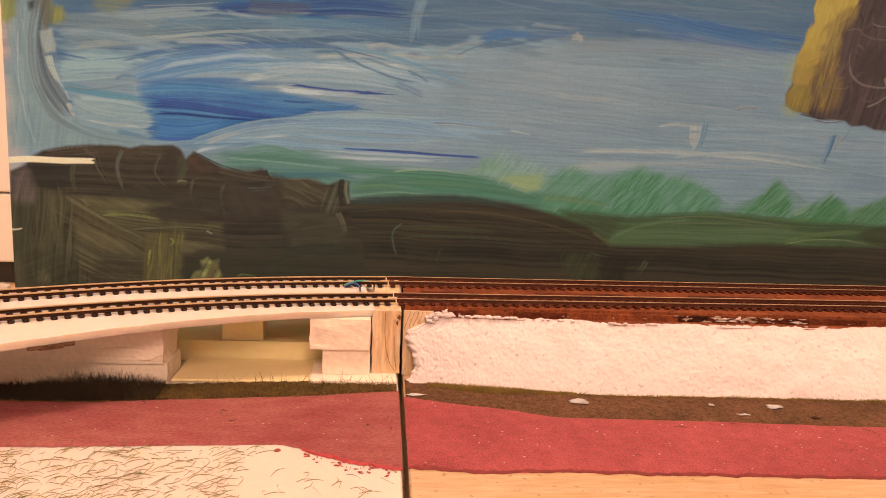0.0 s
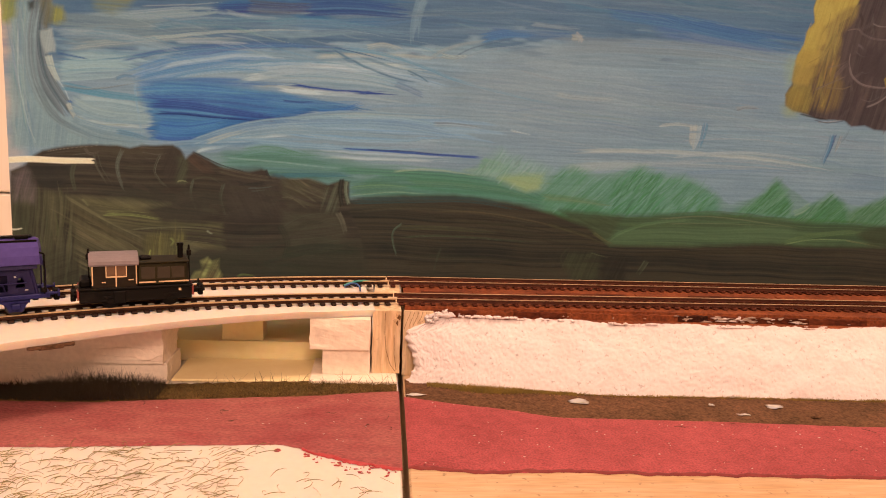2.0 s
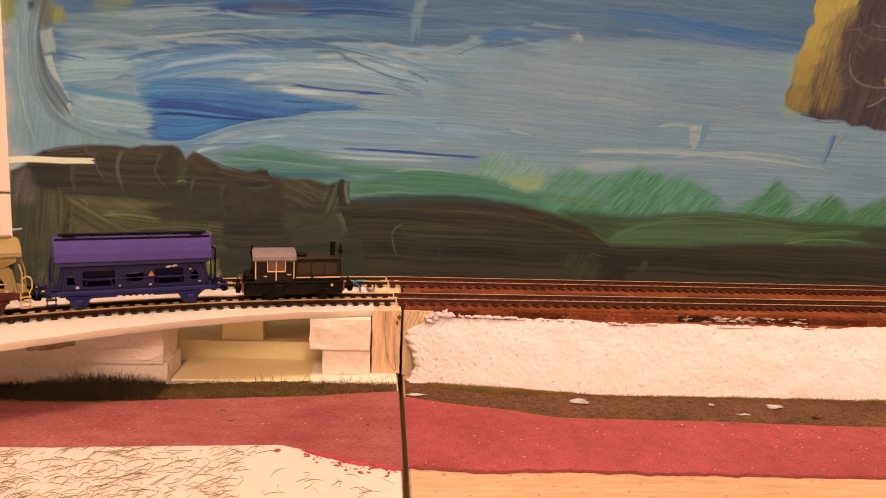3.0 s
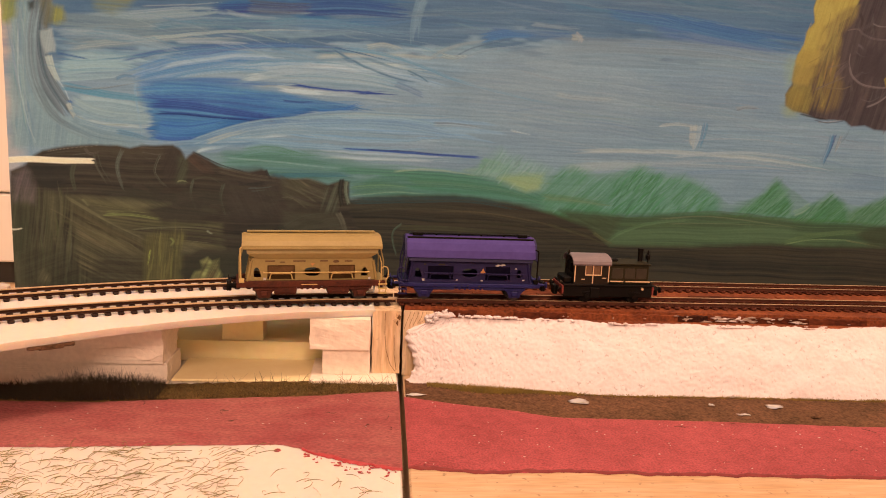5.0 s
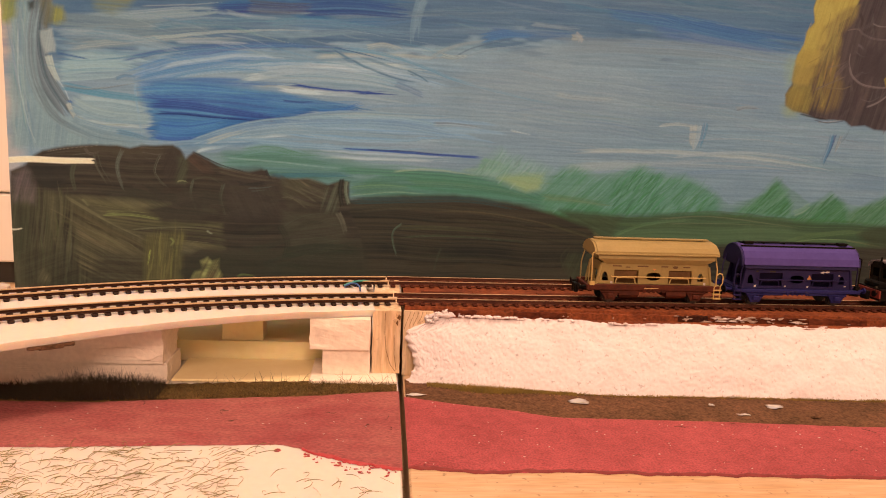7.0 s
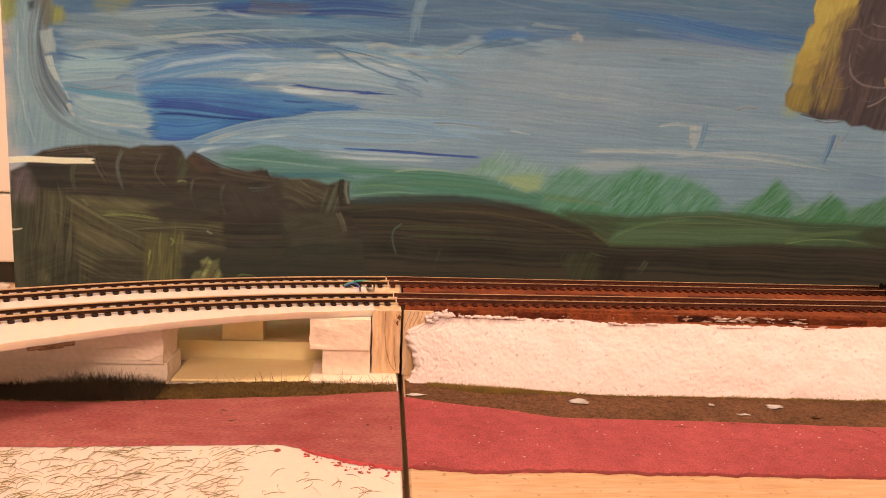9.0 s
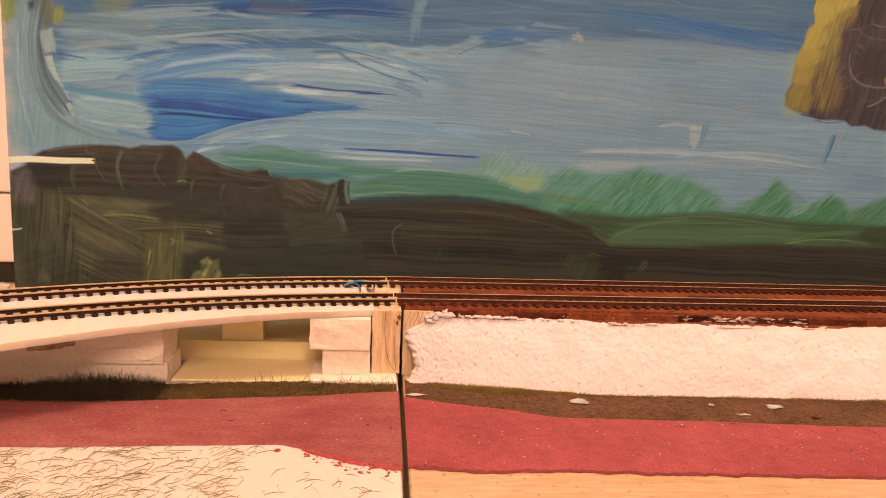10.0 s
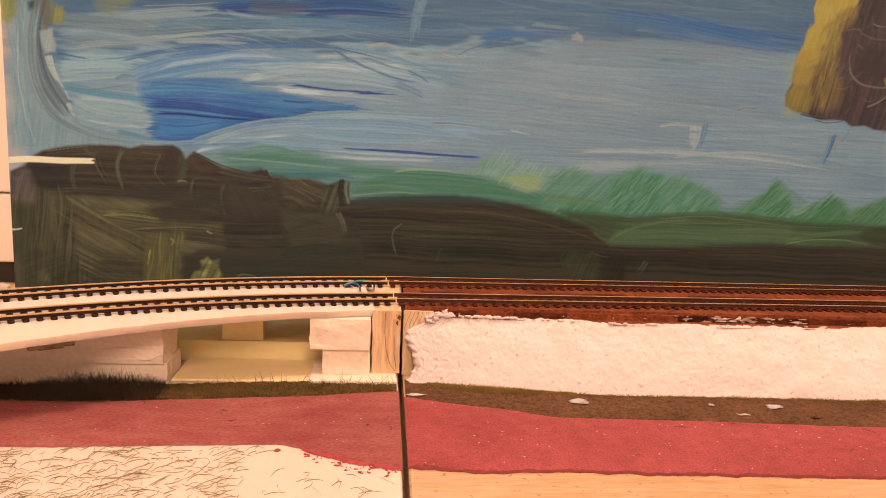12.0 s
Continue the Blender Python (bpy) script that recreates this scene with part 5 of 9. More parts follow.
pull([(156.1, 129.0), (179.7, 128.4), (203.4, 126.5)], 2.7, (0.205, 0.380, 0.559), (0.149, 0.306, 0.510), 0.75, 0.4, 0.08, 0.3)
pull([(197.2, 136.2), (204.7, 133.6), (212.8, 130.5)], 3.9, (0.107, 0.232, 0.450), (0.159, 0.316, 0.510), 0.75, 0.4, 0.06, 0.1)
pull([(168.4, 101.4), (186.3, 101.0), (210.4, 100.2), (244.0, 99.4)], 1.8, (0.015, 0.070, 0.367), (0.029, 0.121, 0.495), 0.95, 0.1, 0.06, -0.5)
pull([(180.4, 101.3), (204.4, 101.1), (228.7, 99.7)], 0.8, (0.009, 0.037, 0.261), (0.006, 0.025, 0.164), 0.9, 0.15, 0.08, 0.3)
pull([(104.2, 148.8), (124.2, 151.5), (144.2, 152.2), (157.2, 150.9)], 1.2, (0.054, 0.181, 0.465), (0.088, 0.266, 0.526), 0.85, 0.3, 0.08, 0.3)
pull([(163.3, 152.9), (179.1, 150.3), (196.8, 146.6)], 1.2, (0.030, 0.133, 0.330), (0.059, 0.221, 0.450), 0.85, 0.4, 0.1, 0.5)
pull([(168.5, 153.2), (193.8, 149.9), (214.7, 144.0), (228.6, 139.4), (257.3, 133.2), (288.3, 128.0)], 2.4, (0.082, 0.285, 0.526), (0.149, 0.326, 0.542), 0.75, 0.5, 0.05, 0.5)
pull([(203.4, 142.9), (210.4, 140.0), (215.9, 136.2)], 1.2, (0.054, 0.174, 0.342), (0.034, 0.109, 0.213), 0.85, 0.2, 0.08, 0.2)
pull([(181.9, 153.8), (190.6, 155.4), (199.5, 153.6)], 3.3, (0.272, 0.426, 0.510), (0.193, 0.347, 0.480), 0.75, 0.4, 0.08, 0.3)
pull([(121.3, 170.9), (138.3, 170.7), (155.5, 172.2)], 7.3, (0.057, 0.098, 0.176), (0.087, 0.163, 0.283), 0.8, 0.4, 0.08, 0.3)
pull([(149.7, 171.9), (172.7, 173.7), (201.8, 172.5)], 10.3, (0.025, 0.088, 0.294), (0.040, 0.139, 0.367), 0.92, 0.25, 0.1, 0.3)
pull([(129.8, 162.4), (155.6, 164.9), (202.2, 161.7)], 4.8, (0.067, 0.239, 0.421), (0.116, 0.267, 0.465), 0.6, 0.5, 0.08, 0.3)
pull([(118.4, 157.9), (144.2, 157.6), (178.8, 161.6)], 3.0, (0.139, 0.296, 0.450), (0.103, 0.241, 0.421), 0.65, 0.5, 0.08, 0.3)
pull([(110.0, 168.0), (121.3, 165.9), (138.4, 165.7)], 2.7, (0.193, 0.336, 0.480), (0.139, 0.277, 0.435), 0.7, 0.5, 0.08, 0.3)
pull([(226.4, 148.0), (241.0, 154.5), (264.8, 159.2)], 1.8, (0.218, 0.380, 0.526), (0.170, 0.326, 0.495), 0.7, 0.4, 0.08, 0.3)
pull([(228.0, 151.6), (237.9, 156.7), (255.6, 161.6)], 1.2, (0.099, 0.224, 0.421), (0.062, 0.140, 0.261), 0.7, 0.4, 0.08, 0.3)
pull([(220.3, 151.8), (226.3, 150.9), (235.2, 151.9)], 3.0, (0.237, 0.403, 0.495), (0.146, 0.227, 0.287), 0.7, 0.5, 0.08, 0.3)
pull([(242.2, 161.5), (255.5, 164.5), (271.1, 164.7)], 5.2, (0.044, 0.167, 0.465), (0.067, 0.230, 0.495), 0.85, 0.35, 0.12, 0.3)
pull([(267.1, 170.3), (280.7, 169.3), (294.5, 168.3)], 2.7, (0.154, 0.286, 0.435), (0.193, 0.336, 0.480), 0.6, 0.5, 0.08, 0.3)
pull([(291.0, 166.4), (293.6, 164.2), (294.3, 161.9)], 3.3, (0.237, 0.347, 0.450), (0.193, 0.326, 0.465), 0.85, 0.3, 0.05, 0.1)
pull([(308.9, 177.7), (346.0, 175.1), (384.1, 170.0), (417.9, 165.9)], 9.7, (0.040, 0.146, 0.407), (0.061, 0.205, 0.435), 0.85, 0.35, 0.08, -0.3)
pull([(336.5, 177.4), (374.5, 170.7), (415.8, 169.3)], 4.2, (0.032, 0.121, 0.367), (0.049, 0.174, 0.421), 0.75, 0.4, 0.08, 0.3)
pull([(316.3, 163.0), (359.7, 162.9), (411.0, 157.2)], 5.5, (0.139, 0.286, 0.480), (0.176, 0.326, 0.495), 0.7, 0.5, 0.08, 0.3)
pull([(238.4, 148.6), (256.5, 147.8), (280.6, 150.1)], 3.0, (0.129, 0.267, 0.480), (0.170, 0.326, 0.495), 0.6, 0.5, 0.08, 0.3)
pull([(287.2, 134.5), (297.1, 133.8), (312.1, 132.1)], 1.8, (0.251, 0.438, 0.610), (0.154, 0.247, 0.351), 0.85, 0.35, 0.08, 0.4)
pull([(303.1, 136.5), (310.8, 136.2), (318.7, 135.4)], 1.2, (0.224, 0.391, 0.559), (0.138, 0.221, 0.323), 0.7, 0.4, 0.08, 0.3)
pull([(259.3, 114.8), (264.6, 113.8), (270.8, 112.6)], 1.0, (0.394, 0.676, 0.861), (0.240, 0.412, 0.526), 0.95, 0.1, 0.05, 0.2)
pull([(218.8, 116.0), (230.9, 116.0), (243.1, 114.7)], 3.0, (0.251, 0.438, 0.592), (0.154, 0.247, 0.342), 0.7, 0.4, 0.1, 0.4)
pull([(383.1, 131.1), (388.4, 132.6), (395.4, 132.6)], 2.4, (0.265, 0.438, 0.559), (0.163, 0.247, 0.323), 0.85, 0.3, 0.1, 0.2)
patch([(232.4, 148.9), (271.1, 154.9), (323.3, 153.4), (343.6, 136.6), (320.5, 114.4), (258.6, 111.8), (233.5, 125.6)], (0.205, 0.374, 0.551), (0.170, 0.326, 0.510), 0.5, 6.67, -5, 0.8)
patch([(308.2, 186.8), (422.2, 193.2), (417.4, 181.8), (361.0, 180.5), (314.8, 180.9)], (0.087, 0.185, 0.317), (0.051, 0.167, 0.306), 0.5, 4.24, -6, 0.8)
patch([(342.1, 151.4), (411.7, 151.8), (407.9, 130.4), (350.7, 127.9)], (0.149, 0.286, 0.465), (0.125, 0.258, 0.450), 0.4, 6.06, -4, 0.8)
hatch([(225.0, 178.5), (416.5, 189.1), (410.2, 163.7), (285.5, 166.1), (225.7, 162.9)], 60, -4, 42.4, 0.6, 2.1, [(0.087, 0.200, 0.354), (0.116, 0.250, 0.421), (0.051, 0.181, 0.380), (0.139, 0.277, 0.435)], 0.4, 5)
hatch([(115.6, 157.2), (219.6, 168.3), (227.6, 122.3), (168.1, 115.3), (127.1, 135.1)], 60, -6, 27.3, 0.5, 1.5, [(0.224, 0.403, 0.575), (0.154, 0.326, 0.542), (0.088, 0.285, 0.526), (0.251, 0.438, 0.610)], 0.4, 8)
hatch([(29.2, 158.2), (115.6, 168.3), (121.3, 143.4), (28.2, 133.2)], 50, -4, 27.3, 0.5, 1.5, [(0.205, 0.380, 0.542), (0.134, 0.286, 0.480), (0.076, 0.257, 0.450), (0.244, 0.414, 0.575)], 0.4, 8)
hatch([(244.6, 143.7), (405.7, 148.5), (462.0, 117.3), (464.3, 101.7), (321.8, 99.2), (246.4, 111.3)], 120, -3, 45.5, 0.6, 1.8, [(0.187, 0.336, 0.495), (0.139, 0.286, 0.480), (0.212, 0.369, 0.526), (0.116, 0.258, 0.465), (0.159, 0.306, 0.480)], 0.38, 4)
pull([(341.3, 120.8), (351.3, 121.8), (364.5, 120.6)], 2.1, (0.280, 0.438, 0.559), (0.199, 0.347, 0.495), 0.85, 0.35, 0.08, 0.3)
pull([(363.4, 121.7), (362.9, 114.7), (361.0, 108.2)], 3.3, (0.287, 0.463, 0.592), (0.205, 0.369, 0.542), 0.8, 0.3, 0.06, 0.4)
pull([(366.8, 123.1), (365.9, 116.4), (364.0, 109.5)], 3.6, (0.076, 0.247, 0.465), (0.144, 0.296, 0.495), 0.8, 0.3, 0.06, 0.3)
pull([(348.6, 116.8), (383.5, 119.6), (422.4, 118.8)], 1.5, (0.107, 0.250, 0.450), (0.149, 0.306, 0.495), 0.7, 0.4, 0.08, 0.3)
pull([(352.2, 112.7), (390.4, 115.5), (424.7, 113.3)], 0.9, (0.237, 0.403, 0.575), (0.146, 0.227, 0.332), 0.8, 0.3, 0.08, 0.3)
pull([(365.3, 109.6), (397.2, 112.1), (429.9, 111.6)], 1.8, (0.116, 0.258, 0.465), (0.165, 0.326, 0.510), 0.7, 0.4, 0.08, 0.3)
pull([(349.9, 104.0), (381.6, 107.5), (410.8, 107.1), (434.9, 103.7)], 2.1, (0.295, 0.463, 0.610), (0.212, 0.369, 0.526), 0.85, 0.3, 0.06, 0.2)
pull([(347.1, 100.2), (382.0, 103.5), (431.3, 100.4)], 2.4, (0.218, 0.369, 0.526), (0.170, 0.326, 0.495), 0.7, 0.4, 0.08, 0.3)
pull([(354.0, 94.9), (386.0, 97.4), (431.4, 99.8)], 2.7, (0.120, 0.267, 0.480), (0.159, 0.316, 0.510), 0.7, 0.4, 0.08, 0.3)
pull([(439.3, 119.5), (438.3, 112.6), (436.1, 104.4)], 3.0, (0.064, 0.221, 0.450), (0.116, 0.267, 0.480), 0.85, 0.2, 0.06, 0.1)
pull([(444.4, 116.0), (447.1, 119.8), (448.6, 123.6)], 2.1, (0.149, 0.296, 0.480), (0.093, 0.183, 0.296), 0.6, 0.4, 0.08, 0.3)
pull([(453.1, 98.7), (464.9, 97.9), (476.8, 96.5)], 2.1, (0.134, 0.277, 0.480), (0.084, 0.172, 0.296), 0.7, 0.4, 0.08, 0.3)

# green slopes and far trees
patch([(108.2, 96.6), (130.1, 99.8), (156.6, 99.1), (180.6, 92.9), (204.7, 91.5), (244.3, 93.1), (279.0, 83.3), (295.4, 72.8), (279.6, 73.5), (235.9, 76.8), (175.0, 74.6), (133.1, 83.3), (109.7, 88.9)], (0.063, 0.224, 0.230), (0.087, 0.267, 0.306), 0.55, 2.12, -3, 0.7)
pull([(118.4, 97.6), (133.0, 99.4), (150.7, 96.5)], 6.1, (0.084, 0.267, 0.261), (0.134, 0.336, 0.465), 0.7, 0.5, 0.08, 0.3)
pull([(109.7, 93.7), (139.0, 92.5), (168.7, 90.7), (192.6, 91.0)], 1.2, (0.218, 0.426, 0.495), (0.129, 0.326, 0.394), 0.7, 0.4, 0.08, 0.3)
pull([(115.5, 89.2), (144.9, 88.5), (180.7, 88.1)], 2.4, (0.091, 0.267, 0.342), (0.063, 0.200, 0.261), 0.7, 0.4, 0.08, 0.3)
pull([(133.1, 85.1), (150.9, 86.4), (174.7, 87.3)], 3.0, (0.038, 0.167, 0.272), (0.051, 0.221, 0.283), 0.8, 0.3, 0.08, 0.3)
pull([(168.7, 89.5), (198.7, 89.4), (229.2, 88.8), (260.1, 85.7), (288.9, 75.7)], 4.8, (0.052, 0.200, 0.176), (0.076, 0.267, 0.230), 0.85, 0.3, 0.05, -0.2)
pull([(174.9, 79.5), (192.9, 81.3), (208.1, 80.7)], 6.7, (0.091, 0.245, 0.173), (0.063, 0.190, 0.150), 0.75, 0.5, 0.08, 0.3)
pull([(175.0, 76.4), (199.1, 79.1), (217.4, 78.6)], 0.9, (0.193, 0.391, 0.330), (0.119, 0.221, 0.193), 0.6, 0.4, 0.08, 0.3)
pull([(204.9, 84.8), (229.4, 84.6), (260.4, 81.4), (279.5, 75.9)], 5.5, (0.046, 0.200, 0.151), (0.070, 0.221, 0.165), 0.8, 0.35, 0.08, 0.3)
pull([(195.7, 89.9), (216.8, 92.0), (247.6, 89.5)], 1.5, (0.237, 0.426, 0.367), (0.154, 0.358, 0.306), 0.75, 0.4, 0.08, 0.3)
patch([(240.7, 91.7), (247.7, 98.7), (255.3, 105.0), (261.1, 100.4), (271.7, 99.0), (282.9, 94.6), (281.7, 80.7), (269.7, 81.8), (253.8, 87.9)], (0.144, 0.347, 0.380), (0.187, 0.403, 0.480), 0.7, 2.42, 55, 0.7)
hatch([(241.9, 91.7), (255.3, 104.4), (271.8, 97.2), (280.5, 83.7), (256.9, 88.0)], 60, 52, 10.3, 0.6, 1.5, [(0.165, 0.403, 0.450), (0.107, 0.306, 0.283), (0.218, 0.438, 0.542), (0.084, 0.267, 0.221)], 0.5, 14)
patch([(253.7, 89.2), (266.0, 91.5), (279.1, 91.4), (277.4, 83.3), (269.7, 81.8)], (0.237, 0.426, 0.261), (0.182, 0.380, 0.261), 0.8, 1.52, -8, 0.5)
patch([(277.6, 80.5), (281.2, 87.7), (287.6, 94.8), (294.3, 96.2), (305.0, 91.7), (312.4, 90.8), (323.6, 93.1), (332.0, 98.4), (342.5, 94.4), (349.7, 92.9), (357.3, 93.8), (370.9, 86.8), (379.9, 81.5), (379.9, 69.4), (279.9, 69.7)], (0.070, 0.258, 0.202), (0.107, 0.326, 0.306), 0.75, 2.42, 45, 0.8)
hatch([(279.7, 82.1), (287.6, 93.5), (297.0, 93.9), (313.1, 89.0), (331.5, 96.5), (354.3, 91.8), (377.4, 80.7), (376.4, 71.8), (282.9, 71.1)], 190, 48, 10.9, 0.6, 1.5, [(0.052, 0.224, 0.136), (0.087, 0.296, 0.240), (0.039, 0.185, 0.109), (0.125, 0.347, 0.342), (0.063, 0.258, 0.167)], 0.55, 12)
hatch([(319.7, 86.7), (331.6, 94.9), (348.0, 90.9), (346.4, 73.6), (319.2, 73.6)], 60, 52, 13.3, 0.9, 1.8, [(0.039, 0.208, 0.103), (0.049, 0.250, 0.129), (0.030, 0.163, 0.085)], 0.6, 10)
hatch([(353.1, 88.0), (364.2, 89.7), (376.4, 80.7), (372.4, 72.9), (352.8, 73.8)], 36, 46, 10.9, 0.9, 1.8, [(0.039, 0.208, 0.103), (0.052, 0.221, 0.115)], 0.55, 10)
hatch([(281.5, 91.5), (303.2, 95.4), (328.2, 97.6), (357.3, 93.8), (380.9, 84.3)], 40, 38, 10.9, 0.5, 0.9, [(0.176, 0.391, 0.495), (0.134, 0.347, 0.367)], 0.5, 8)
pull([(279.3, 79.0), (298.2, 77.9), (317.4, 76.0)], 4.8, (0.103, 0.229, 0.157), (0.073, 0.205, 0.142), 0.6, 0.5, 0.08, 0.3)
patch([(387.3, 74.1), (400.6, 83.5), (410.4, 94.6), (417.1, 88.5), (420.7, 80.4), (422.4, 72.8)], (0.049, 0.205, 0.115), (0.084, 0.262, 0.198), 0.85, 1.82, 45, 0.8)
hatch([(391.7, 75.5), (402.2, 83.5), (410.6, 92.7), (419.3, 81.0), (420.3, 73.3)], 70, 47, 10.9, 0.6, 1.5, [(0.039, 0.183, 0.091), (0.063, 0.237, 0.142), (0.030, 0.157, 0.080), (0.099, 0.316, 0.261)], 0.55, 12)
patch([(421.0, 72.7), (433.9, 80.9), (443.0, 87.6), (450.3, 82.7), (455.2, 76.5), (455.6, 68.7), (428.7, 69.8)], (0.046, 0.198, 0.103), (0.080, 0.245, 0.173), 0.85, 1.82, 45, 0.8)
hatch([(423.3, 73.4), (434.0, 80.2), (443.2, 86.3), (454.0, 75.8), (454.2, 69.3), (435.3, 70.6)], 64, 45, 10.3, 0.6, 1.5, [(0.037, 0.176, 0.080), (0.060, 0.229, 0.128), (0.030, 0.144, 0.070)], 0.55, 12)
patch([(454.6, 75.8), (463.9, 81.3), (479.7, 88.3), (482.7, 68.4), (455.1, 68.1)], (0.057, 0.198, 0.115), (0.091, 0.245, 0.190), 0.85, 1.82, 45, 0.8)
hatch([(455.5, 74.6), (467.3, 81.4), (478.6, 87.0), (481.2, 69.6), (457.2, 69.5)], 60, 45, 10.3, 0.6, 1.5, [(0.044, 0.176, 0.091), (0.070, 0.229, 0.142), (0.034, 0.150, 0.080), (0.107, 0.262, 0.216)], 0.55, 12)
pull([(422.7, 75.3), (427.7, 77.4), (431.9, 80.8)], 4.2, (0.187, 0.380, 0.342), (0.116, 0.316, 0.261), 0.65, 0.4, 0.08, 0.3)
patch([(289.1, 72.5), (324.2, 70.6), (375.6, 73.7), (428.6, 71.1), (480.9, 69.6), (483.1, 54.6), (326.0, 50.4), (306.1, 58.0)], (0.044, 0.100, 0.070), (0.063, 0.138, 0.086), 0.92, 1.52, -1, 0.8)
patch([(313.4, 54.4), (322.5, 61.1), (334.8, 66.6), (356.5, 69.9), (389.0, 70.3), (422.3, 67.6), (429.9, 60.8), (390.6, 56.3), (351.3, 56.3)], (0.070, 0.156, 0.103), (0.049, 0.110, 0.075), 0.65, 2.73, 2, 0.9)
pull([(315.9, 55.2), (325.0, 61.2), (340.6, 66.8), (369.4, 70.3)], 2.1, (0.116, 0.245, 0.157), (0.073, 0.183, 0.109), 0.75, 0.35, 0.08, 0.3)
pull([(345.2, 69.5), (375.8, 71.8), (422.3, 67.6)], 1.2, (0.099, 0.163, 0.115), (0.063, 0.126, 0.086), 0.8, 0.3, 0.08, 0.3)
pull([(350.3, 67.1), (382.7, 68.2), (419.0, 67.5)], 0.9, (0.149, 0.237, 0.165), (0.093, 0.147, 0.105), 0.6, 0.4, 0.08, 0.3)
pull([(349.8, 72.2), (382.0, 74.6), (421.9, 71.5)], 1.2, (0.054, 0.126, 0.097), (0.035, 0.080, 0.063), 0.7, 0.3, 0.08, 0.3)
pull([(418.6, 57.8), (436.3, 62.9), (466.1, 66.5)], 4.2, (0.084, 0.176, 0.097), (0.054, 0.126, 0.075), 0.8, 0.4, 0.08, 0.3)
pull([(420.2, 57.9), (436.6, 61.0), (456.7, 61.0)], 0.9, (0.149, 0.280, 0.157), (0.093, 0.174, 0.100), 0.7, 0.3, 0.08, 0.3)
pull([(455.0, 60.9), (467.1, 59.4), (477.5, 57.7)], 1.2, (0.144, 0.213, 0.128), (0.090, 0.133, 0.082), 0.7, 0.3, 0.08, 0.3)
patch([(461.4, 63.7), (469.2, 67.9), (481.9, 69.6), (483.7, 57.3), (470.7, 58.2)], (0.034, 0.054, 0.041), (0.049, 0.077, 0.053), 0.8, 1.52, 0, 0.5)
patch([(295.7, 69.0), (324.3, 69.4), (319.0, 56.8), (311.3, 56.9)], (0.039, 0.068, 0.049), (0.057, 0.105, 0.070), 0.7, 1.82, -20, 0.6)

# the dark foreground hill
patch([(173.8, 74.6), (205.2, 77.5), (229.6, 78.4), (260.7, 75.9), (286.2, 69.9), (305.6, 63.7), (319.2, 54.0), (358.0, 54.6), (417.0, 57.1), (484.4, 57.3), (487.9, 34.2), (170.0, 25.4), (169.1, 72.0)], (0.037, 0.045, 0.041), (0.023, 0.031, 0.032), 1, 1.21, -1, 1.0)
pull([(174.4, 73.4), (205.3, 75.1), (239.0, 76.3), (270.3, 71.9)], 4.2, (0.026, 0.074, 0.097), (0.034, 0.057, 0.061), 0.85, 0.3, 0.08, 0.3)
pull([(175.2, 68.5), (205.4, 71.4), (236.2, 70.7), (280.2, 64.7)], 4.2, (0.044, 0.057, 0.049), (0.028, 0.044, 0.045), 0.75, 0.4, 0.08, 0.3)
pull([(223.9, 69.6), (248.7, 69.2), (280.2, 64.7), (306.1, 58.0)], 1.5, (0.087, 0.085, 0.061), (0.046, 0.054, 0.045), 0.75, 0.4, 0.08, 0.3)
pull([(217.9, 65.7), (242.6, 65.9), (270.8, 64.4)], 1.2, (0.021, 0.025, 0.026), (0.014, 0.017, 0.018), 0.7, 0.3, 0.08, 0.3)
pull([(199.7, 60.1), (224.3, 60.3), (258.6, 59.0)], 3.0, (0.063, 0.085, 0.057), (0.039, 0.057, 0.045), 0.75, 0.45, 0.08, 0.3)
pull([(201.4, 54.6), (230.7, 56.2), (280.9, 54.0)], 1.5, (0.046, 0.090, 0.066), (0.030, 0.050, 0.041), 0.6, 0.4, 0.08, 0.3)
pull([(230.3, 64.3), (261.5, 63.5), (296.5, 59.0)], 1.8, (0.070, 0.081, 0.053), (0.037, 0.047, 0.041), 0.6, 0.5, 0.08, 0.3)
pull([(283.4, 64.8), (302.8, 59.8), (317.2, 54.6)], 3.6, (0.049, 0.064, 0.045), (0.028, 0.038, 0.035), 0.7, 0.4, 0.08, 0.3)
pull([(309.1, 60.6), (315.8, 56.4), (320.4, 54.7)], 2.1, (0.084, 0.115, 0.066), (0.044, 0.064, 0.045), 0.7, 0.4, 0.08, 0.3)
patch([(294.6, 49.4), (309.9, 50.5), (314.8, 44.9), (313.8, 33.9), (298.3, 33.5), (293.3, 41.7)], (0.044, 0.068, 0.049), (0.028, 0.047, 0.038), 0.75, 1.82, 70, 0.6)
pull([(296.3, 52.0), (291.7, 46.1), (294.9, 36.6)], 1.2, (0.063, 0.090, 0.066), (0.040, 0.058, 0.044), 0.6, 0.3, 0.08, 0.3)
pull([(308.7, 49.2), (313.3, 48.1), (318.5, 46.9)], 0.9, (0.116, 0.176, 0.115), (0.072, 0.111, 0.074), 0.6, 0.4, 0.08, 0.3)
patch([(314.5, 33.3), (314.5, 40.4), (317.3, 45.6), (321.6, 48.9), (326.1, 49.1), (329.0, 44.7), (329.3, 33.7)], (0.017, 0.022, 0.023), (0.023, 0.031, 0.032), 0.8, 1.82, 70, 0.6)
pull([(340.6, 45.7), (338.4, 41.7), (335.5, 37.1)], 3.6, (0.076, 0.115, 0.086), (0.039, 0.057, 0.049), 0.75, 0.5, 0.08, 0.3)
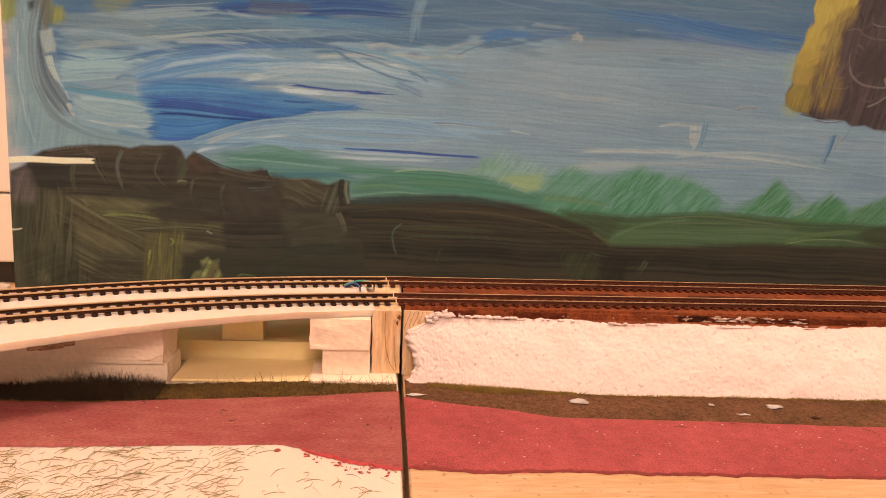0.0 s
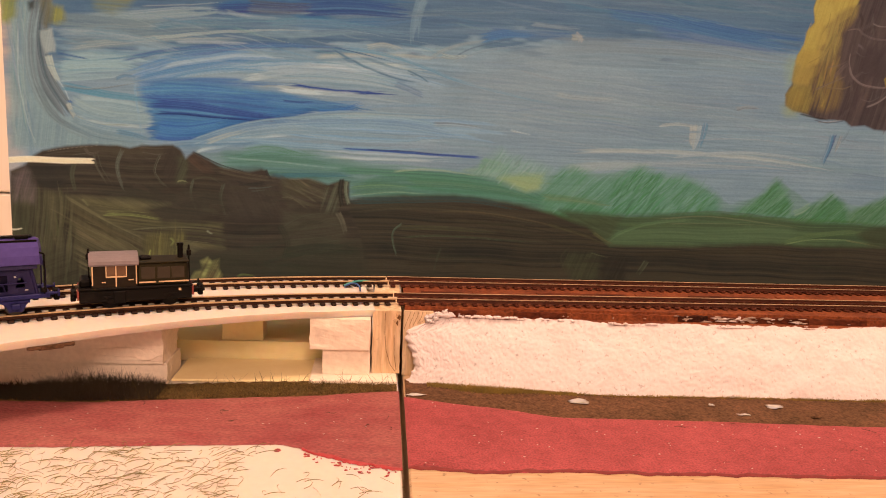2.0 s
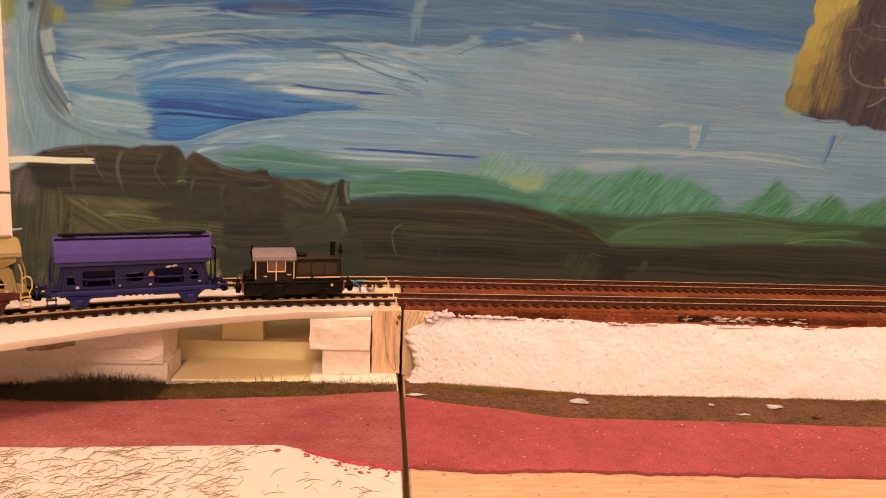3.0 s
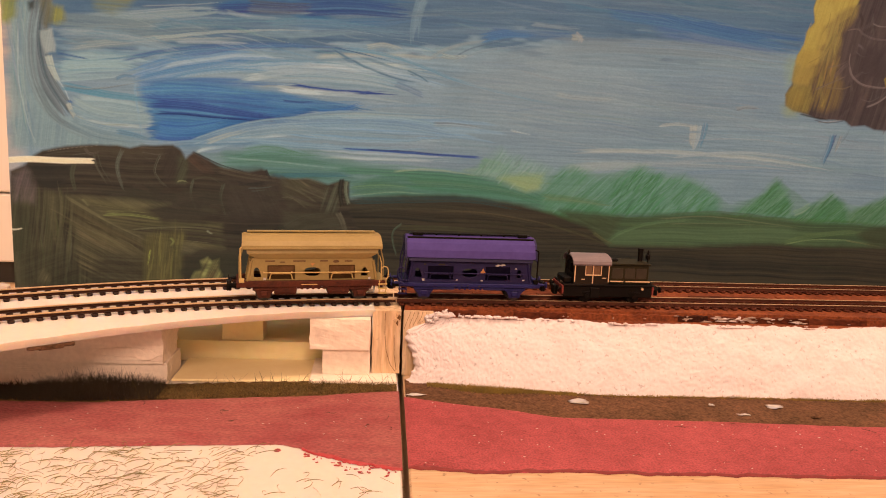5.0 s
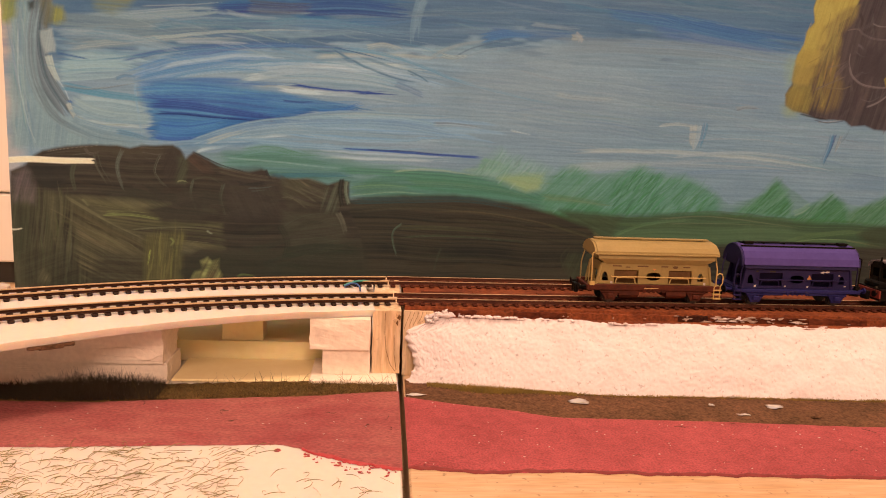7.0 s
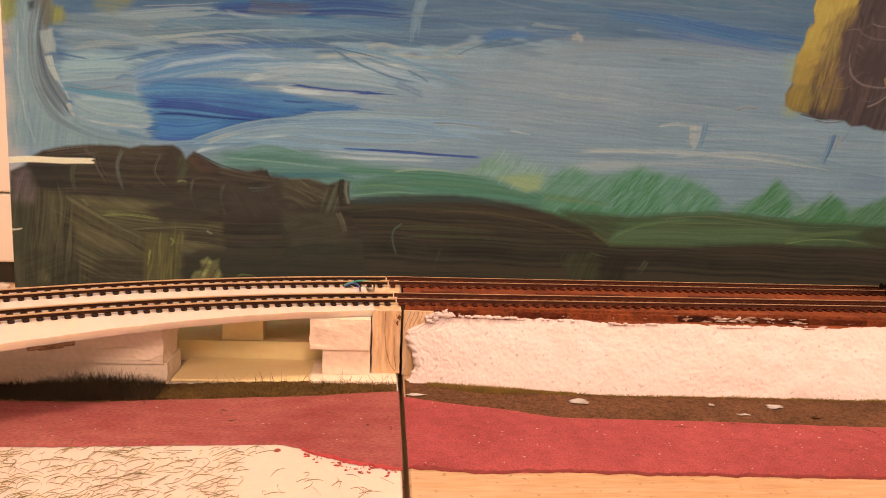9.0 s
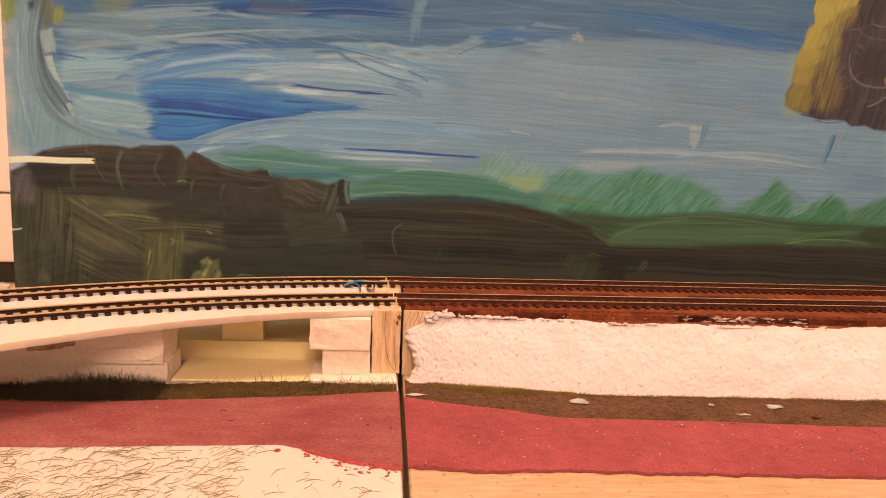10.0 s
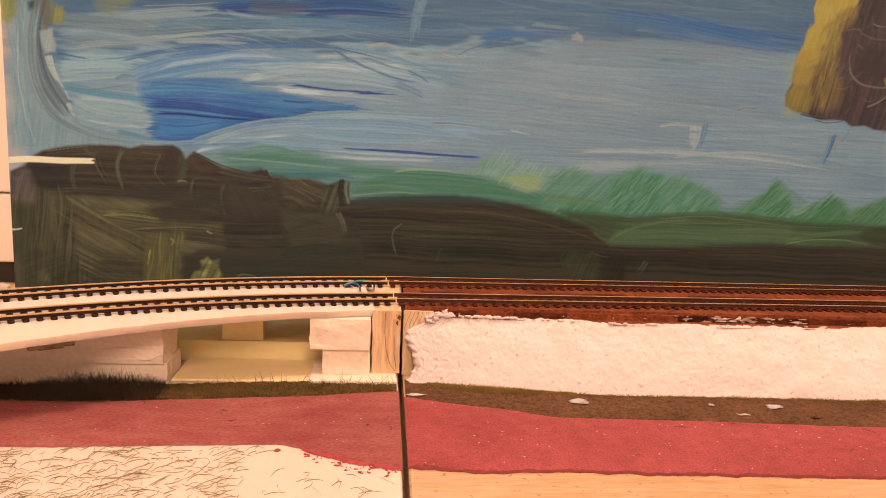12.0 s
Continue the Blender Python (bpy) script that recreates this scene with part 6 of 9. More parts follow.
pull([(441.0, 52.6), (458.0, 51.9), (478.4, 51.8)], 1.2, (0.046, 0.054, 0.049), (0.030, 0.035, 0.033), 0.6, 0.4, 0.08, 0.3)
pull([(332.5, 49.3), (391.0, 52.4), (478.0, 54.5)], 3.0, (0.037, 0.044, 0.035), (0.023, 0.028, 0.026), 0.6, 0.4, 0.08, 0.3)
pull([(203.3, 62.1), (198.9, 58.2), (198.5, 52.0), (200.9, 44.6)], 1.5, (0.099, 0.190, 0.173), (0.052, 0.100, 0.086), 0.85, 0.2, 0.06, 0.3)
pull([(224.8, 49.1), (222.6, 42.7), (221.1, 34.5)], 1.8, (0.041, 0.068, 0.057), (0.027, 0.044, 0.038), 0.5, 0.4, 0.08, 0.3)

# the brown rocks
patch([(0.4, 82.9), (8.4, 86.1), (12.0, 90.9), (17.1, 94.0), (29.6, 96.8), (40.9, 97.9), (54.0, 98.1), (60.8, 96.9), (66.5, 98.3), (82.6, 99.3), (86.5, 96.8), (88.8, 92.2), (92.9, 96.2), (98.6, 93.2), (108.5, 88.3), (121.4, 86.4), (127.8, 88.5), (130.8, 88.0), (132.0, 84.4), (139.1, 83.5), (152.4, 84.6), (162.9, 82.0), (170.6, 84.7), (174.2, 83.7), (175.2, 67.3), (181.6, 53.9), (185.4, 25.8), (-3.3, 20.6)], (0.046, 0.054, 0.051), (0.030, 0.037, 0.038), 1, 0.61, 0, 0.8)
patch([(112.6, 87.9), (127.8, 88.5), (131.4, 85.0), (145.0, 83.2), (145.2, 62.0), (115.5, 60.9), (107.3, 75.7)], (0.037, 0.041, 0.045), (0.026, 0.033, 0.038), 0.8, 1.82, -6, 0.6)
patch([(109.6, 81.8), (136.7, 82.2), (139.2, 64.8), (109.6, 62.3)], (0.039, 0.049, 0.051), (0.049, 0.059, 0.059), 0.7, 3.03, -60, 0.5)
pull([(105.3, 87.6), (121.4, 84.6), (139.1, 82.9)], 4.2, (0.076, 0.085, 0.075), (0.049, 0.054, 0.053), 0.75, 0.5, 0.08, 0.3)
pull([(115.5, 80.5), (124.3, 80.6), (136.1, 82.2)], 2.7, (0.026, 0.038, 0.045), (0.017, 0.025, 0.030), 0.75, 0.3, 0.08, 0.3)
pull([(121.4, 78.1), (128.7, 78.6), (134.6, 79.8)], 0.8, (0.084, 0.150, 0.173), (0.053, 0.095, 0.110), 0.7, 0.4, 0.08, 0.3)
pull([(122.8, 76.6), (127.3, 77.1), (130.8, 77.8)], 0.6, (0.091, 0.163, 0.181), (0.057, 0.103, 0.115), 0.7, 0.4, 0.08, 0.3)
patch([(139.1, 82.9), (156.8, 84.8), (164.1, 80.9), (162.4, 74.1), (153.5, 69.6), (142.7, 69.2), (138.5, 75.1)], (0.076, 0.100, 0.080), (0.049, 0.064, 0.057), 0.75, 1.82, -20, 0.9)
hatch([(141.4, 81.8), (156.9, 83.0), (160.6, 76.2), (148.1, 70.6)], 22, -32, 12.7, 0.9, 1.8, [(0.107, 0.138, 0.109), (0.063, 0.081, 0.066), (0.044, 0.054, 0.049)], 0.6, 14)
pull([(139.1, 73.9), (145.1, 73.5), (152.9, 70.8)], 1.5, (0.125, 0.163, 0.128), (0.063, 0.081, 0.066), 0.75, 0.4, 0.08, 0.3)
pull([(142.6, 83.7), (153.9, 84.1), (164.1, 81.5)], 0.9, (0.125, 0.169, 0.157), (0.078, 0.107, 0.100), 0.75, 0.3, 0.08, 0.3)
patch([(161.1, 79.5), (168.8, 82.9), (169.6, 74.4), (167.3, 67.0), (160.1, 67.4)], (0.099, 0.150, 0.122), (0.057, 0.085, 0.075), 0.75, 1.52, 70, 0.8)
pull([(170.3, 85.3), (169.5, 78.0), (170.9, 70.2)], 2.7, (0.025, 0.035, 0.038), (0.016, 0.024, 0.026), 0.9, 0.2, 0.05, 0.1)
pull([(172.7, 84.2), (172.5, 78.2), (174.2, 71.5)], 2.4, (0.129, 0.205, 0.181), (0.063, 0.110, 0.097), 0.85, 0.35, 0.05, 0.1)
pull([(168.6, 67.1), (171.1, 62.2), (173.0, 55.5)], 3.6, (0.129, 0.163, 0.142), (0.063, 0.085, 0.075), 0.8, 0.4, 0.08, 0.3)
patch([(139.2, 66.6), (166.1, 67.6), (172.9, 59.8), (171.5, 44.3), (145.4, 44.1), (139.3, 55.6)], (0.049, 0.063, 0.057), (0.063, 0.085, 0.073), 0.7, 2.42, 10, 0.6)
pull([(139.3, 58.1), (151.2, 64.6), (166.7, 67.0)], 1.2, (0.063, 0.090, 0.080), (0.040, 0.058, 0.053), 0.6, 0.4, 0.08, 0.3)
patch([(8.4, 86.1), (30.9, 87.3), (30.7, 80.5), (26.5, 75.7), (21.9, 73.4), (16.3, 74.7), (10.8, 78.6)], (0.032, 0.041, 0.043), (0.023, 0.031, 0.035), 0.85, 1.21, 0, 0.8)
pull([(12.4, 88.6), (21.0, 93.6), (35.2, 95.9)], 1.5, (0.032, 0.041, 0.045), (0.021, 0.027, 0.030), 0.7, 0.3, 0.08, 0.3)
pull([(19.4, 93.5), (29.6, 95.6), (43.7, 97.4)], 0.9, (0.149, 0.176, 0.173), (0.076, 0.085, 0.086), 0.8, 0.4, 0.08, 0.3)
pull([(16.5, 91.6), (29.5, 93.9), (38.0, 94.3)], 0.8, (0.116, 0.132, 0.135), (0.072, 0.084, 0.087), 0.7, 0.5, 0.08, 0.3)
pull([(32.3, 92.3), (37.9, 93.1), (43.6, 92.2)], 0.6, (0.182, 0.241, 0.230), (0.112, 0.138, 0.137), 0.6, 0.4, 0.08, 0.3)
pull([(33.0, 88.8), (31.3, 81.7), (32.7, 73.5)], 3.0, (0.076, 0.115, 0.091), (0.046, 0.064, 0.057), 0.75, 0.4, 0.08, 0.3)
pull([(38.0, 96.0), (40.2, 93.2), (45.3, 94.0)], 2.4, (0.116, 0.132, 0.128), (0.060, 0.068, 0.070), 0.75, 0.5, 0.08, 0.3)
pull([(42.5, 93.3), (44.0, 86.3), (48.8, 77.7)], 1.5, (0.116, 0.150, 0.142), (0.063, 0.081, 0.075), 0.85, 0.4, 0.08, 0.4)
pull([(44.2, 93.9), (46.8, 85.3), (52.2, 76.6)], 0.8, (0.107, 0.150, 0.142), (0.067, 0.095, 0.091), 0.6, 0.4, 0.08, 0.3)
pull([(57.0, 96.2), (54.3, 89.1), (54.7, 82.1), (57.3, 75.1)], 2.4, (0.091, 0.138, 0.135), (0.052, 0.072, 0.070), 0.8, 0.4, 0.08, 0.3)
pull([(76.2, 94.7), (73.1, 86.3), (75.3, 81.1), (79.3, 77.1)], 1.5, (0.103, 0.144, 0.135), (0.054, 0.072, 0.070), 0.8, 0.4, 0.08, 0.3)
pull([(66.5, 97.2), (75.1, 97.0), (82.0, 97.8)], 0.8, (0.134, 0.156, 0.157), (0.084, 0.099, 0.100), 0.8, 0.4, 0.08, 0.3)
pull([(67.0, 94.9), (74.4, 94.0), (81.3, 94.9)], 0.6, (0.107, 0.126, 0.128), (0.067, 0.080, 0.082), 0.7, 0.4, 0.08, 0.3)
pull([(67.8, 92.0), (73.8, 91.6), (79.6, 93.0)], 0.6, (0.087, 0.105, 0.109), (0.055, 0.067, 0.070), 0.6, 0.4, 0.08, 0.3)
patch([(77.9, 97.7), (84.3, 97.9), (87.1, 93.9), (85.2, 83.8), (79.4, 80.0), (76.6, 87.6)], (0.032, 0.038, 0.041), (0.044, 0.050, 0.053), 0.75, 1.52, 70, 0.5)
patch([(84.8, 92.7), (88.2, 94.0), (90.5, 89.9), (88.0, 79.2), (84.0, 79.6)], (0.066, 0.100, 0.075), (0.044, 0.064, 0.057), 0.7, 1.21, 70, 0.7)
pull([(84.6, 80.2), (86.9, 80.9), (89.8, 80.4)], 1.2, (0.159, 0.229, 0.142), (0.099, 0.143, 0.091), 0.75, 0.3, 0.08, 0.3)
patch([(90.5, 94.1), (93.5, 96.0), (100.4, 92.1), (103.2, 85.7), (95.1, 86.0), (89.9, 88.2)], (0.076, 0.061, 0.057), (0.044, 0.047, 0.049), 0.75, 1.21, -40, 0.7)
pull([(93.5, 96.0), (106.8, 90.0), (121.4, 86.4)], 1.1, (0.020, 0.028, 0.032), (0.013, 0.019, 0.022), 0.85, 0.2, 0.08, 0.3)
pull([(92.7, 81.7), (91.5, 73.9), (94.3, 65.6)], 1.8, (0.087, 0.138, 0.122), (0.049, 0.072, 0.066), 0.8, 0.4, 0.08, 0.3)
pull([(92.1, 81.7), (100.9, 83.2), (107.9, 79.9)], 1.2, (0.063, 0.085, 0.075), (0.040, 0.055, 0.050), 0.6, 0.4, 0.08, 0.3)
pull([(108.5, 80.6), (106.7, 72.7), (109.0, 64.4)], 2.1, (0.076, 0.120, 0.109), (0.046, 0.068, 0.066), 0.8, 0.4, 0.08, 0.3)
pull([(130.2, 88.6), (131.4, 85.6), (133.1, 83.3)], 1.8, (0.023, 0.033, 0.038), (0.015, 0.022, 0.026), 0.8, 0.2, 0.08, 0.3)
patch([(45.8, 73.4), (66.0, 77.2), (80.5, 76.2), (107.3, 76.3), (109.0, 66.2), (101.9, 64.7), (96.6, 60.3), (88.9, 58.2), (77.8, 59.0), (65.7, 64.0), (54.3, 67.2)], (0.032, 0.044, 0.043), (0.044, 0.054, 0.051), 0.8, 1.82, -6, 0.8)
hatch([(12.6, 92.6), (83.7, 97.9), (106.7, 87.6), (133.1, 82.7), (168.9, 81.0), (169.3, 59.7), (109.6, 63.8), (65.8, 68.2), (11.8, 75.1)], 60, -6, 15.2, 2.1, 4.8, [(0.060, 0.068, 0.066), (0.041, 0.047, 0.047), (0.028, 0.037, 0.038), (0.052, 0.064, 0.057)], 0.35, 18)

# olive ground strokes
patch([(-0.2, 71.7), (11.7, 73.6), (26.4, 71.5), (45.5, 60.9), (68.3, 50.2), (64.8, 24.1), (-3.2, 22.2)], (0.073, 0.095, 0.068), (0.041, 0.055, 0.043), 0.85, 2.12, 84, 0.9)
patch([(0.8, 80.5), (8.3, 84.9), (12.4, 76.6), (12.0, 65.7), (1.3, 67.1)], (0.120, 0.126, 0.157), (0.070, 0.085, 0.097), 0.7, 2.12, 70, 0.6)
hatch([(1.9, 68.9), (28.0, 69.8), (30.0, 30.8), (0.5, 28.4)], 60, 86, 27.3, 0.9, 2.7, [(0.080, 0.105, 0.075), (0.049, 0.064, 0.049), (0.030, 0.044, 0.035), (0.103, 0.126, 0.091), (0.039, 0.064, 0.045)], 0.5, 6)
patch([(1.2, 65.3), (11.9, 65.1), (7.5, 41.6), (0.6, 42.0)], (0.025, 0.035, 0.032), (0.039, 0.057, 0.045), 0.6, 2.42, 84, 0.5)
patch([(1.8, 42.1), (27.5, 42.3), (34.4, 30.9), (32.6, 23.2), (0.8, 22.3)], (0.030, 0.041, 0.035), (0.044, 0.061, 0.049), 0.6, 2.42, 20, 0.6)
pull([(28.0, 69.8), (45.4, 59.7), (67.7, 49.0)], 1.8, (0.149, 0.190, 0.122), (0.087, 0.115, 0.080), 0.85, 0.3, 0.08, 0.3)
pull([(42.6, 61.4), (53.9, 55.2), (65.4, 50.2)], 0.8, (0.272, 0.391, 0.230), (0.167, 0.221, 0.137), 0.8, 0.3, 0.08, 0.3)
patch([(28.1, 71.0), (48.6, 70.0), (80.3, 68.2), (65.8, 64.6), (48.3, 60.4), (68.3, 49.6), (65.3, 46.5), (30.2, 66.3)], (0.116, 0.144, 0.097), (0.070, 0.090, 0.066), 0.75, 1.52, -28, 0.8)
patch([(29.0, 66.3), (67.7, 46.6), (68.6, 35.0), (33.9, 58.1)], (0.066, 0.077, 0.057), (0.041, 0.050, 0.041), 0.85, 1.52, -28, 0.9)
patch([(31.0, 59.2), (67.0, 41.1), (64.9, 25.6), (35.7, 27.9), (32.1, 40.0)], (0.095, 0.115, 0.080), (0.054, 0.068, 0.053), 0.8, 1.82, -28, 0.9)
hatch([(29.6, 65.1), (65.3, 46.5), (65.0, 31.8), (33.3, 43.1)], 40, -30, 27.3, 0.6, 1.5, [(0.129, 0.156, 0.103), (0.046, 0.057, 0.045), (0.091, 0.110, 0.075), (0.066, 0.081, 0.057)], 0.55, 3)
patch([(47.8, 43.5), (68.8, 41.7), (68.4, 24.2), (35.5, 23.3), (41.7, 34.2)], (0.030, 0.039, 0.036), (0.044, 0.057, 0.049), 0.8, 2.73, 0, 0.8)
patch([(37.1, 69.6), (65.8, 65.2), (77.3, 59.0), (107.2, 58.8), (108.9, 45.4), (79.9, 44.5), (51.1, 56.3)], (0.099, 0.126, 0.080), (0.057, 0.072, 0.057), 0.8, 1.52, -4, 0.9)
pull([(36.0, 69.5), (37.6, 67.8), (39.3, 65.5)], 2.4, (0.125, 0.169, 0.109), (0.078, 0.107, 0.070), 0.7, 0.4, 0.08, 0.3)
pull([(39.9, 67.3), (51.4, 65.9), (62.9, 64.5)], 1.2, (0.111, 0.144, 0.091), (0.063, 0.081, 0.057), 0.75, 0.4, 0.08, 0.3)
pull([(46.6, 61.6), (59.9, 62.0), (76.7, 59.9)], 1.8, (0.182, 0.296, 0.116), (0.099, 0.144, 0.075), 0.9, 0.25, 0.06, 0.3)
pull([(47.8, 63.4), (59.9, 63.8), (69.2, 63.0)], 0.8, (0.154, 0.229, 0.115), (0.096, 0.143, 0.074), 0.75, 0.4, 0.08, 0.3)
pull([(61.5, 54.3), (80.1, 56.1), (106.0, 56.4)], 1.1, (0.144, 0.198, 0.135), (0.076, 0.105, 0.075), 0.85, 0.3, 0.08, 0.3)
pull([(68.4, 51.5), (83.0, 49.5), (101.2, 48.3)], 1.2, (0.154, 0.190, 0.128), (0.084, 0.105, 0.075), 0.8, 0.35, 0.08, 0.3)
pull([(62.7, 57.3), (83.1, 57.4), (105.4, 58.2)], 1.8, (0.084, 0.115, 0.070), (0.049, 0.064, 0.049), 0.7, 0.4, 0.08, 0.3)
pull([(80.1, 52.5), (91.8, 52.2), (108.9, 51.6)], 1.2, (0.039, 0.044, 0.038), (0.025, 0.029, 0.026), 0.7, 0.3, 0.08, 0.3)
patch([(67.2, 51.4), (78.9, 54.2), (88.3, 53.3), (86.2, 26.2), (66.1, 25.7)], (0.099, 0.126, 0.066), (0.063, 0.081, 0.049), 0.8, 1.52, 86, 0.8)
hatch([(68.3, 50.2), (87.1, 52.1), (85.0, 31.1), (67.9, 29.4)], 34, 85, 18.2, 0.6, 1.8, [(0.139, 0.176, 0.080), (0.084, 0.105, 0.057), (0.052, 0.064, 0.043), (0.159, 0.205, 0.091)], 0.5, 5)
pull([(70.3, 43.6), (69.6, 40.5), (69.2, 36.8)], 1.2, (0.280, 0.451, 0.116), (0.159, 0.237, 0.086), 0.9, 0.5, 0.08, 0.3)
pull([(69.0, 37.4), (68.6, 36.2), (68.6, 35.0)], 0.9, (0.251, 0.403, 0.116), (0.154, 0.227, 0.070), 0.8, 0.5, 0.08, 0.3)
pull([(80.6, 50.6), (82.4, 48.3), (80.6, 45.8)], 1.5, (0.193, 0.306, 0.122), (0.119, 0.174, 0.074), 0.75, 0.4, 0.08, 0.3)
patch([(86.5, 48.4), (93.5, 47.4), (96.4, 45.0), (90.5, 41.8), (86.4, 41.7)], (0.116, 0.144, 0.103), (0.073, 0.095, 0.070), 0.75, 1.21, -20, 0.6)
patch([(86.4, 41.7), (109.5, 44.8), (145.4, 46.6), (181.7, 50.8), (188.4, 27.5), (85.0, 24.6)], (0.028, 0.042, 0.038), (0.021, 0.034, 0.032), 0.7, 3.03, 0, 0.8)
pull([(139.4, 43.3), (157.4, 47.0), (181.8, 46.5)], 7.3, (0.023, 0.044, 0.038), (0.018, 0.033, 0.032), 0.6, 0.4, 0.08, 0.3)
pull([(138.1, 58.7), (142.3, 49.6), (139.4, 37.1)], 4.2, (0.030, 0.057, 0.049), (0.020, 0.037, 0.033), 0.45, 0.4, 0.08, 0.3)
patch([(90.3, 27.0), (93.4, 32.6), (96.9, 34.0), (96.4, 38.3), (100.0, 40.2), (102.3, 37.8), (106.2, 39.8), (105.6, 34.8), (107.6, 31.2), (106.7, 27.4)], (0.212, 0.296, 0.144), (0.129, 0.163, 0.091), 0.95, 0.76, 60, 0.9)
patch([(91.6, 30.1), (94.5, 31.4), (99.3, 29.7), (98.7, 27.2), (90.9, 27.0)], (0.139, 0.183, 0.097), (0.087, 0.120, 0.075), 0.8, 0.61, 60, 0.6)
patch([(12.6, 29.7), (14.5, 31.5), (17.8, 28.0), (18.2, 24.9), (11.9, 24.7)], (0.125, 0.150, 0.103), (0.076, 0.095, 0.070), 0.8, 1.21, 60, 0.6)
pull([(99.5, 54.9), (101.2, 53.8), (103.0, 53.2)], 1.5, (0.265, 0.403, 0.317), (0.163, 0.227, 0.186), 0.85, 0.4, 0.08, 0.3)
pull([(115.4, 30.2), (118.4, 31.5), (124.4, 31.0)], 1.5, (0.091, 0.163, 0.075), (0.057, 0.103, 0.050), 0.7, 0.5, 0.08, 0.3)
hatch([(88.9, 57.0), (175.2, 66.1), (182.1, 33.6), (88.6, 30.9)], 44, 3, 21.2, 1.8, 4.8, [(0.032, 0.045, 0.040), (0.023, 0.039, 0.036), (0.041, 0.055, 0.047), (0.026, 0.049, 0.043)], 0.35, 20)
hatch([(181.3, 66.3), (292.9, 63.9), (319.4, 52.1), (477.9, 55.1), (480.3, 39.0), (182.2, 32.1)], 60, -1, 48.5, 0.9, 3.0, [(0.039, 0.049, 0.041), (0.026, 0.035, 0.033), (0.032, 0.050, 0.041), (0.020, 0.028, 0.029)], 0.4, 5)

# bare strips where the board shows through
pull([(-0.5, 88.3), (12.4, 89.2), (26.5, 89.1), (42.9, 89.5)], 3.6, (0.695, 0.880, 0.840), (0.670, 0.791, 0.700), 1, 0, 0.02, 0.06)
pull([(-0.6, 52.2), (2.3, 52.3), (5.1, 53.0)], 1.1, (0.576, 0.708, 0.645), (0.349, 0.431, 0.396), 0.95, 0.2, 0.05, 0.1)

# the ochre and brown tree at the top
patch([(421.5, 193.7), (419.9, 186.6), (421.3, 179.1), (417.8, 174.2), (417.3, 168.2), (414.0, 161.5), (412.8, 153.4), (412.4, 145.8), (409.9, 140.3), (410.9, 134.8), (415.5, 132.0), (422.2, 130.5), (431.0, 127.8), (445.4, 127.8), (449.7, 124.9), (457.5, 125.8), (463.1, 123.6), (474.4, 123.2), (463.4, 196.0)], (0.063, 0.066, 0.083), (0.044, 0.049, 0.066), 1, 0.45, 80, 0.7)
hatch([(438.8, 188.8), (463.0, 190.1), (472.5, 127.1), (440.2, 131.9), (439.7, 159.2)], 60, 65, 15.2, 1.2, 3.0, [(0.076, 0.079, 0.097), (0.046, 0.050, 0.068), (0.034, 0.039, 0.057), (0.087, 0.095, 0.115)], 0.5, 40)
patch([(407.4, 155.2), (410.0, 160.1), (415.8, 159.8), (415.6, 146.0), (410.0, 145.1)], (0.193, 0.358, 0.261), (0.187, 0.336, 0.342), 0.6, 2.73, 80, 0.4)
patch([(409.4, 134.2), (412.3, 136.7), (419.2, 133.4), (417.2, 129.0), (411.9, 129.4)], (0.218, 0.347, 0.176), (0.187, 0.336, 0.261), 0.6, 2.42, 20, 0.4)
patch([(421.5, 193.7), (419.9, 186.6), (421.3, 179.1), (417.8, 174.2), (417.3, 168.2), (414.0, 161.5), (414.2, 157.3), (423.9, 156.6), (428.9, 162.3), (431.6, 171.3), (435.1, 178.6), (441.4, 183.7), (446.2, 195.1)], (0.334, 0.369, 0.122), (0.280, 0.296, 0.097), 0.97, 0.36, 75, 0.6)
patch([(414.0, 161.5), (419.2, 163.5), (427.2, 161.0), (424.5, 152.4), (421.5, 145.6), (413.7, 145.9), (412.5, 153.0)], (0.280, 0.286, 0.103), (0.218, 0.224, 0.085), 0.9, 0.91, 75, 0.6)
patch([(410.5, 140.9), (413.8, 145.3), (422.8, 145.7), (426.3, 138.6), (424.0, 131.1), (415.5, 132.0), (410.9, 134.8)], (0.199, 0.224, 0.085), (0.144, 0.144, 0.066), 0.92, 0.91, 75, 0.6)
patch([(424.3, 173.3), (431.3, 182.5), (439.6, 187.7), (445.1, 189.2), (444.7, 183.3), (437.6, 174.0), (437.5, 156.1), (430.9, 152.7), (425.6, 158.5)], (0.218, 0.232, 0.103), (0.144, 0.144, 0.080), 0.85, 1.21, 80, 0.9)
patch([(422.4, 158.3), (436.8, 156.6), (441.4, 147.2), (440.4, 135.0), (434.3, 132.2), (425.6, 134.3)], (0.154, 0.150, 0.075), (0.099, 0.100, 0.075), 0.8, 1.82, 78, 0.9)
hatch([(424.5, 176.3), (436.4, 182.8), (438.4, 159.1), (426.8, 149.5)], 30, 76, 13.3, 0.9, 2.1, [(0.272, 0.286, 0.109), (0.165, 0.156, 0.080), (0.116, 0.115, 0.075)], 0.55, 16)
hatch([(417.0, 172.9), (426.5, 185.2), (425.7, 167.5), (417.7, 155.1)], 22, 70, 10.3, 1.8, 4.2, [(0.359, 0.403, 0.136), (0.295, 0.316, 0.103), (0.258, 0.267, 0.091)], 0.5, 24)
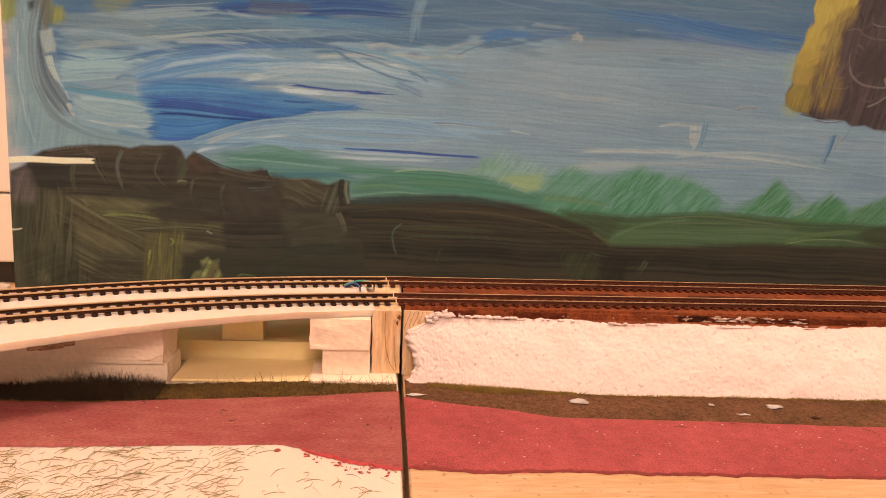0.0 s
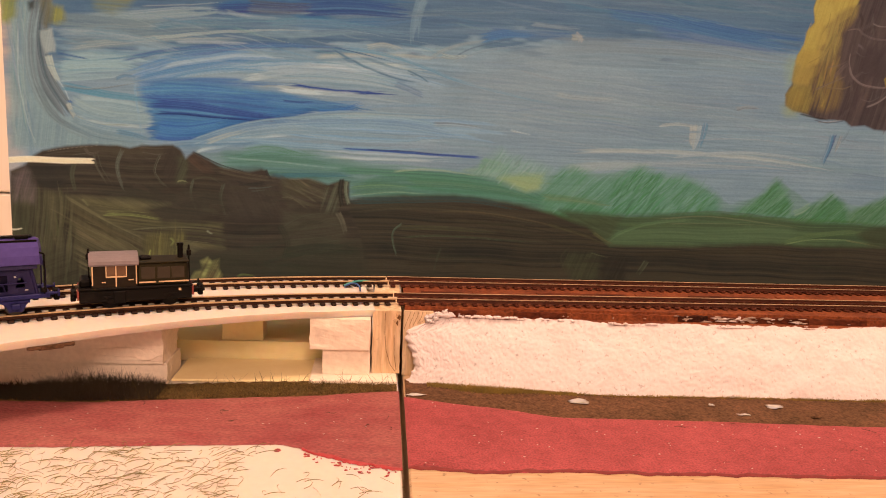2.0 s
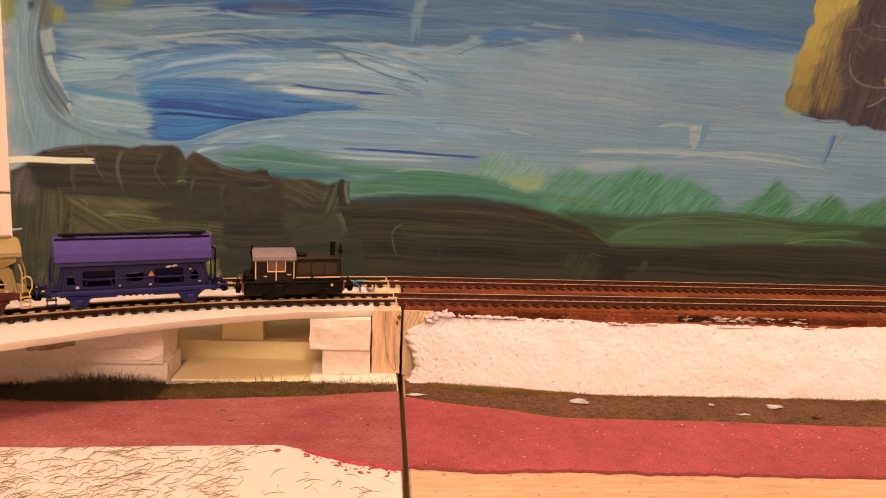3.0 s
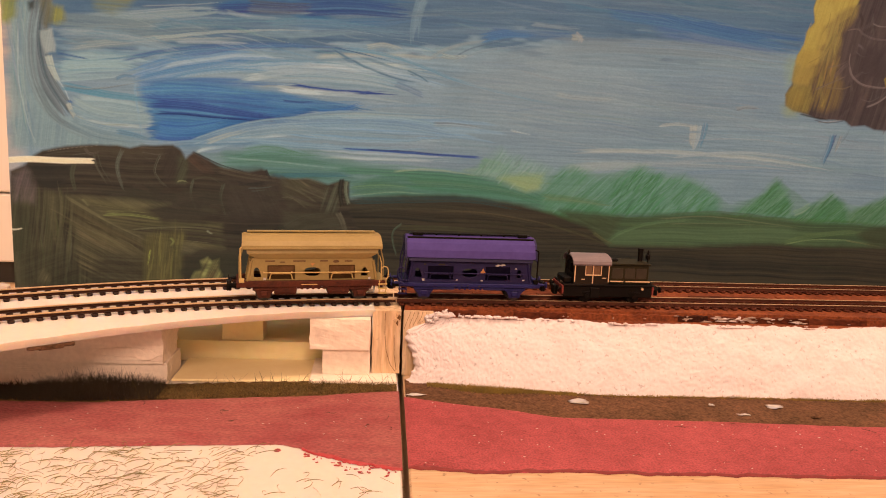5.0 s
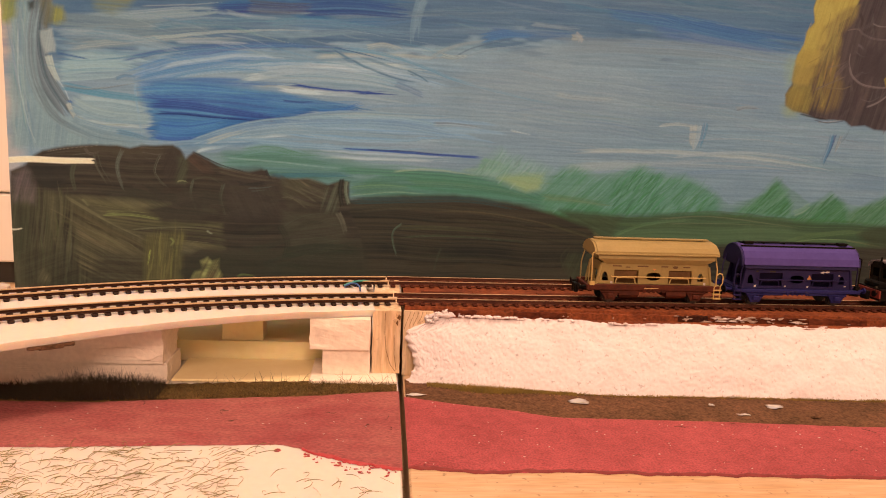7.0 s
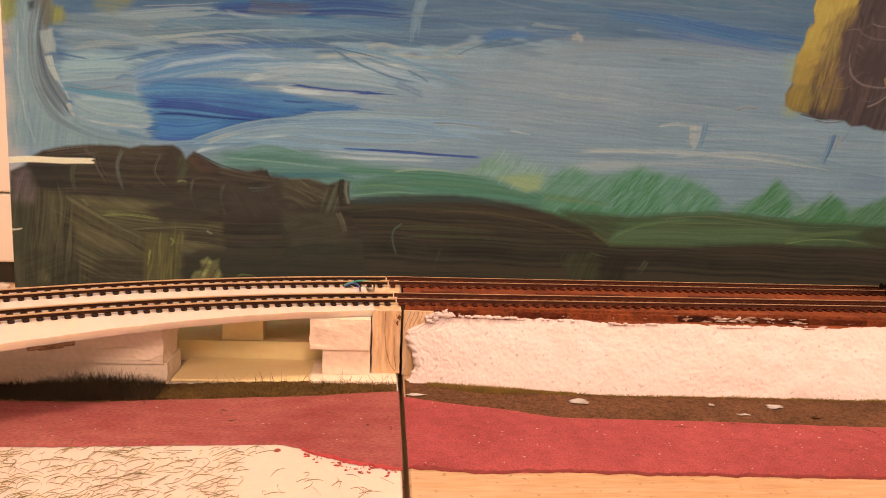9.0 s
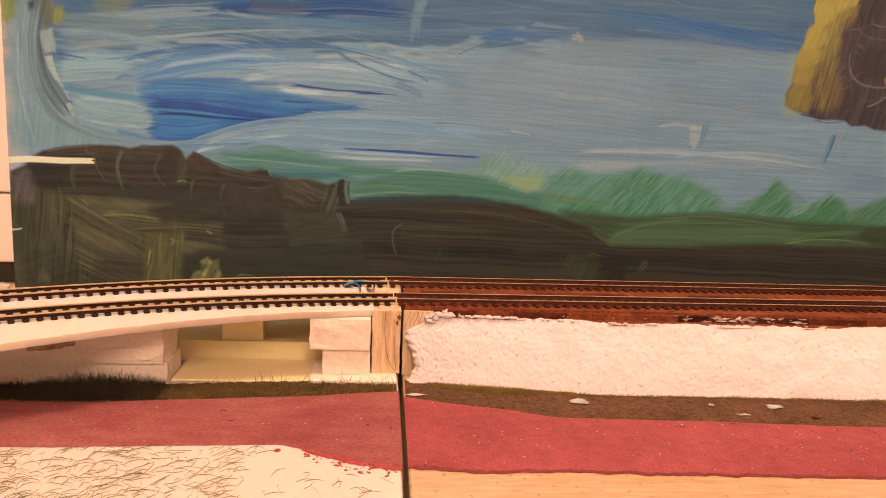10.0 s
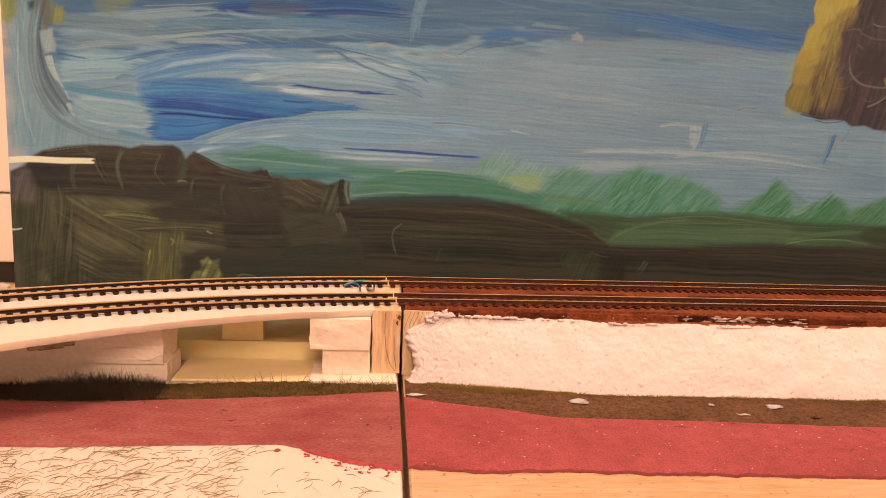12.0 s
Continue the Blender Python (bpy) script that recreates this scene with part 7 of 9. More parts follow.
hatch([(413.0, 151.9), (427.3, 155.6), (436.4, 136.3), (415.3, 133.8)], 30, 78, 12.1, 0.9, 2.4, [(0.237, 0.250, 0.091), (0.154, 0.156, 0.070), (0.116, 0.120, 0.066)], 0.5, 20)
patch([(420.3, 186.1), (424.6, 189.8), (430.5, 188.4), (432.7, 182.0), (428.2, 177.7), (422.2, 179.1)], (0.351, 0.391, 0.136), (0.302, 0.326, 0.109), 0.7, 0.91, 75, 0.5)
patch([(417.2, 173.5), (422.4, 177.9), (429.0, 175.9), (429.3, 168.8), (422.8, 164.9), (417.3, 168.2)], (0.326, 0.358, 0.122), (0.272, 0.286, 0.097), 0.7, 0.91, 75, 0.5)
patch([(414.3, 161.5), (419.5, 165.9), (426.8, 163.9), (426.3, 157.9), (419.0, 154.6), (413.6, 156.7)], (0.310, 0.326, 0.109), (0.244, 0.250, 0.085), 0.7, 0.91, 75, 0.5)
patch([(412.8, 153.1), (417.6, 155.7), (423.3, 151.8), (422.1, 145.7), (415.2, 144.7), (412.2, 147.6)], (0.244, 0.250, 0.091), (0.193, 0.200, 0.080), 0.7, 0.91, 75, 0.5)
patch([(409.9, 140.3), (414.0, 144.1), (420.0, 141.9), (420.8, 135.9), (414.7, 133.2), (410.5, 135.4)], (0.218, 0.232, 0.085), (0.154, 0.150, 0.066), 0.7, 0.91, 75, 0.5)
pull([(429.7, 184.8), (428.7, 178.0), (425.1, 171.6)], 0.6, (0.149, 0.144, 0.061), (0.093, 0.091, 0.041), 0.7, 0.3, 0.08, 0.3)
pull([(420.6, 157.6), (425.4, 160.3), (428.9, 162.8)], 0.6, (0.129, 0.126, 0.061), (0.081, 0.080, 0.041), 0.7, 0.3, 0.08, 0.3)
pull([(431.8, 155.8), (438.0, 157.3), (442.8, 159.9)], 1.2, (0.144, 0.150, 0.157), (0.076, 0.081, 0.097), 0.75, 0.4, 0.08, 0.3)
pull([(425.7, 143.4), (435.4, 148.1), (443.9, 152.2)], 1.5, (0.176, 0.192, 0.167), (0.091, 0.095, 0.103), 0.8, 0.4, 0.08, 0.3)
pull([(436.3, 150.6), (440.2, 155.6), (443.1, 158.2)], 2.7, (0.125, 0.132, 0.150), (0.076, 0.081, 0.097), 0.65, 0.5, 0.08, 0.3)
pull([(432.6, 145.0), (441.7, 144.8), (446.6, 146.8)], 1.2, (0.139, 0.144, 0.109), (0.086, 0.091, 0.070), 0.7, 0.4, 0.08, 0.3)
pull([(443.9, 157.0), (446.6, 151.7), (453.0, 147.7), (463.0, 146.4), (470.7, 147.4)], 1.5, (0.154, 0.169, 0.203), (0.091, 0.100, 0.125), 0.75, 0.35, 0.05, 0.2)
pull([(443.6, 163.6), (443.6, 158.8), (445.5, 154.7)], 0.9, (0.159, 0.176, 0.207), (0.099, 0.111, 0.131), 0.7, 0.4, 0.08, 0.3)
pull([(446.1, 177.4), (449.9, 174.1), (456.6, 172.0), (466.4, 171.9)], 1.5, (0.159, 0.176, 0.207), (0.091, 0.100, 0.125), 0.75, 0.35, 0.05, 0.2)
pull([(454.1, 180.2), (458.2, 179.0), (465.3, 179.0)], 1.2, (0.205, 0.258, 0.306), (0.127, 0.147, 0.179), 0.75, 0.3, 0.08, 0.3)
pull([(456.7, 135.7), (462.9, 138.4), (470.6, 144.3)], 1.5, (0.170, 0.190, 0.226), (0.087, 0.095, 0.122), 0.8, 0.4, 0.08, 0.3)
pull([(452.8, 139.8), (458.9, 138.9), (463.7, 141.5)], 0.9, (0.134, 0.150, 0.181), (0.084, 0.095, 0.115), 0.7, 0.4, 0.08, 0.3)
pull([(446.6, 164.9), (450.2, 162.7), (454.1, 162.3)], 0.9, (0.134, 0.150, 0.190), (0.084, 0.095, 0.120), 0.7, 0.4, 0.08, 0.3)
pull([(451.4, 154.3), (454.1, 153.9), (456.6, 154.6)], 0.9, (0.139, 0.156, 0.198), (0.086, 0.099, 0.126), 0.7, 0.4, 0.08, 0.3)
pull([(447.4, 168.6), (449.5, 167.5), (451.1, 165.8)], 1.8, (0.111, 0.126, 0.165), (0.070, 0.080, 0.105), 0.6, 0.5, 0.08, 0.3)
patch([(451.5, 167.0), (461.4, 166.3), (464.2, 151.3), (454.0, 150.2), (449.1, 156.6)], (0.041, 0.045, 0.063), (0.032, 0.037, 0.053), 0.7, 2.42, 60, 0.5)
pull([(446.3, 185.1), (448.1, 181.7), (448.0, 178.1)], 1.8, (0.039, 0.044, 0.057), (0.025, 0.029, 0.038), 0.75, 0.3, 0.08, 0.3)
pull([(440.6, 175.9), (445.6, 176.8), (447.7, 175.7)], 0.9, (0.165, 0.176, 0.190), (0.102, 0.111, 0.120), 0.7, 0.3, 0.08, 0.3)
pull([(419.6, 130.3), (427.6, 128.9), (437.5, 127.8)], 1.2, (0.025, 0.033, 0.045), (0.016, 0.022, 0.030), 0.85, 0.2, 0.08, 0.3)
pull([(430.5, 126.5), (437.6, 126.8), (445.2, 128.7)], 0.8, (0.310, 0.403, 0.480), (0.159, 0.183, 0.226), 0.9, 0.2, 0.08, 0.3)
pull([(427.7, 127.6), (436.4, 126.2), (446.0, 127.8)], 0.8, (0.020, 0.028, 0.041), (0.013, 0.019, 0.028), 0.8, 0.2, 0.08, 0.3)
pull([(465.5, 152.0), (466.6, 149.0), (467.7, 146.0)], 2.4, (0.310, 0.347, 0.085), (0.190, 0.214, 0.056), 0.85, 0.3, 0.08, 0.3)


def paint_material():
    m = bpy.data.materials.new("brushed_acrylic_paint")
    m.use_nodes = True
    nt = m.node_tree
    b = nt.nodes["Principled BSDF"]
    b.inputs["Roughness"].default_value = 0.5
    b.inputs["Specular IOR Level"].default_value = 0.14
    at = nt.nodes.new("ShaderNodeAttribute")
    at.attribute_name = "paint"
    tc, mp, no, bp = (nt.nodes.new("ShaderNode" + k) for k in ("TexCoord", "Mapping", "TexNoise", "Bump"))
    mp.inputs["Scale"].default_value = (500, 500, 900)
    no.inputs["Scale"].default_value, no.inputs["Detail"].default_value = 1.0, 4
    mp2, no2, avg = (nt.nodes.new("ShaderNode" + k) for k in ("Mapping", "TexNoise", "Math"))
    mp2.inputs["Scale"].default_value = (1500, 1500, 1900)
    no2.inputs["Scale"].default_value, no2.inputs["Detail"].default_value = 1.0, 2
    nt.links.new(tc.outputs["Object"], mp2.inputs["Vector"])
    nt.links.new(mp2.outputs["Vector"], no2.inputs["Vector"])
    avg.operation, avg.inputs[1].default_value = "MULTIPLY", 1.0
    half = nt.nodes.new("ShaderNodeMath")
    half.operation = "ADD"
    nt.links.new(no.outputs["Fac"], half.inputs[0])
    nt.links.new(no2.outputs["Fac"], half.inputs[1])
    nt.links.new(half.outputs[0], avg.inputs[0])
    avg.inputs[1].default_value = 0.5
    mul = nt.nodes.new("ShaderNodeMix")
    mul.data_type, mul.blend_type = "RGBA", "MULTIPLY"
    mul.inputs[0].default_value = 1.0
    ramp = nt.nodes.new("ShaderNodeValToRGB")
    ramp.color_ramp.elements[0].position, ramp.color_ramp.elements[1].position = 0.32, 0.68
    ramp.color_ramp.elements[0].color, ramp.color_ramp.elements[1].color = (0.93, 0.93, 0.93, 1), (1.06, 1.06, 1.06, 1)
    nt.links.new(tc.outputs["Object"], mp.inputs["Vector"])
    nt.links.new(mp.outputs["Vector"], no.inputs["Vector"])
    nt.links.new(avg.outputs[0], ramp.inputs["Fac"])
    nt.links.new(at.outputs["Color"], mul.inputs[6])
    nt.links.new(ramp.outputs["Color"], mul.inputs[7])
    nt.links.new(mul.outputs[2], b.inputs["Base Color"])
    bp.inputs["Strength"].default_value, bp.inputs["Distance"].default_value = 0.25, 0.0002
    nt.links.new(no.outputs["Fac"], bp.inputs["Height"])
    nt.links.new(bp.outputs["Normal"], b.inputs["Normal"])
    return m


def painted_layer():
    co = np.empty((NV * NU, 3))
    co[:, 0], co[:, 2] = GU.ravel() / 1000, GV.ravel() / 1000
    co[:, 1] = -(0.0002 + 0.00015 * relief.ravel())
    i, j = np.meshgrid(np.arange(NV - 1), np.arange(NU - 1), indexing="ij")
    a = (i * NU + j).ravel()
    quads = np.stack([a, a + 1, a + NU + 1, a + NU], 1).astype(np.int32)
    me = bpy.data.meshes.new("paint_layer")
    me.vertices.add(len(co))
    me.vertices.foreach_set("co", co.ravel())
    me.loops.add(quads.size)
    me.loops.foreach_set("vertex_index", quads.ravel())
    me.polygons.add(len(quads))
    me.polygons.foreach_set("loop_start", np.arange(0, quads.size, 4, dtype=np.int32))
    me.update(calc_edges=True)
    me.polygons.foreach_set("use_smooth", np.ones(len(quads), dtype=bool))
    at = me.color_attributes.new("paint", "FLOAT_COLOR", "POINT")
    at.data.foreach_set("color", np.concatenate([np.clip(canvas, 0, 0.92).reshape(-1, 3), np.ones((NV * NU, 1))], 1).astype(np.float32).ravel())
    me.materials.append(paint_material())
    return me


painting = empty("landscape_painting", "landscape of blue sky and dark hills painted on a board", "painting", m=pose(BOARD_X, BOARD_Y, BOARD_Z))
part("board", box(bmesh.new(), 0, BOARD_W / 1000, 0, 0.004, 0, BOARD_H / 1000, 0.0004), WALL_WHITE, painting, "white edge of the board")
layer = new("paint_layer", painted_layer())
layer.parent = painting
tagged(layer, "thick brushed paint")

# what shows past the painting's edge: a white cupboard with a shadow joint, on dark feet
cupboard = empty("white_cupboard", "white cupboard with a joint between its panels behind the painting", "cupboard", m=pose(-0.62, 0.20, -0.018))
part("upper_door", box(bmesh.new(), 0, 0.50, 0, 0.20, 0.0613, 0.60, 0.001), WALL_WHITE, cupboard)
part("lower_door", box(bmesh.new(), 0, 0.50, 0.0006, 0.20, 0.0160, 0.0600, 0.001), WALL_WHITE, cupboard)
part("carcass", box(bmesh.new(), 0.004, 0.496, 0.006, 0.20, 0.0150, 0.60), WALL_WHITE, cupboard)
part("plinth", box(bmesh.new(), 0.01, 0.49, 0.012, 0.19, 0.0, 0.0150), BLACK_PLASTIC, cupboard, "black plinth")
scrap = bmesh.new()
box(scrap, -0.008, 0.007, -0.004, 0.004, 0.0, 0.0022, 0.0004)
box(scrap, 0.0, 0.006, -0.003, 0.003, 0.0024, 0.0060, 0.0008, pose(0, 0, 0, 0, 18, 10))
tagged(thing("foam_scrap", scrap, WHITE_FOAM, "torn white foam scrap lying on the table", "scrap"))
bpy.data.objects["foam_scrap"].location = (-0.249, 0.186, -0.018)

# ---- the train ----
YELLOW = material("ochre_wagon_paint", (0.310, 0.242, 0.094), 0.5, dark=(0.270, 0.206, 0.078), scale=120, spec=0.25)
YELLOW_PALE = material("pale_yellow_plastic", (0.58, 0.42, 0.15), 0.5, scale=200)
OXIDE = material("red_oxide_frame", (0.088, 0.022, 0.011), 0.7, dark=(0.040, 0.011, 0.007), scale=250, spec=0.2)
BLUE = material("dark_blue_wagon_paint", (0.018, 0.015, 0.078), 0.5, dark=(0.013, 0.011, 0.056), scale=150, spec=0.2)
BLUE_FRAME = material("blue_frame_paint", (0.016, 0.017, 0.115), 0.5, dark=(0.010, 0.011, 0.08), scale=200, spec=0.2)
VIOLET = material("violet_roof_paint", (0.074, 0.057, 0.235), 0.8, dark=(0.062, 0.048, 0.20), scale=90, spec=0.08)
BLACK = material("black_running_gear", (0.0055, 0.0045, 0.004), 0.6, scale=200, spec=0.1)
STEEL = material("blackened_steel", (0.03, 0.026, 0.023), 0.45, 0.3, scale=300)
HOOD_GREEN = material("dull_olive_engine_paint", (0.028, 0.024, 0.012), 0.55, dark=(0.019, 0.017, 0.009), scale=150, spec=0.1)
CAB_BROWN = material("dark_brown_cab_paint", (0.022, 0.016, 0.011), 0.55, dark=(0.015, 0.011, 0.008), scale=150, spec=0.1)
ROOF_GREY = material("grey_cab_roof_paint", (0.20, 0.175, 0.195), 0.55, dark=(0.17, 0.148, 0.165), scale=100, spec=0.2)
TRIM = material("cream_trim", (0.75, 0.52, 0.30), 0.5, scale=300)
GRILLE = material("grey_brown_panel", (0.046, 0.038, 0.027), 0.5, scale=400, spec=0.15)
WHITE_MARK = material("white_lettering", (0.55, 0.53, 0.52), 0.6, scale=300)
ORANGE_MARK = material("orange_mark", (0.55, 0.25, 0.08), 0.6, scale=300)
DARK_MARK = material("brown_lettering", (0.12, 0.06, 0.02), 0.6, scale=300)
BUFFER_RED = material("red_buffer_beam", (0.20, 0.03, 0.022), 0.5, scale=300)
# brown flaps; the shade inside the hopper openings is put into both colours
FLAP_BROWN_SHADE = material("brown_flap_and_funnel_shade", (0.15, 0.085, 0.036), 0.7, dark=(0.10, 0.055, 0.024), scale=200, spec=0.1)
FUNNEL_BLUE_SHADE = material("blue_funnel_in_shade", (0.007, 0.006, 0.026), 0.7, scale=200, spec=0.1)
# opaque panes; the brown light showing in the cab windows is their colour
PANE = material("cab_glazing_painted_light", (0.16, 0.085, 0.045), 0.2, scale=300)
MM = 0.001


def mm(*a):
    return [v * MM for v in a]


def wheelset(parent, x, r, mat=STEEL):
    """Two flanged wheels on an axle, with holes near the rim to show their turn."""
    bm = bmesh.new()
    cyl(bm, (0, -0.0052, 0), (0, 0.0052, 0), 0.0006, 8)
    for side in (-1, 1):
        cyl(bm, (0, side * 0.0044, 0), (0, side * 0.0056, 0), r, 20)
        cyl(bm, (0, side * 0.0041, 0), (0, side * 0.0044, 0), r + 0.0004, 20)
        cyl(bm, (0, side * 0.0055, 0), (0, side * 0.0059, 0), r * 0.35, 10)
        for k in range(5):
            a = k * 2 * math.pi / 5
            cyl(bm, (r * 0.66 * math.cos(a), side * 0.0056, r * 0.66 * math.sin(a)), (r * 0.66 * math.cos(a), side * 0.0058, r * 0.66 * math.sin(a)), r * 0.16, 6)
    ob = part("wheelset", bm, mat, parent)
    ob.location = (x, 0, r)
    return ob


def buffers(parent, x, z, mat, beam):
    for end in (-1, 1):
        for side in (-1, 1):
            bm = bmesh.new()
            cyl(bm, (end * x, side * 0.0055, z), (end * (x + 0.0014), side * 0.0055, z), 0.0006, 10)
            cyl(bm, (end * (x + 0.0012), side * 0.0055, z), (end * (x + 0.0026), side * 0.0055, z), 0.0004, 8)
            cyl(bm, (end * (x + 0.0026), side * 0.0055, z), (end * (x + 0.0031), side * 0.0055, z), 0.0013, 14)
            part("buffer", bm, mat, parent)
        bm = bmesh.new()
        box(bm, *sorted((end * (x - 0.004), end * (x + 0.0022))), -0.0009, 0.0009, z - 0.0026, z - 0.0013, 0.0002)
        box(bm, *sorted((end * (x + 0.0018), end * (x + 0.0036))), -0.0021, 0.0021, z - 0.0034, z + 0.0004, 0.0003)
        part("coupler", bm, BLACK, parent, "black hook coupler")


def hopper_wagon(name, label, body, roofing, frame_mat, flip, old):
    """A two-axle hopper wagon with swivelling roof; old: a squared roof lip, an ochre body and a brown frame."""
    w = empty(name, label, "hopper wagon", "hopper wagons")
    sx = -1 if flip else 1
    # roof
    half = 0.0257
    if old:
        prof = [(0, 25.3), (1.4, 25.2), (4.6, 24.7), (7.2, 23.2), (8.7, 21.6), (8.8, 20.5), (8.0, 20.3)]
    else:
        prof = [(0, 25.2), (2.0, 25.0), (4.4, 24.4), (6.6, 22.8), (8.2, 20.2), (8.8, 17.4), (8.2, 17.2)]
    ring = [(-y * MM, z * MM) for y, z in prof] + [(y * MM, z * MM) for y, z in reversed(prof[1:])]
    bm = prism(bmesh.new(), ring, -half, half)
    bmesh.ops.bevel(bm, geom=[e for e in bm.edges if abs(e.verts[0].co.x - e.verts[1].co.x) < 1e-6], offset=0.0004, segments=2, affect="EDGES")
    roof = part("roof", bm, roofing, w, smooth=False)
    bm = bmesh.new()
    top = prof[0][1] * MM
    box(bm, -half + 0.0014, half - 0.0014, -0.0014, 0.0014, top + 0.0003, top + 0.0007)
    for k in range(6):
        x = -half + 0.003 + k * (2 * half - 0.006) / 5
        box(bm, x - 0.0003, x + 0.0003, -0.0012, 0.0012, top - 0.0003, top + 0.0003)
    part("roof_walkway", bm, body if old else BLACK, roof)
    if not old:
        for end in (-1, 1):
            part("roof_latch", box(bmesh.new(), end * 0.021 - 0.002, end * 0.021 + 0.002, -0.0028, -0.0006, top - 0.0001, top + 0.0011, 0.0002), BLACK, roof)
        part("roof_seam", box(bmesh.new(), -half + 0.0005, half - 0.0005, -0.0046, -0.0036, top - 0.0011, top - 0.0003), BLACK, roof)
    else:
        for side in (-1, 1):
            part("roof_rib", box(bmesh.new(), -half - 0.0002, half + 0.0002, *sorted((side * 0.0086, side * 0.0091)), 0.0202, 0.0208, 0.0001), body, roof)
    for end in (-1, 1):
        cap = [(y * 0.97, z - 0.0003) for y, z in ring]
        part("roof_end", prism(bmesh.new(), cap, *sorted((end * (half - 0.0002), end * (half + 0.0005)))), body, roof)
    # hopper body: upper band and the sloping bottom of each half
    bm = bmesh.new()
    z1, z2 = (0.0206, 0.0164) if old else (0.0180, 0.0152)
    cols = [(half - 0.0010, 0.0078, z1), (half - 0.0012, 0.0085, z1 - 0.0020), (half - 0.0046, 0.0070, z2)]
    rings = []
    for hx, hy, z in cols:
        rings.append([bm.verts.new((a * hx, b * hy, z)) for a, b in ((-1, -1), (1, -1), (1, 1), (-1, 1))])
    for a, b in zip(rings, rings[1:]):
        for k in range(4):
            bm.faces.new((a[k], a[(k + 1) % 4], b[(k + 1) % 4], b[k]))
    bm.faces.new(rings[0])
    bm.faces.new(rings[-1][::-1])
    part("hopper_band", bm, body, w)
    for end in (-1, 1):
        bm = bmesh.new()
        rr = []
        for (xa, xb, hy, z) in ((0.0012, 0.0208, 0.0066, z2), (0.0060, 0.0150, 0.0030, 0.0062)):
            rr.append([bm.verts.new((end * x, y, z)) for x, y in ((xa, -hy), (xb, -hy), (xb, hy), (xa, hy))])
        for k in range(4):
            bm.faces.new((rr[0][k], rr[0][(k + 1) % 4], rr[1][(k + 1) % 4], rr[1][k]))
        bm.faces.new(rr[0])
        bm.faces.new(rr[1][::-1])
        part("hopper_funnel", bm, FLAP_BROWN_SHADE if old else FUNNEL_BLUE_SHADE, w)
    # pierced side plates
    for side in (-1, 1):
        bm = bmesh.new()
        outer = [(v[0] * MM, v[1] * MM) for v in ((-24.2, 8.0 if old else 7.2), (24.2, 8.0 if old else 7.2), (22.6, 16.6), (-22.6, 16.6))]
        z = 0.0001
        holes = [rect(*mm(-17.0, -6.8, 8.3, 13.8)), rect(*mm(6.0, 16.0, 8.3, 13.8)), oval(*mm(-0.3, 11.2, 3.1, 1.7)), [(v[0] * MM, v[1] * MM) for v in ((-22.6, 9.2), (-19.2, 9.2), (-19.8, 11.6), (-20.4, 12.9), (-21.4, 12.9), (-22.0, 11.6))], [(v[0] * MM, v[1] * MM) for v in ((18.3, 9.4), (21.0, 9.4), (20.8, 11.6), (20.2, 12.7), (19.2, 12.7), (18.6, 11.6))]]
        plate(bm, outer, holes, side * 0.0059, side * 0.0066)
        sp = part("side_plate", bm, body, w)
        bm = bmesh.new()
        rod(bm, [mm(-18.5, side * 8.0, 11.2), mm(21.5, side * 8.0, 11.2)], 0.00022)
        for x in (-18.2, -8.0, 5.6, 16.4, 21.2):
            rod(bm, [mm(x, side * 6.5, 11.2), mm(x, side * 8.0, 11.2)], 0.0002)
        part("handrail", bm, YELLOW_PALE if old else body, sp)
        for x0 in (-17.0, 6.0):
            bm = bmesh.new()
            prism(bm, [(side * y * MM, z * MM) for y, z in ((5.8, 13.5), (5.4, 13.7), (3.4, 10.4), (3.8, 10.2))], x0 * MM, (x0 + 10.1) * MM)
            box(bm, (x0 + 1) * MM, (x0 + 9) * MM, *sorted((side * 0.0048, side * 0.0056)), 0.0098, 0.0103)
            if old:
                box(bm, (x0 + 0.2) * MM, (x0 + 9.9) * MM, *sorted((side * 0.0052, side * 0.0057)), 0.0108, 0.0139, 0.0002)
            part("lever_arch", rod(bmesh.new(), [mm(x0 + 0.8, side * 6.2, 8.2), mm(x0 + 1.3, side * 6.2, 10.2), mm(x0 + 1.9, side * 6.2, 10.5), mm(x0 + 8.2, side * 6.2, 10.5), mm(x0 + 8.8, side * 6.2, 10.2), mm(x0 + 9.3, side * 6.2, 8.2)], 0.00025), YELLOW_PALE if old else body, sp)
            part("discharge_flap", bm, FLAP_BROWN_SHADE if old else FUNNEL_BLUE_SHADE, sp)
    # end frames
    for end in (-1, 1):
        for side in (-1, 1):
            bm = bmesh.new()
            rod(bm, [mm(end * 24.6, side * 6.6, 6.4), mm(end * 22.9, side * 6.6, 15.6)], 0.0006)
            rod(bm, [mm(end * 27.2, side * 5.5, 6.4), mm(end * 27.2, side * 5.5, 15.0), mm(end * 25.6, side * 5.5, 21.6)], 0.00028)
            part("end_post", bm, body, w)
        part("end_plate", plate(bmesh.new(), [(v[0] * MM, v[1] * MM) for v in ((-6.4, 6.4), (6.4, 6.4), (6.4, 16.6), (-6.4, 16.6))], [oval(*mm(0, 10.5, 2.2, 2.4))], -0.0003, 0.0003), body, w,
             at=pose(end * 0.0222, 0, 0, 0, 0, 90))
    # outside ladder, platform and one tall post
    bm = bmesh.new()
    x = sx * 26.6
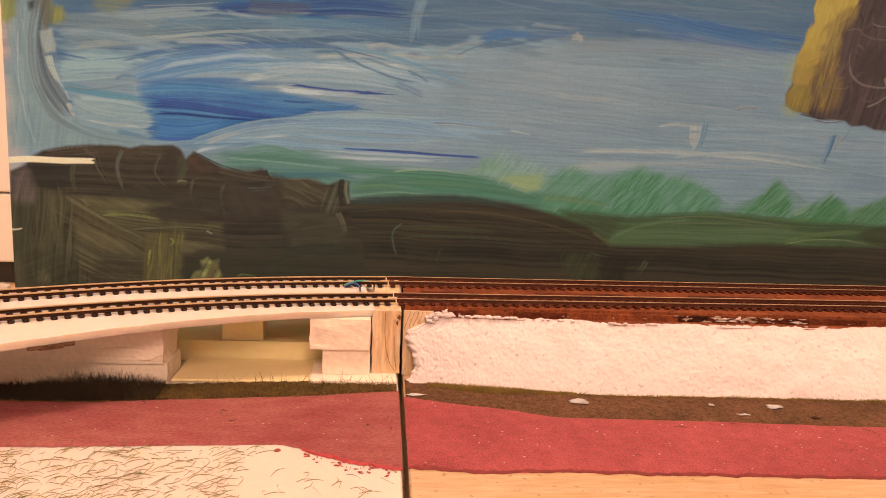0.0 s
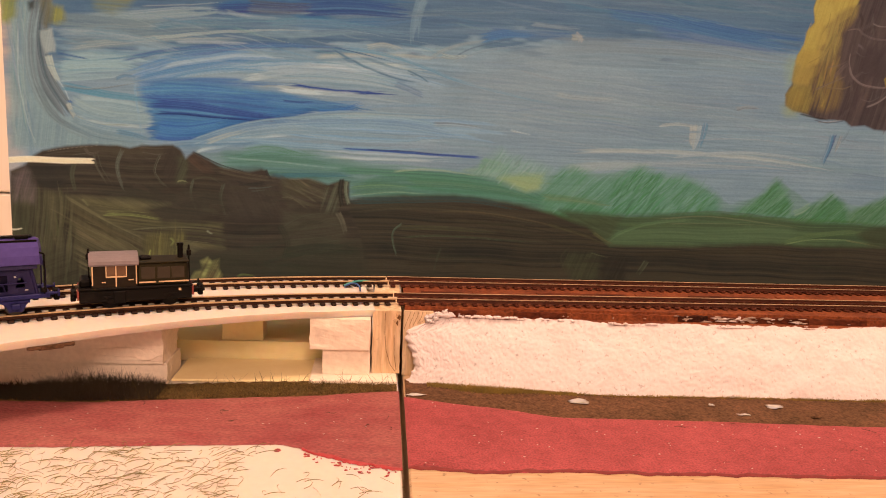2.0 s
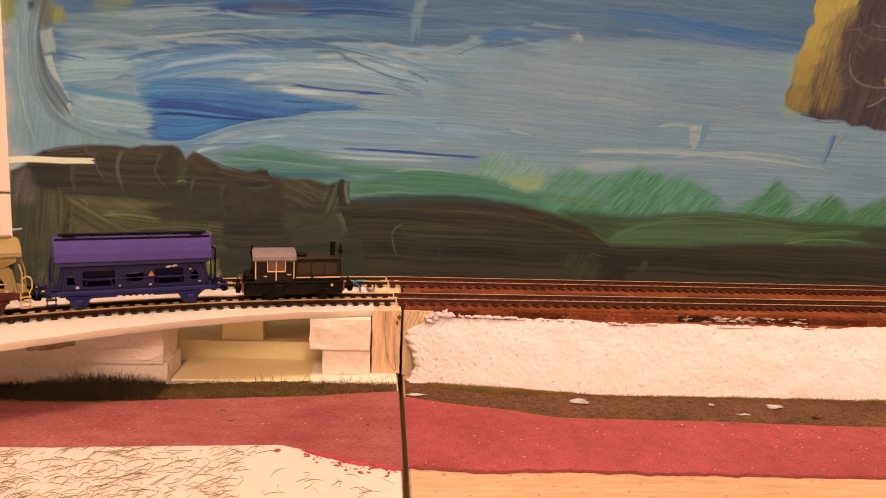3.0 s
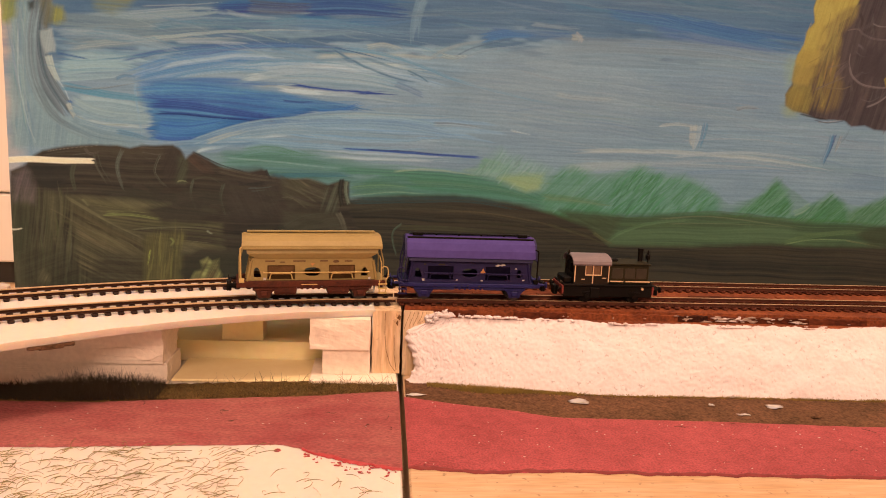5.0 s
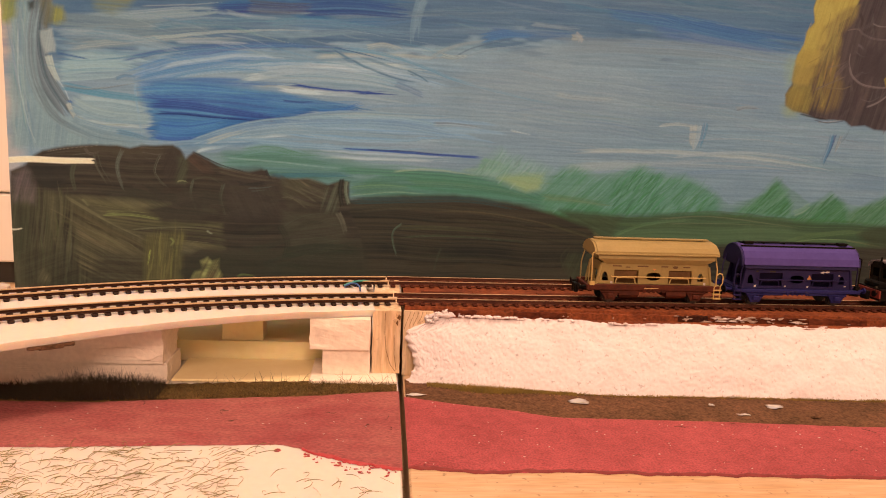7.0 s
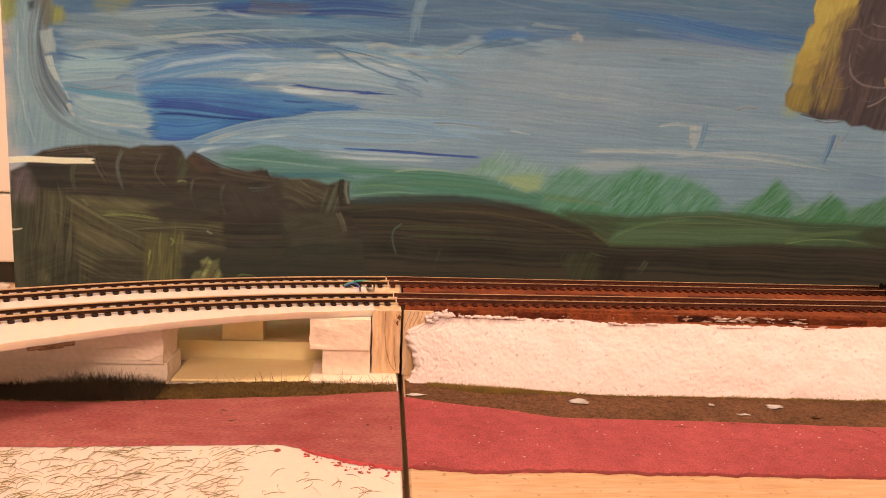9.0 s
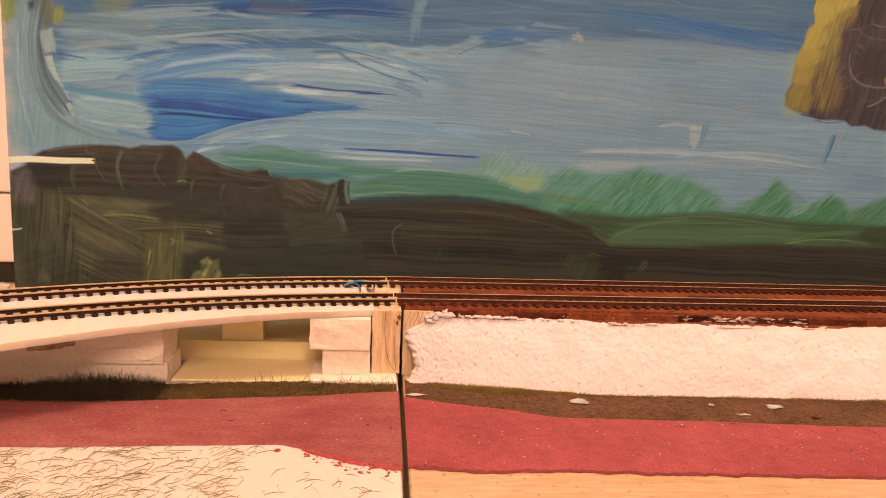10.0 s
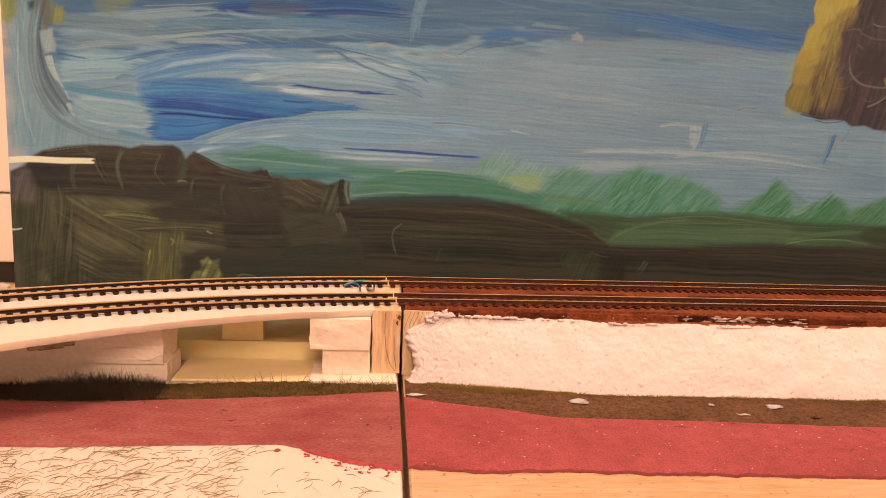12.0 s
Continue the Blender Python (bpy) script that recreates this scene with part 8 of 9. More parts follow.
    for k in (-1.2, 1.4):
        rod(bm, [mm(x + sx * k, -8.0, 2.6), mm(x + sx * k, -8.0, 8.0)], 0.0002)
    for z in (2.6, 4.4, 6.2):
        box(bm, *sorted(mm(x - sx * 1.6, x + sx * 1.8)), -0.0086, -0.0070, z * MM, z * MM + 0.0004)
    rod(bm, [mm(x - sx * 0.6, -8.0, 7.8), mm(x - sx * 0.6, -8.0, 14.6), mm(x - sx * 1.4, -8.0, 17.6)], 0.00022)
    rod(bm, [mm(x - sx * 0.4, -8.0, 12.6), mm(x + sx * 0.6, -8.0, 13.4), mm(x + sx * 1.7, -8.0, 13.0), mm(x + sx * 2.2, -8.0, 11.8), mm(x + sx * 2.2, -8.0, 9.4), mm(x + sx * 1.4, -8.0, 8.0)], 0.00024)
    part("ladder", bm, YELLOW_PALE if old else body, w)
    bm = bmesh.new()
    rod(bm, [mm(-sx * 26.6, -7.6, 6.2), mm(-sx * 26.9, -7.6, 20.5), mm(-sx * 25.4, -7.4, 21.2)], 0.0003)
    box(bm, *sorted(mm(-sx * 27.3, -sx * 25.4)), -0.0082, -0.0068, 0.0076, 0.0090)
    part("corner_post", bm, YELLOW_PALE if old else BLACK, w)
    part("platform", box(bmesh.new(), *sorted(mm(sx * 24.5, sx * 28.0)), -0.0075, 0.0075, 0.0077, 0.0081), body, w)
    # running gear
    bm = bmesh.new()
    for side in (-1, 1):
        box(bm, -0.0276, 0.0276, *sorted((side * 0.0062, side * 0.0080)), 0.0056, 0.0079 if old else 0.0071, 0.0002)
    for end in (-1, 1):
        box(bm, *sorted((end * 0.0268, end * 0.0282)), -0.0080, 0.0080, 0.0056, 0.0076, 0.0002)
    box(bm, -0.027, 0.027, -0.0035, 0.0035, 0.0052, 0.0066)
    part("underframe", bm, frame_mat, w)
    for cx in (-18.2, 18.0):
        for side in (-1, 1):
            bm = bmesh.new()
            plate(bm, [(v[0] * MM + cx * MM, v[1] * MM) for v in ((-4.6, 5.8), (4.6, 5.8), (3.9, 4.6), (2.6, 3.0), (2.0, 1.5), (-2.0, 1.5), (-2.6, 3.0), (-3.9, 4.6))], [], side * 0.0064, side * 0.0072)
            box(bm, (cx - 1.3) * MM, (cx + 1.3) * MM, *sorted((side * 0.0072, side * 0.0082)), 0.0023, 0.0042, 0.0003)
            box(bm, (cx - 4.2) * MM, (cx + 4.2) * MM, *sorted((side * 0.0071, side * 0.0078)), 0.0044, 0.0052, 0.0002)
            part("axle_guard", bm, frame_mat, w)
    for cx in (-10.4, 9.6):
        bm = bmesh.new()
        rr = []
        for hx, hy, z in ((4.4, 7.0, 7.0), (4.2, 7.4, 3.6 if old else 4.6), (3.8, 6.4, 2.4 if old else 4.2)):
            rr.append([bm.verts.new((cx * MM + a * hx * MM, b * hy * MM, z * MM)) for a, b in ((-1, -1), (1, -1), (1, 1), (-1, 1))])
        for a, b in zip(rr, rr[1:]):
            for k in range(4):
                bm.faces.new((a[k], a[(k + 1) % 4], b[(k + 1) % 4], b[k]))
        bm.faces.new(rr[0])
        bm.faces.new(rr[-1][::-1])
        part("chute", bm, frame_mat, w)
    bm = bmesh.new()
    for k in range(5):
        cyl(bm, mm(-4.2 + k * 2.1, -7.6, 5.1), mm(-4.2 + k * 2.1, -6.4, 5.1), 0.0006, 8)
    rod(bm, [mm(-6, -7.0, 5.1), mm(6, -7.0, 5.1)], 0.0003)
    part("lever_row", bm, frame_mat, w)
    buffers(w, 0.0282, 0.0066, BLACK if old else frame_mat, frame_mat)
    wheels = [wheelset(w, x, 0.0027) for x in (-0.0182, 0.0180)]
    return w, wheels


def mark(parent, x, z, wx, wz, mat, y=-0.0067, shape=None, name="mark"):
    """A flat printed mark on the near side."""
    pts = shape or rect(-0.5, 0.5, -0.5, 0.5)
    part(name, plate(bmesh.new(), [((x + a * wx) * MM, (z + b * wz) * MM) for a, b in pts], [], y, y - 0.00005), mat, parent)


blue_wagon, blue_wheels = hopper_wagon("hopper_wagon", "dark blue model hopper wagon with a violet roof on the track", BLUE, VIOLET, BLUE_FRAME, True, False)
SWIRL = [(-0.5, -0.35), (-0.2, -0.5), (0.0, -0.1), (0.2, -0.3), (0.5, 0.1), (0.45, 0.4), (0.2, 0.5), (0.0, 0.1), (-0.2, 0.35), (-0.45, 0.0)]
mark(blue_wagon, 11.8, 14.5, 4.2, 1.1, WHITE_MARK, shape=SWIRL, name="white_swirl")
mark(blue_wagon, 5.0, 12.2, 2.2, 1.9, ORANGE_MARK, shape=[(-0.5, -0.5), (0.5, -0.5), (0, 0.5)], name="warning_triangle")
for _x, _z, _a, _b in ((-18.7, 8.2, 1.0, 0.9), (-5.4, 8.3, 0.7, 0.5), (4.6, 8.2, 0.8, 0.6), (18.2, 13.2, 0.7, 0.5), (21.4, 8.6, 0.9, 0.4)):
    mark(blue_wagon, _x, _z, _a, _b, WHITE_MARK)
for _x, _a in ((-11.5, 2.6), (-18.2, 1.0)):
    mark(blue_wagon, _x, 14.4, _a, 0.7, GRILLE)
for _x, _a in ((-6.0, 0.8), (-3.4, 0.4), (-1.0, 0.8), (3.6, 0.9)):
    mark(blue_wagon, _x, 6.3, _a, 0.3, GRILLE, y=-0.0081)

yellow_wagon, yellow_wheels = hopper_wagon("hopper_wagon", "ochre yellow model hopper wagon with a brown frame on the track", YELLOW, YELLOW, OXIDE, False, True)
for _x, _z, _a, _b in ((-16.0, 15.4, 3.6, 0.5), (-11.5, 15.0, 1.8, 0.4), (-5.2, 15.4, 4.6, 0.5), (4.0, 15.4, 3.0, 0.5), (13.4, 15.3, 3.0, 0.5)):
    mark(yellow_wagon, _x, _z, _a, _b, DARK_MARK)
mark(yellow_wagon, 8.6, 15.2, 2.4, 1.1, DARK_MARK, shape=oval(0, 0, 0.5, 0.5, 12, 2), name="oval_mark")
mark(yellow_wagon, -0.3, 14.0, 1.6, 0.9, ORANGE_MARK, shape=[(-0.5, 0.5), (0.5, 0.5), (0, -0.5)], name="orange_mark")
for _x, _z in ((-18.0, 8.6), (21.6, 8.5)):
    mark(yellow_wagon, _x, _z, 0.9, 0.9, WHITE_MARK)
mark(yellow_wagon, -1.5, 6.6, 6.0, 0.3, YELLOW_PALE, y=-0.0081)


def locomotive():
    """A small four-wheel diesel shunter: cab behind, hood in front."""
    lo = empty("shunting_locomotive", "small dark olive model shunter with a grey cab roof", "locomotive")
    part("frame", box(bmesh.new(), *mm(-19.4, 17.6, -7.0, 7.0, 2.4, 6.8), 0.0003), BLACK, lo)
    part("running_board", box(bmesh.new(), *mm(-19.6, 17.8, -7.4, 7.4, 6.8, 7.6), 0.0002), BLACK, lo)
    # hood with framed panels
    hood = part("hood", box(bmesh.new(), *mm(-0.6, 16.4, -5.8, 5.8, 7.5, 15.6), 0.0005), HOOD_GREEN, lo)
    part("hood_roof", box(bmesh.new(), *mm(-0.5, 16.9, -6.3, 6.3, 15.6, 16.2), 0.0002), HOOD_GREEN, hood)
    for x0, x1 in ((0.6, 5.2), (6.0, 10.3), (10.8, 15.2)):
        for side in (-1, 1):
            part("hood_panel", box(bmesh.new(), x0 * MM, x1 * MM, *sorted((side * 0.0057, side * 0.0060)), 0.0100, 0.0142, 0.0001), GRILLE, hood)
    for x0, x1 in ((-0.2, 5.4), (6.4, 16.6)):
        part("cream_strip", box(bmesh.new(), x0 * MM, x1 * MM, -0.0067, -0.0062, 0.0087, 0.0091), TRIM, hood)
    part("radiator", box(bmesh.new(), *mm(16.4, 16.8, -4.4, 4.4, 8.0, 15.0), 0.0001), GRILLE, hood)
    part("air_vent", box(bmesh.new(), *mm(0.4, 4.4, -2.2, 2.2, 16.2, 17.3), 0.0005), BLACK, hood)
    # cab: pierced side walls, end walls, door trim
    cab = part("cab_floor", box(bmesh.new(), *mm(-15.4, -0.8, -6.6, 6.6, 7.5, 7.9)), CAB_BROWN, lo)
    for side in (-1, 1):
        wall = part("cab_side", plate(bmesh.new(), rect(*mm(-15.4, -0.8, 7.5, 16.4)), [rect(*mm(-10.6, -7.9, 11.6, 15.2)), rect(*mm(-7.3, -4.4, 11.6, 15.2))], side * 0.0060, side * 0.0067), CAB_BROWN, cab)
        y0, y1 = sorted((side * 0.0067, side * 0.0070))
        for x0, x1, z0, z1 in ((-10.9, -10.6, 11.2, 15.4), (-4.4, -4.1, 11.2, 15.4), (-10.6, -4.4, 11.2, 11.6), (-7.8, -7.4, 7.9, 15.4), (-15.3, -14.9, 8.6, 15.6), (-1.2, -0.85, 8.6, 16.0)):
            part("cream_trim", box(bmesh.new(), x0 * MM, x1 * MM, y0, y1, z0 * MM, z1 * MM), TRIM, cab)
        for x0, x1, z in ((-3.6, -2.0, 10.0), (-12.2, -10.9, 9.4)):
            part("grab_iron", box(bmesh.new(), x0 * MM, x1 * MM, y0, y1, z * MM, (z + 0.35) * MM), TRIM, cab)
    part("window_pane", box(bmesh.new(), *mm(-10.7, -4.3, 5.4, 5.6, 11.5, 15.3)), PANE, cab)
    part("window_pane", box(bmesh.new(), *mm(-10.7, -4.3, -6.3, -6.1, 11.5, 15.3)), PANE, cab)
    for x, holes in ((-15.4, [rect(*mm(-5.0, -1.0, 11.6, 15.4)), rect(*mm(1.0, 5.0, 11.6, 15.4))]), (-1.4, [])):
        part("cab_end", plate(bmesh.new(), rect(*mm(-6.0, 6.0, 7.5, 17.8)), holes, 0, 0.0006), CAB_BROWN, cab, at=pose(x * MM + 0.0006, 0, 0, 0, 0, 90))
    arc = []
    for k in range(13):
        a = math.pi * k / 12
        arc.append((-7.6 * MM * math.cos(a), (15.9 + 3.2 * math.sin(a) ** 0.8) * MM))
    inner = [(y * 0.95, z - 0.0006) for y, z in reversed(arc)]
    part("cab_roof", prism(bmesh.new(), arc + inner, -0.0162, -0.0002), ROOF_GREY, cab, "pale grey curved cab roof")
    part("rear_box", box(bmesh.new(), *mm(-19.2, -15.5, -5.0, 5.0, 7.5, 10.2), 0.0006), BLACK, lo)
    # chimney and lamps
    bm = bmesh.new()
    cyl(bm, mm(14.5, 0.6, 16.1), mm(14.5, 0.6, 21.4), 0.0010, 14)
    cyl(bm, mm(14.5, 0.6, 20.6), mm(14.5, 0.6, 21.6), 0.0012, 14)
    part("chimney", bm, BLACK, hood)
    for x, zz in ((17.4, 16.6), (-16.2, 16.2)):
        bm = bmesh.new()
        rod(bm, [mm(x, -0.5, 8.0 if x > 0 else 10.0), mm(x, -0.5, zz + 0.6)], 0.00028)
        box(bm, *mm(x - 0.8, x + 0.8, -1.4, 0.4, zz + 0.4, zz + 2.6), 0.0003)
        cyl(bm, mm(x, -0.5, zz + 2.6), mm(x, -0.5, zz + 4.4), 0.0005, 10, 0.0003)
        part("lamp", bm, BLACK, lo, "black signal lamp")
    for end, x in ((1, 17.6), (-1, -19.4)):
        part("buffer_beam", box(bmesh.new(), *sorted(mm(x, x + end * 0.7)), -0.0072, 0.0072, 0.0036, 0.0070, 0.0001), BUFFER_RED, lo, "red buffer beam")
        part("end_lamp", cyl(bmesh.new(), mm(x + end * 0.2, -4.4, 8.0), mm(x + end * 1.1, -4.4, 8.0), 0.0006, 10), GRILLE, lo)
    for cx in (-9.5, 10.2):
        for side in (-1, 1):
            bm = bmesh.new()
            cyl(bm, mm(cx, side * 7.0, 2.9), mm(cx, side * 7.7, 2.9), 0.0010, 12)
            box(bm, (cx - 2.2) * MM, (cx + 2.2) * MM, *sorted((side * 0.0069, side * 0.0074)), 0.0040, 0.0048, 0.0001)
            part("axle_box", bm, BLACK, lo)
    part("filler_cap", cyl(bmesh.new(), mm(13.4, -7.5, 6.0), mm(13.4, -7.0, 6.0), 0.0005, 10), TRIM, lo)
    part("side_step", box(bmesh.new(), *mm(-8.6, -4.6, -7.8, -7.0, 2.0, 6.4), 0.0003), BLACK, lo)
    buffers(lo, 0.0186, 0.0056, BLACK, BLACK)
    wheels = [wheelset(lo, x, 0.0027, BLACK) for x in (-0.0095, 0.0102)]
    return lo, wheels


loco, loco_wheels = locomotive()


# ---- the run of the train ----
RUN = [(0.0, -0.1860), (1.3, -0.1298), (2.0, -0.0959), (2.5, -0.0690), (3.0, -0.0395), (4.0, 0.0222), (4.8, 0.0736), (5.5, 0.1200), (6.0, 0.1541), (6.5, 0.1892), (7.2, 0.2392), (8.9, 0.3590), (12.0, 0.5760)]


def along(t):
    """How far the locomotive's middle is along the line at t seconds, on a smooth curve through RUN."""
    i = min(max(k for k in range(len(RUN) - 1) if RUN[k][0] <= t + 1e-9), len(RUN) - 2)
    (ta, a), (tb, b) = RUN[i], RUN[i + 1]

    def slope(k):
        if k == 0 or k == len(RUN) - 1:
            j = 0 if k == 0 else k - 1
            return (RUN[j + 1][1] - RUN[j][1]) / (RUN[j + 1][0] - RUN[j][0]) + (-0.006 if k == 0 else 0)
        h0, h1 = RUN[k][0] - RUN[k - 1][0], RUN[k + 1][0] - RUN[k][0]
        return ((RUN[k][1] - RUN[k - 1][1]) / h0 * h1 + (RUN[k + 1][1] - RUN[k][1]) / h1 * h0) / (h0 + h1)

    h = tb - ta
    u = (t - ta) / h
    return a * (1 + 2 * u) * (1 - u) ** 2 + slope(i) * h * u * (1 - u) ** 2 + b * u * u * (3 - 2 * u) + slope(i + 1) * h * u * u * (u - 1)


def ride(s, base):
    a, _ = track_point(s - base / 2)
    b, _ = track_point(s + base / 2)
    c = (a + b) / 2
    return pose(c.x, c.y, RAIL, 0, 0, math.degrees(math.atan2(b.y - a.y, b.x - a.x)))


def motions():
    times = [i * 0.1 for i in range(121)]
    fine = [i / 30 for i in range(361)]
    for train_part, wheels, back, base in ((loco, loco_wheels, 0.0, 0.020), (blue_wagon, blue_wheels, 0.0575, 0.036), (yellow_wagon, yellow_wheels, 0.1199, 0.036)):
        walk(train_part, [(t, ride(along(t) - back, base)) for t in times])
        for wheel in wheels:
            x, r = wheel.location.x, wheel.location.z
            walk(wheel, [(t, pose(x, 0, r, 0, math.degrees((along(t) - along(0)) / r), 0)) for t in fine])


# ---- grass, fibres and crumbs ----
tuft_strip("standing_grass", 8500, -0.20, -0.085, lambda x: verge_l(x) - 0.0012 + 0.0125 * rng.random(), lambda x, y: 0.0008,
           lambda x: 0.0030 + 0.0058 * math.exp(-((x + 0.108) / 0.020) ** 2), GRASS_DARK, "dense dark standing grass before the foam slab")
tuft_strip("standing_grass", 3600, -0.092, -0.002, lambda x: verge_l(x) - 0.0008 + 0.0115 * rng.random(), lambda x, y: 0.0008,
           lambda x: 0.0018 if rng.random() < 0.95 else 0.0065, GRASS_OLIVE, "short olive grass strip before the hollow")
tuft_strip("standing_grass", 5200, 0.010, 0.066, lambda x: bank_foot(x) - (0.0018 + 0.0034 * math.exp(-((x - 0.030) / 0.014) ** 2)) * rng.random() + 0.0008 * rng.gauss(0, 1), lambda x, y: 0.0004,
           lambda x: 0.0015 * math.exp(-((x - 0.032) / 0.018) ** 2) + 0.0006, MOSS, "low yellow-green moss at the foot of the bank")
tuft_strip("standing_grass", 2600, 0.06, 0.21, lambda x: bank_foot(x) - 0.0018 + 0.003 * rng.random(), lambda x, y: 0.0004,
           lambda x: 0.0010 + 0.0008 * noise.noise(Vector((x * 90, 0, 0))), MOSS, "sparse yellow-green moss at the foot of the bank")


def lying_fibres(count, x0, x1, y0, y1, lo, hi, mat, label, clump, lift=0.0009, base=0.0002):
    bm = bmesh.new()
    made = 0
    while made < count:
        x, y = rng.uniform(x0, x1), rng.uniform(y0, y1)
        if noise.noise(Vector((x * 60, y * 60, 7))) < clump(x):
            continue
        made += 1
        ln, a, k = rng.uniform(lo, hi), rng.uniform(-1.1, 1.1) if rng.random() < 0.3 else rng.uniform(0, 6.28), rng.uniform(-2.6, 2.6)
        pts = []
        px, py = x, y
        up, tip = rng.uniform(0.0, lift), rng.uniform(0, 0.7 * lift) * (rng.random() < 0.4)
        for i in range(6):
            pts.append((px, py, base + up * math.sin(math.pi * i / 5) + tip * i / 5))
            px += math.cos(a) * ln / 5
            py += math.sin(a) * ln / 5
            a += k / 5
        prev = None
        for i, p in enumerate(pts):
            w = 0.000085 * (1.0 - 0.5 * abs(i - 2) / 3)
            ring = [bm.verts.new((p[0], p[1] + w, p[2])), bm.verts.new((p[0] + w, p[1] - w, p[2])), bm.verts.new((p[0], p[1], p[2] + 2 * w))]
            if prev:
                for q in range(3):
                    bm.faces.new((prev[q], prev[(q + 1) % 3], ring[(q + 1) % 3], ring[q]))
            prev = ring
    return thing("loose_fibres", bm, mat, label, "grass fibres", kind="stuff")


lying_fibres(620, -0.14, -0.040, -0.125, -0.079, 0.003, 0.0085, FIBRE, "loose dry grass fibres strewn over white foam", lambda x: -0.75 + 1.1 * max(0.0, (x + 0.058) / 0.018))
lying_fibres(34, -0.055, -0.004, -0.115, -0.094, 0.003, 0.007, FIBRE, "few loose grass fibres on white foam", lambda x: -1)
lying_fibres(9, -0.12, -0.003, -0.074, -0.040, 0.002, 0.005, GRASS_DARK, "few dark fibres stuck to the red road", lambda x: -1, 0.0002, 0.0009)
lying_fibres(6, 0.004, 0.16, -0.088, -0.055, 0.002, 0.005, GRASS_DARK, "few dark fibres stuck to the red road", lambda x: -1, 0.0002, 0.0009)


def crumb(x, y, z, sx, sy, sz, mat, label, seed):
    bm = bmesh.new()
    bmesh.ops.create_icosphere(bm, subdivisions=2, radius=1.0)
    for v in bm.verts:
        f = 1 + 0.8 * noise.fractal(v.co * 1.4 + Vector((seed, 0, 0)), 0.8, 2.0, 3)
        v.co = Vector((v.co.x * sx * f, v.co.y * sy * f, max(-0.1, v.co.z) * sz * f + sz * 0.1))
    ob = thing("paint_chip", bm, mat, label, "chip", "chips on the ground", smooth=True)
    ob.location = (x, y, z)
    return ob


for _i, (_x, _y, _sx, _sy) in enumerate(((0.0655, -0.0372, 0.0036, 0.0022), (0.138, -0.0395, 0.0030, 0.0017), (0.1145, -0.0385, 0.0011, 0.0008), (0.1225, -0.0478, 0.0026, 0.0005), (0.005, -0.0328, 0.0030, 0.0012))):
    crumb(_x, _y, 0.0007, _sx, _sy, 0.0004, WHITE_FOAM, "flat pale chip lying on the muddy verge", _i)
crumb(0.149, -0.0492, 0.0007, 0.0016, 0.0009, 0.0006, MUD, "dark chip lying on the muddy verge", 31)
crumb(-0.038, -0.0795, 0.0001, 0.0012, 0.0009, 0.0003, RED_ROAD, "red paint drop on the white foam", 41)
for _i in range(70):
    _x = rng.uniform(-0.030, -0.002)
    crumb(_x, road_near_l(_x) - rng.random() ** 2.0 * 0.006, 0.0001, rng.uniform(0.0001, 0.0008), rng.uniform(0.0001, 0.0005), 0.0002, RED_BLEED, "red paint spatter beside the road on foam", 50 + _i)
for _i in range(90):
    _x = rng.uniform(-0.12, 0.17)
    _lo = road_near_l(_x) if _x < 0 else road_near_r(_x)
    _hi = verge_l(_x) if _x < 0 else verge_r(_x)
    if abs(_x) > 0.004:
        crumb(_x, _lo + (_hi - _lo) * rng.uniform(0.04, 0.96), 0.0007, rng.uniform(0.0001, 0.0004), rng.uniform(0.0001, 0.0002), 0.0001, WHITE_FOAM, "tiny pale crumb on the red road", 100 + _i)

# white filler left on the ledge and smeared over the edge of the track bed
for _i in range(46):
    _x = rng.choice((rng.gauss(0.138, 0.014), rng.gauss(0.138, 0.014), rng.uniform(0.04, 0.2)))
    crumb(_x, bank_top(_x) + rng.uniform(0.0008, 0.0036), 0.0241, rng.uniform(0.0002, 0.0015), rng.uniform(0.0002, 0.0006), 0.0004, PLASTER, "white filler smear on the brown ledge", 200 + _i)


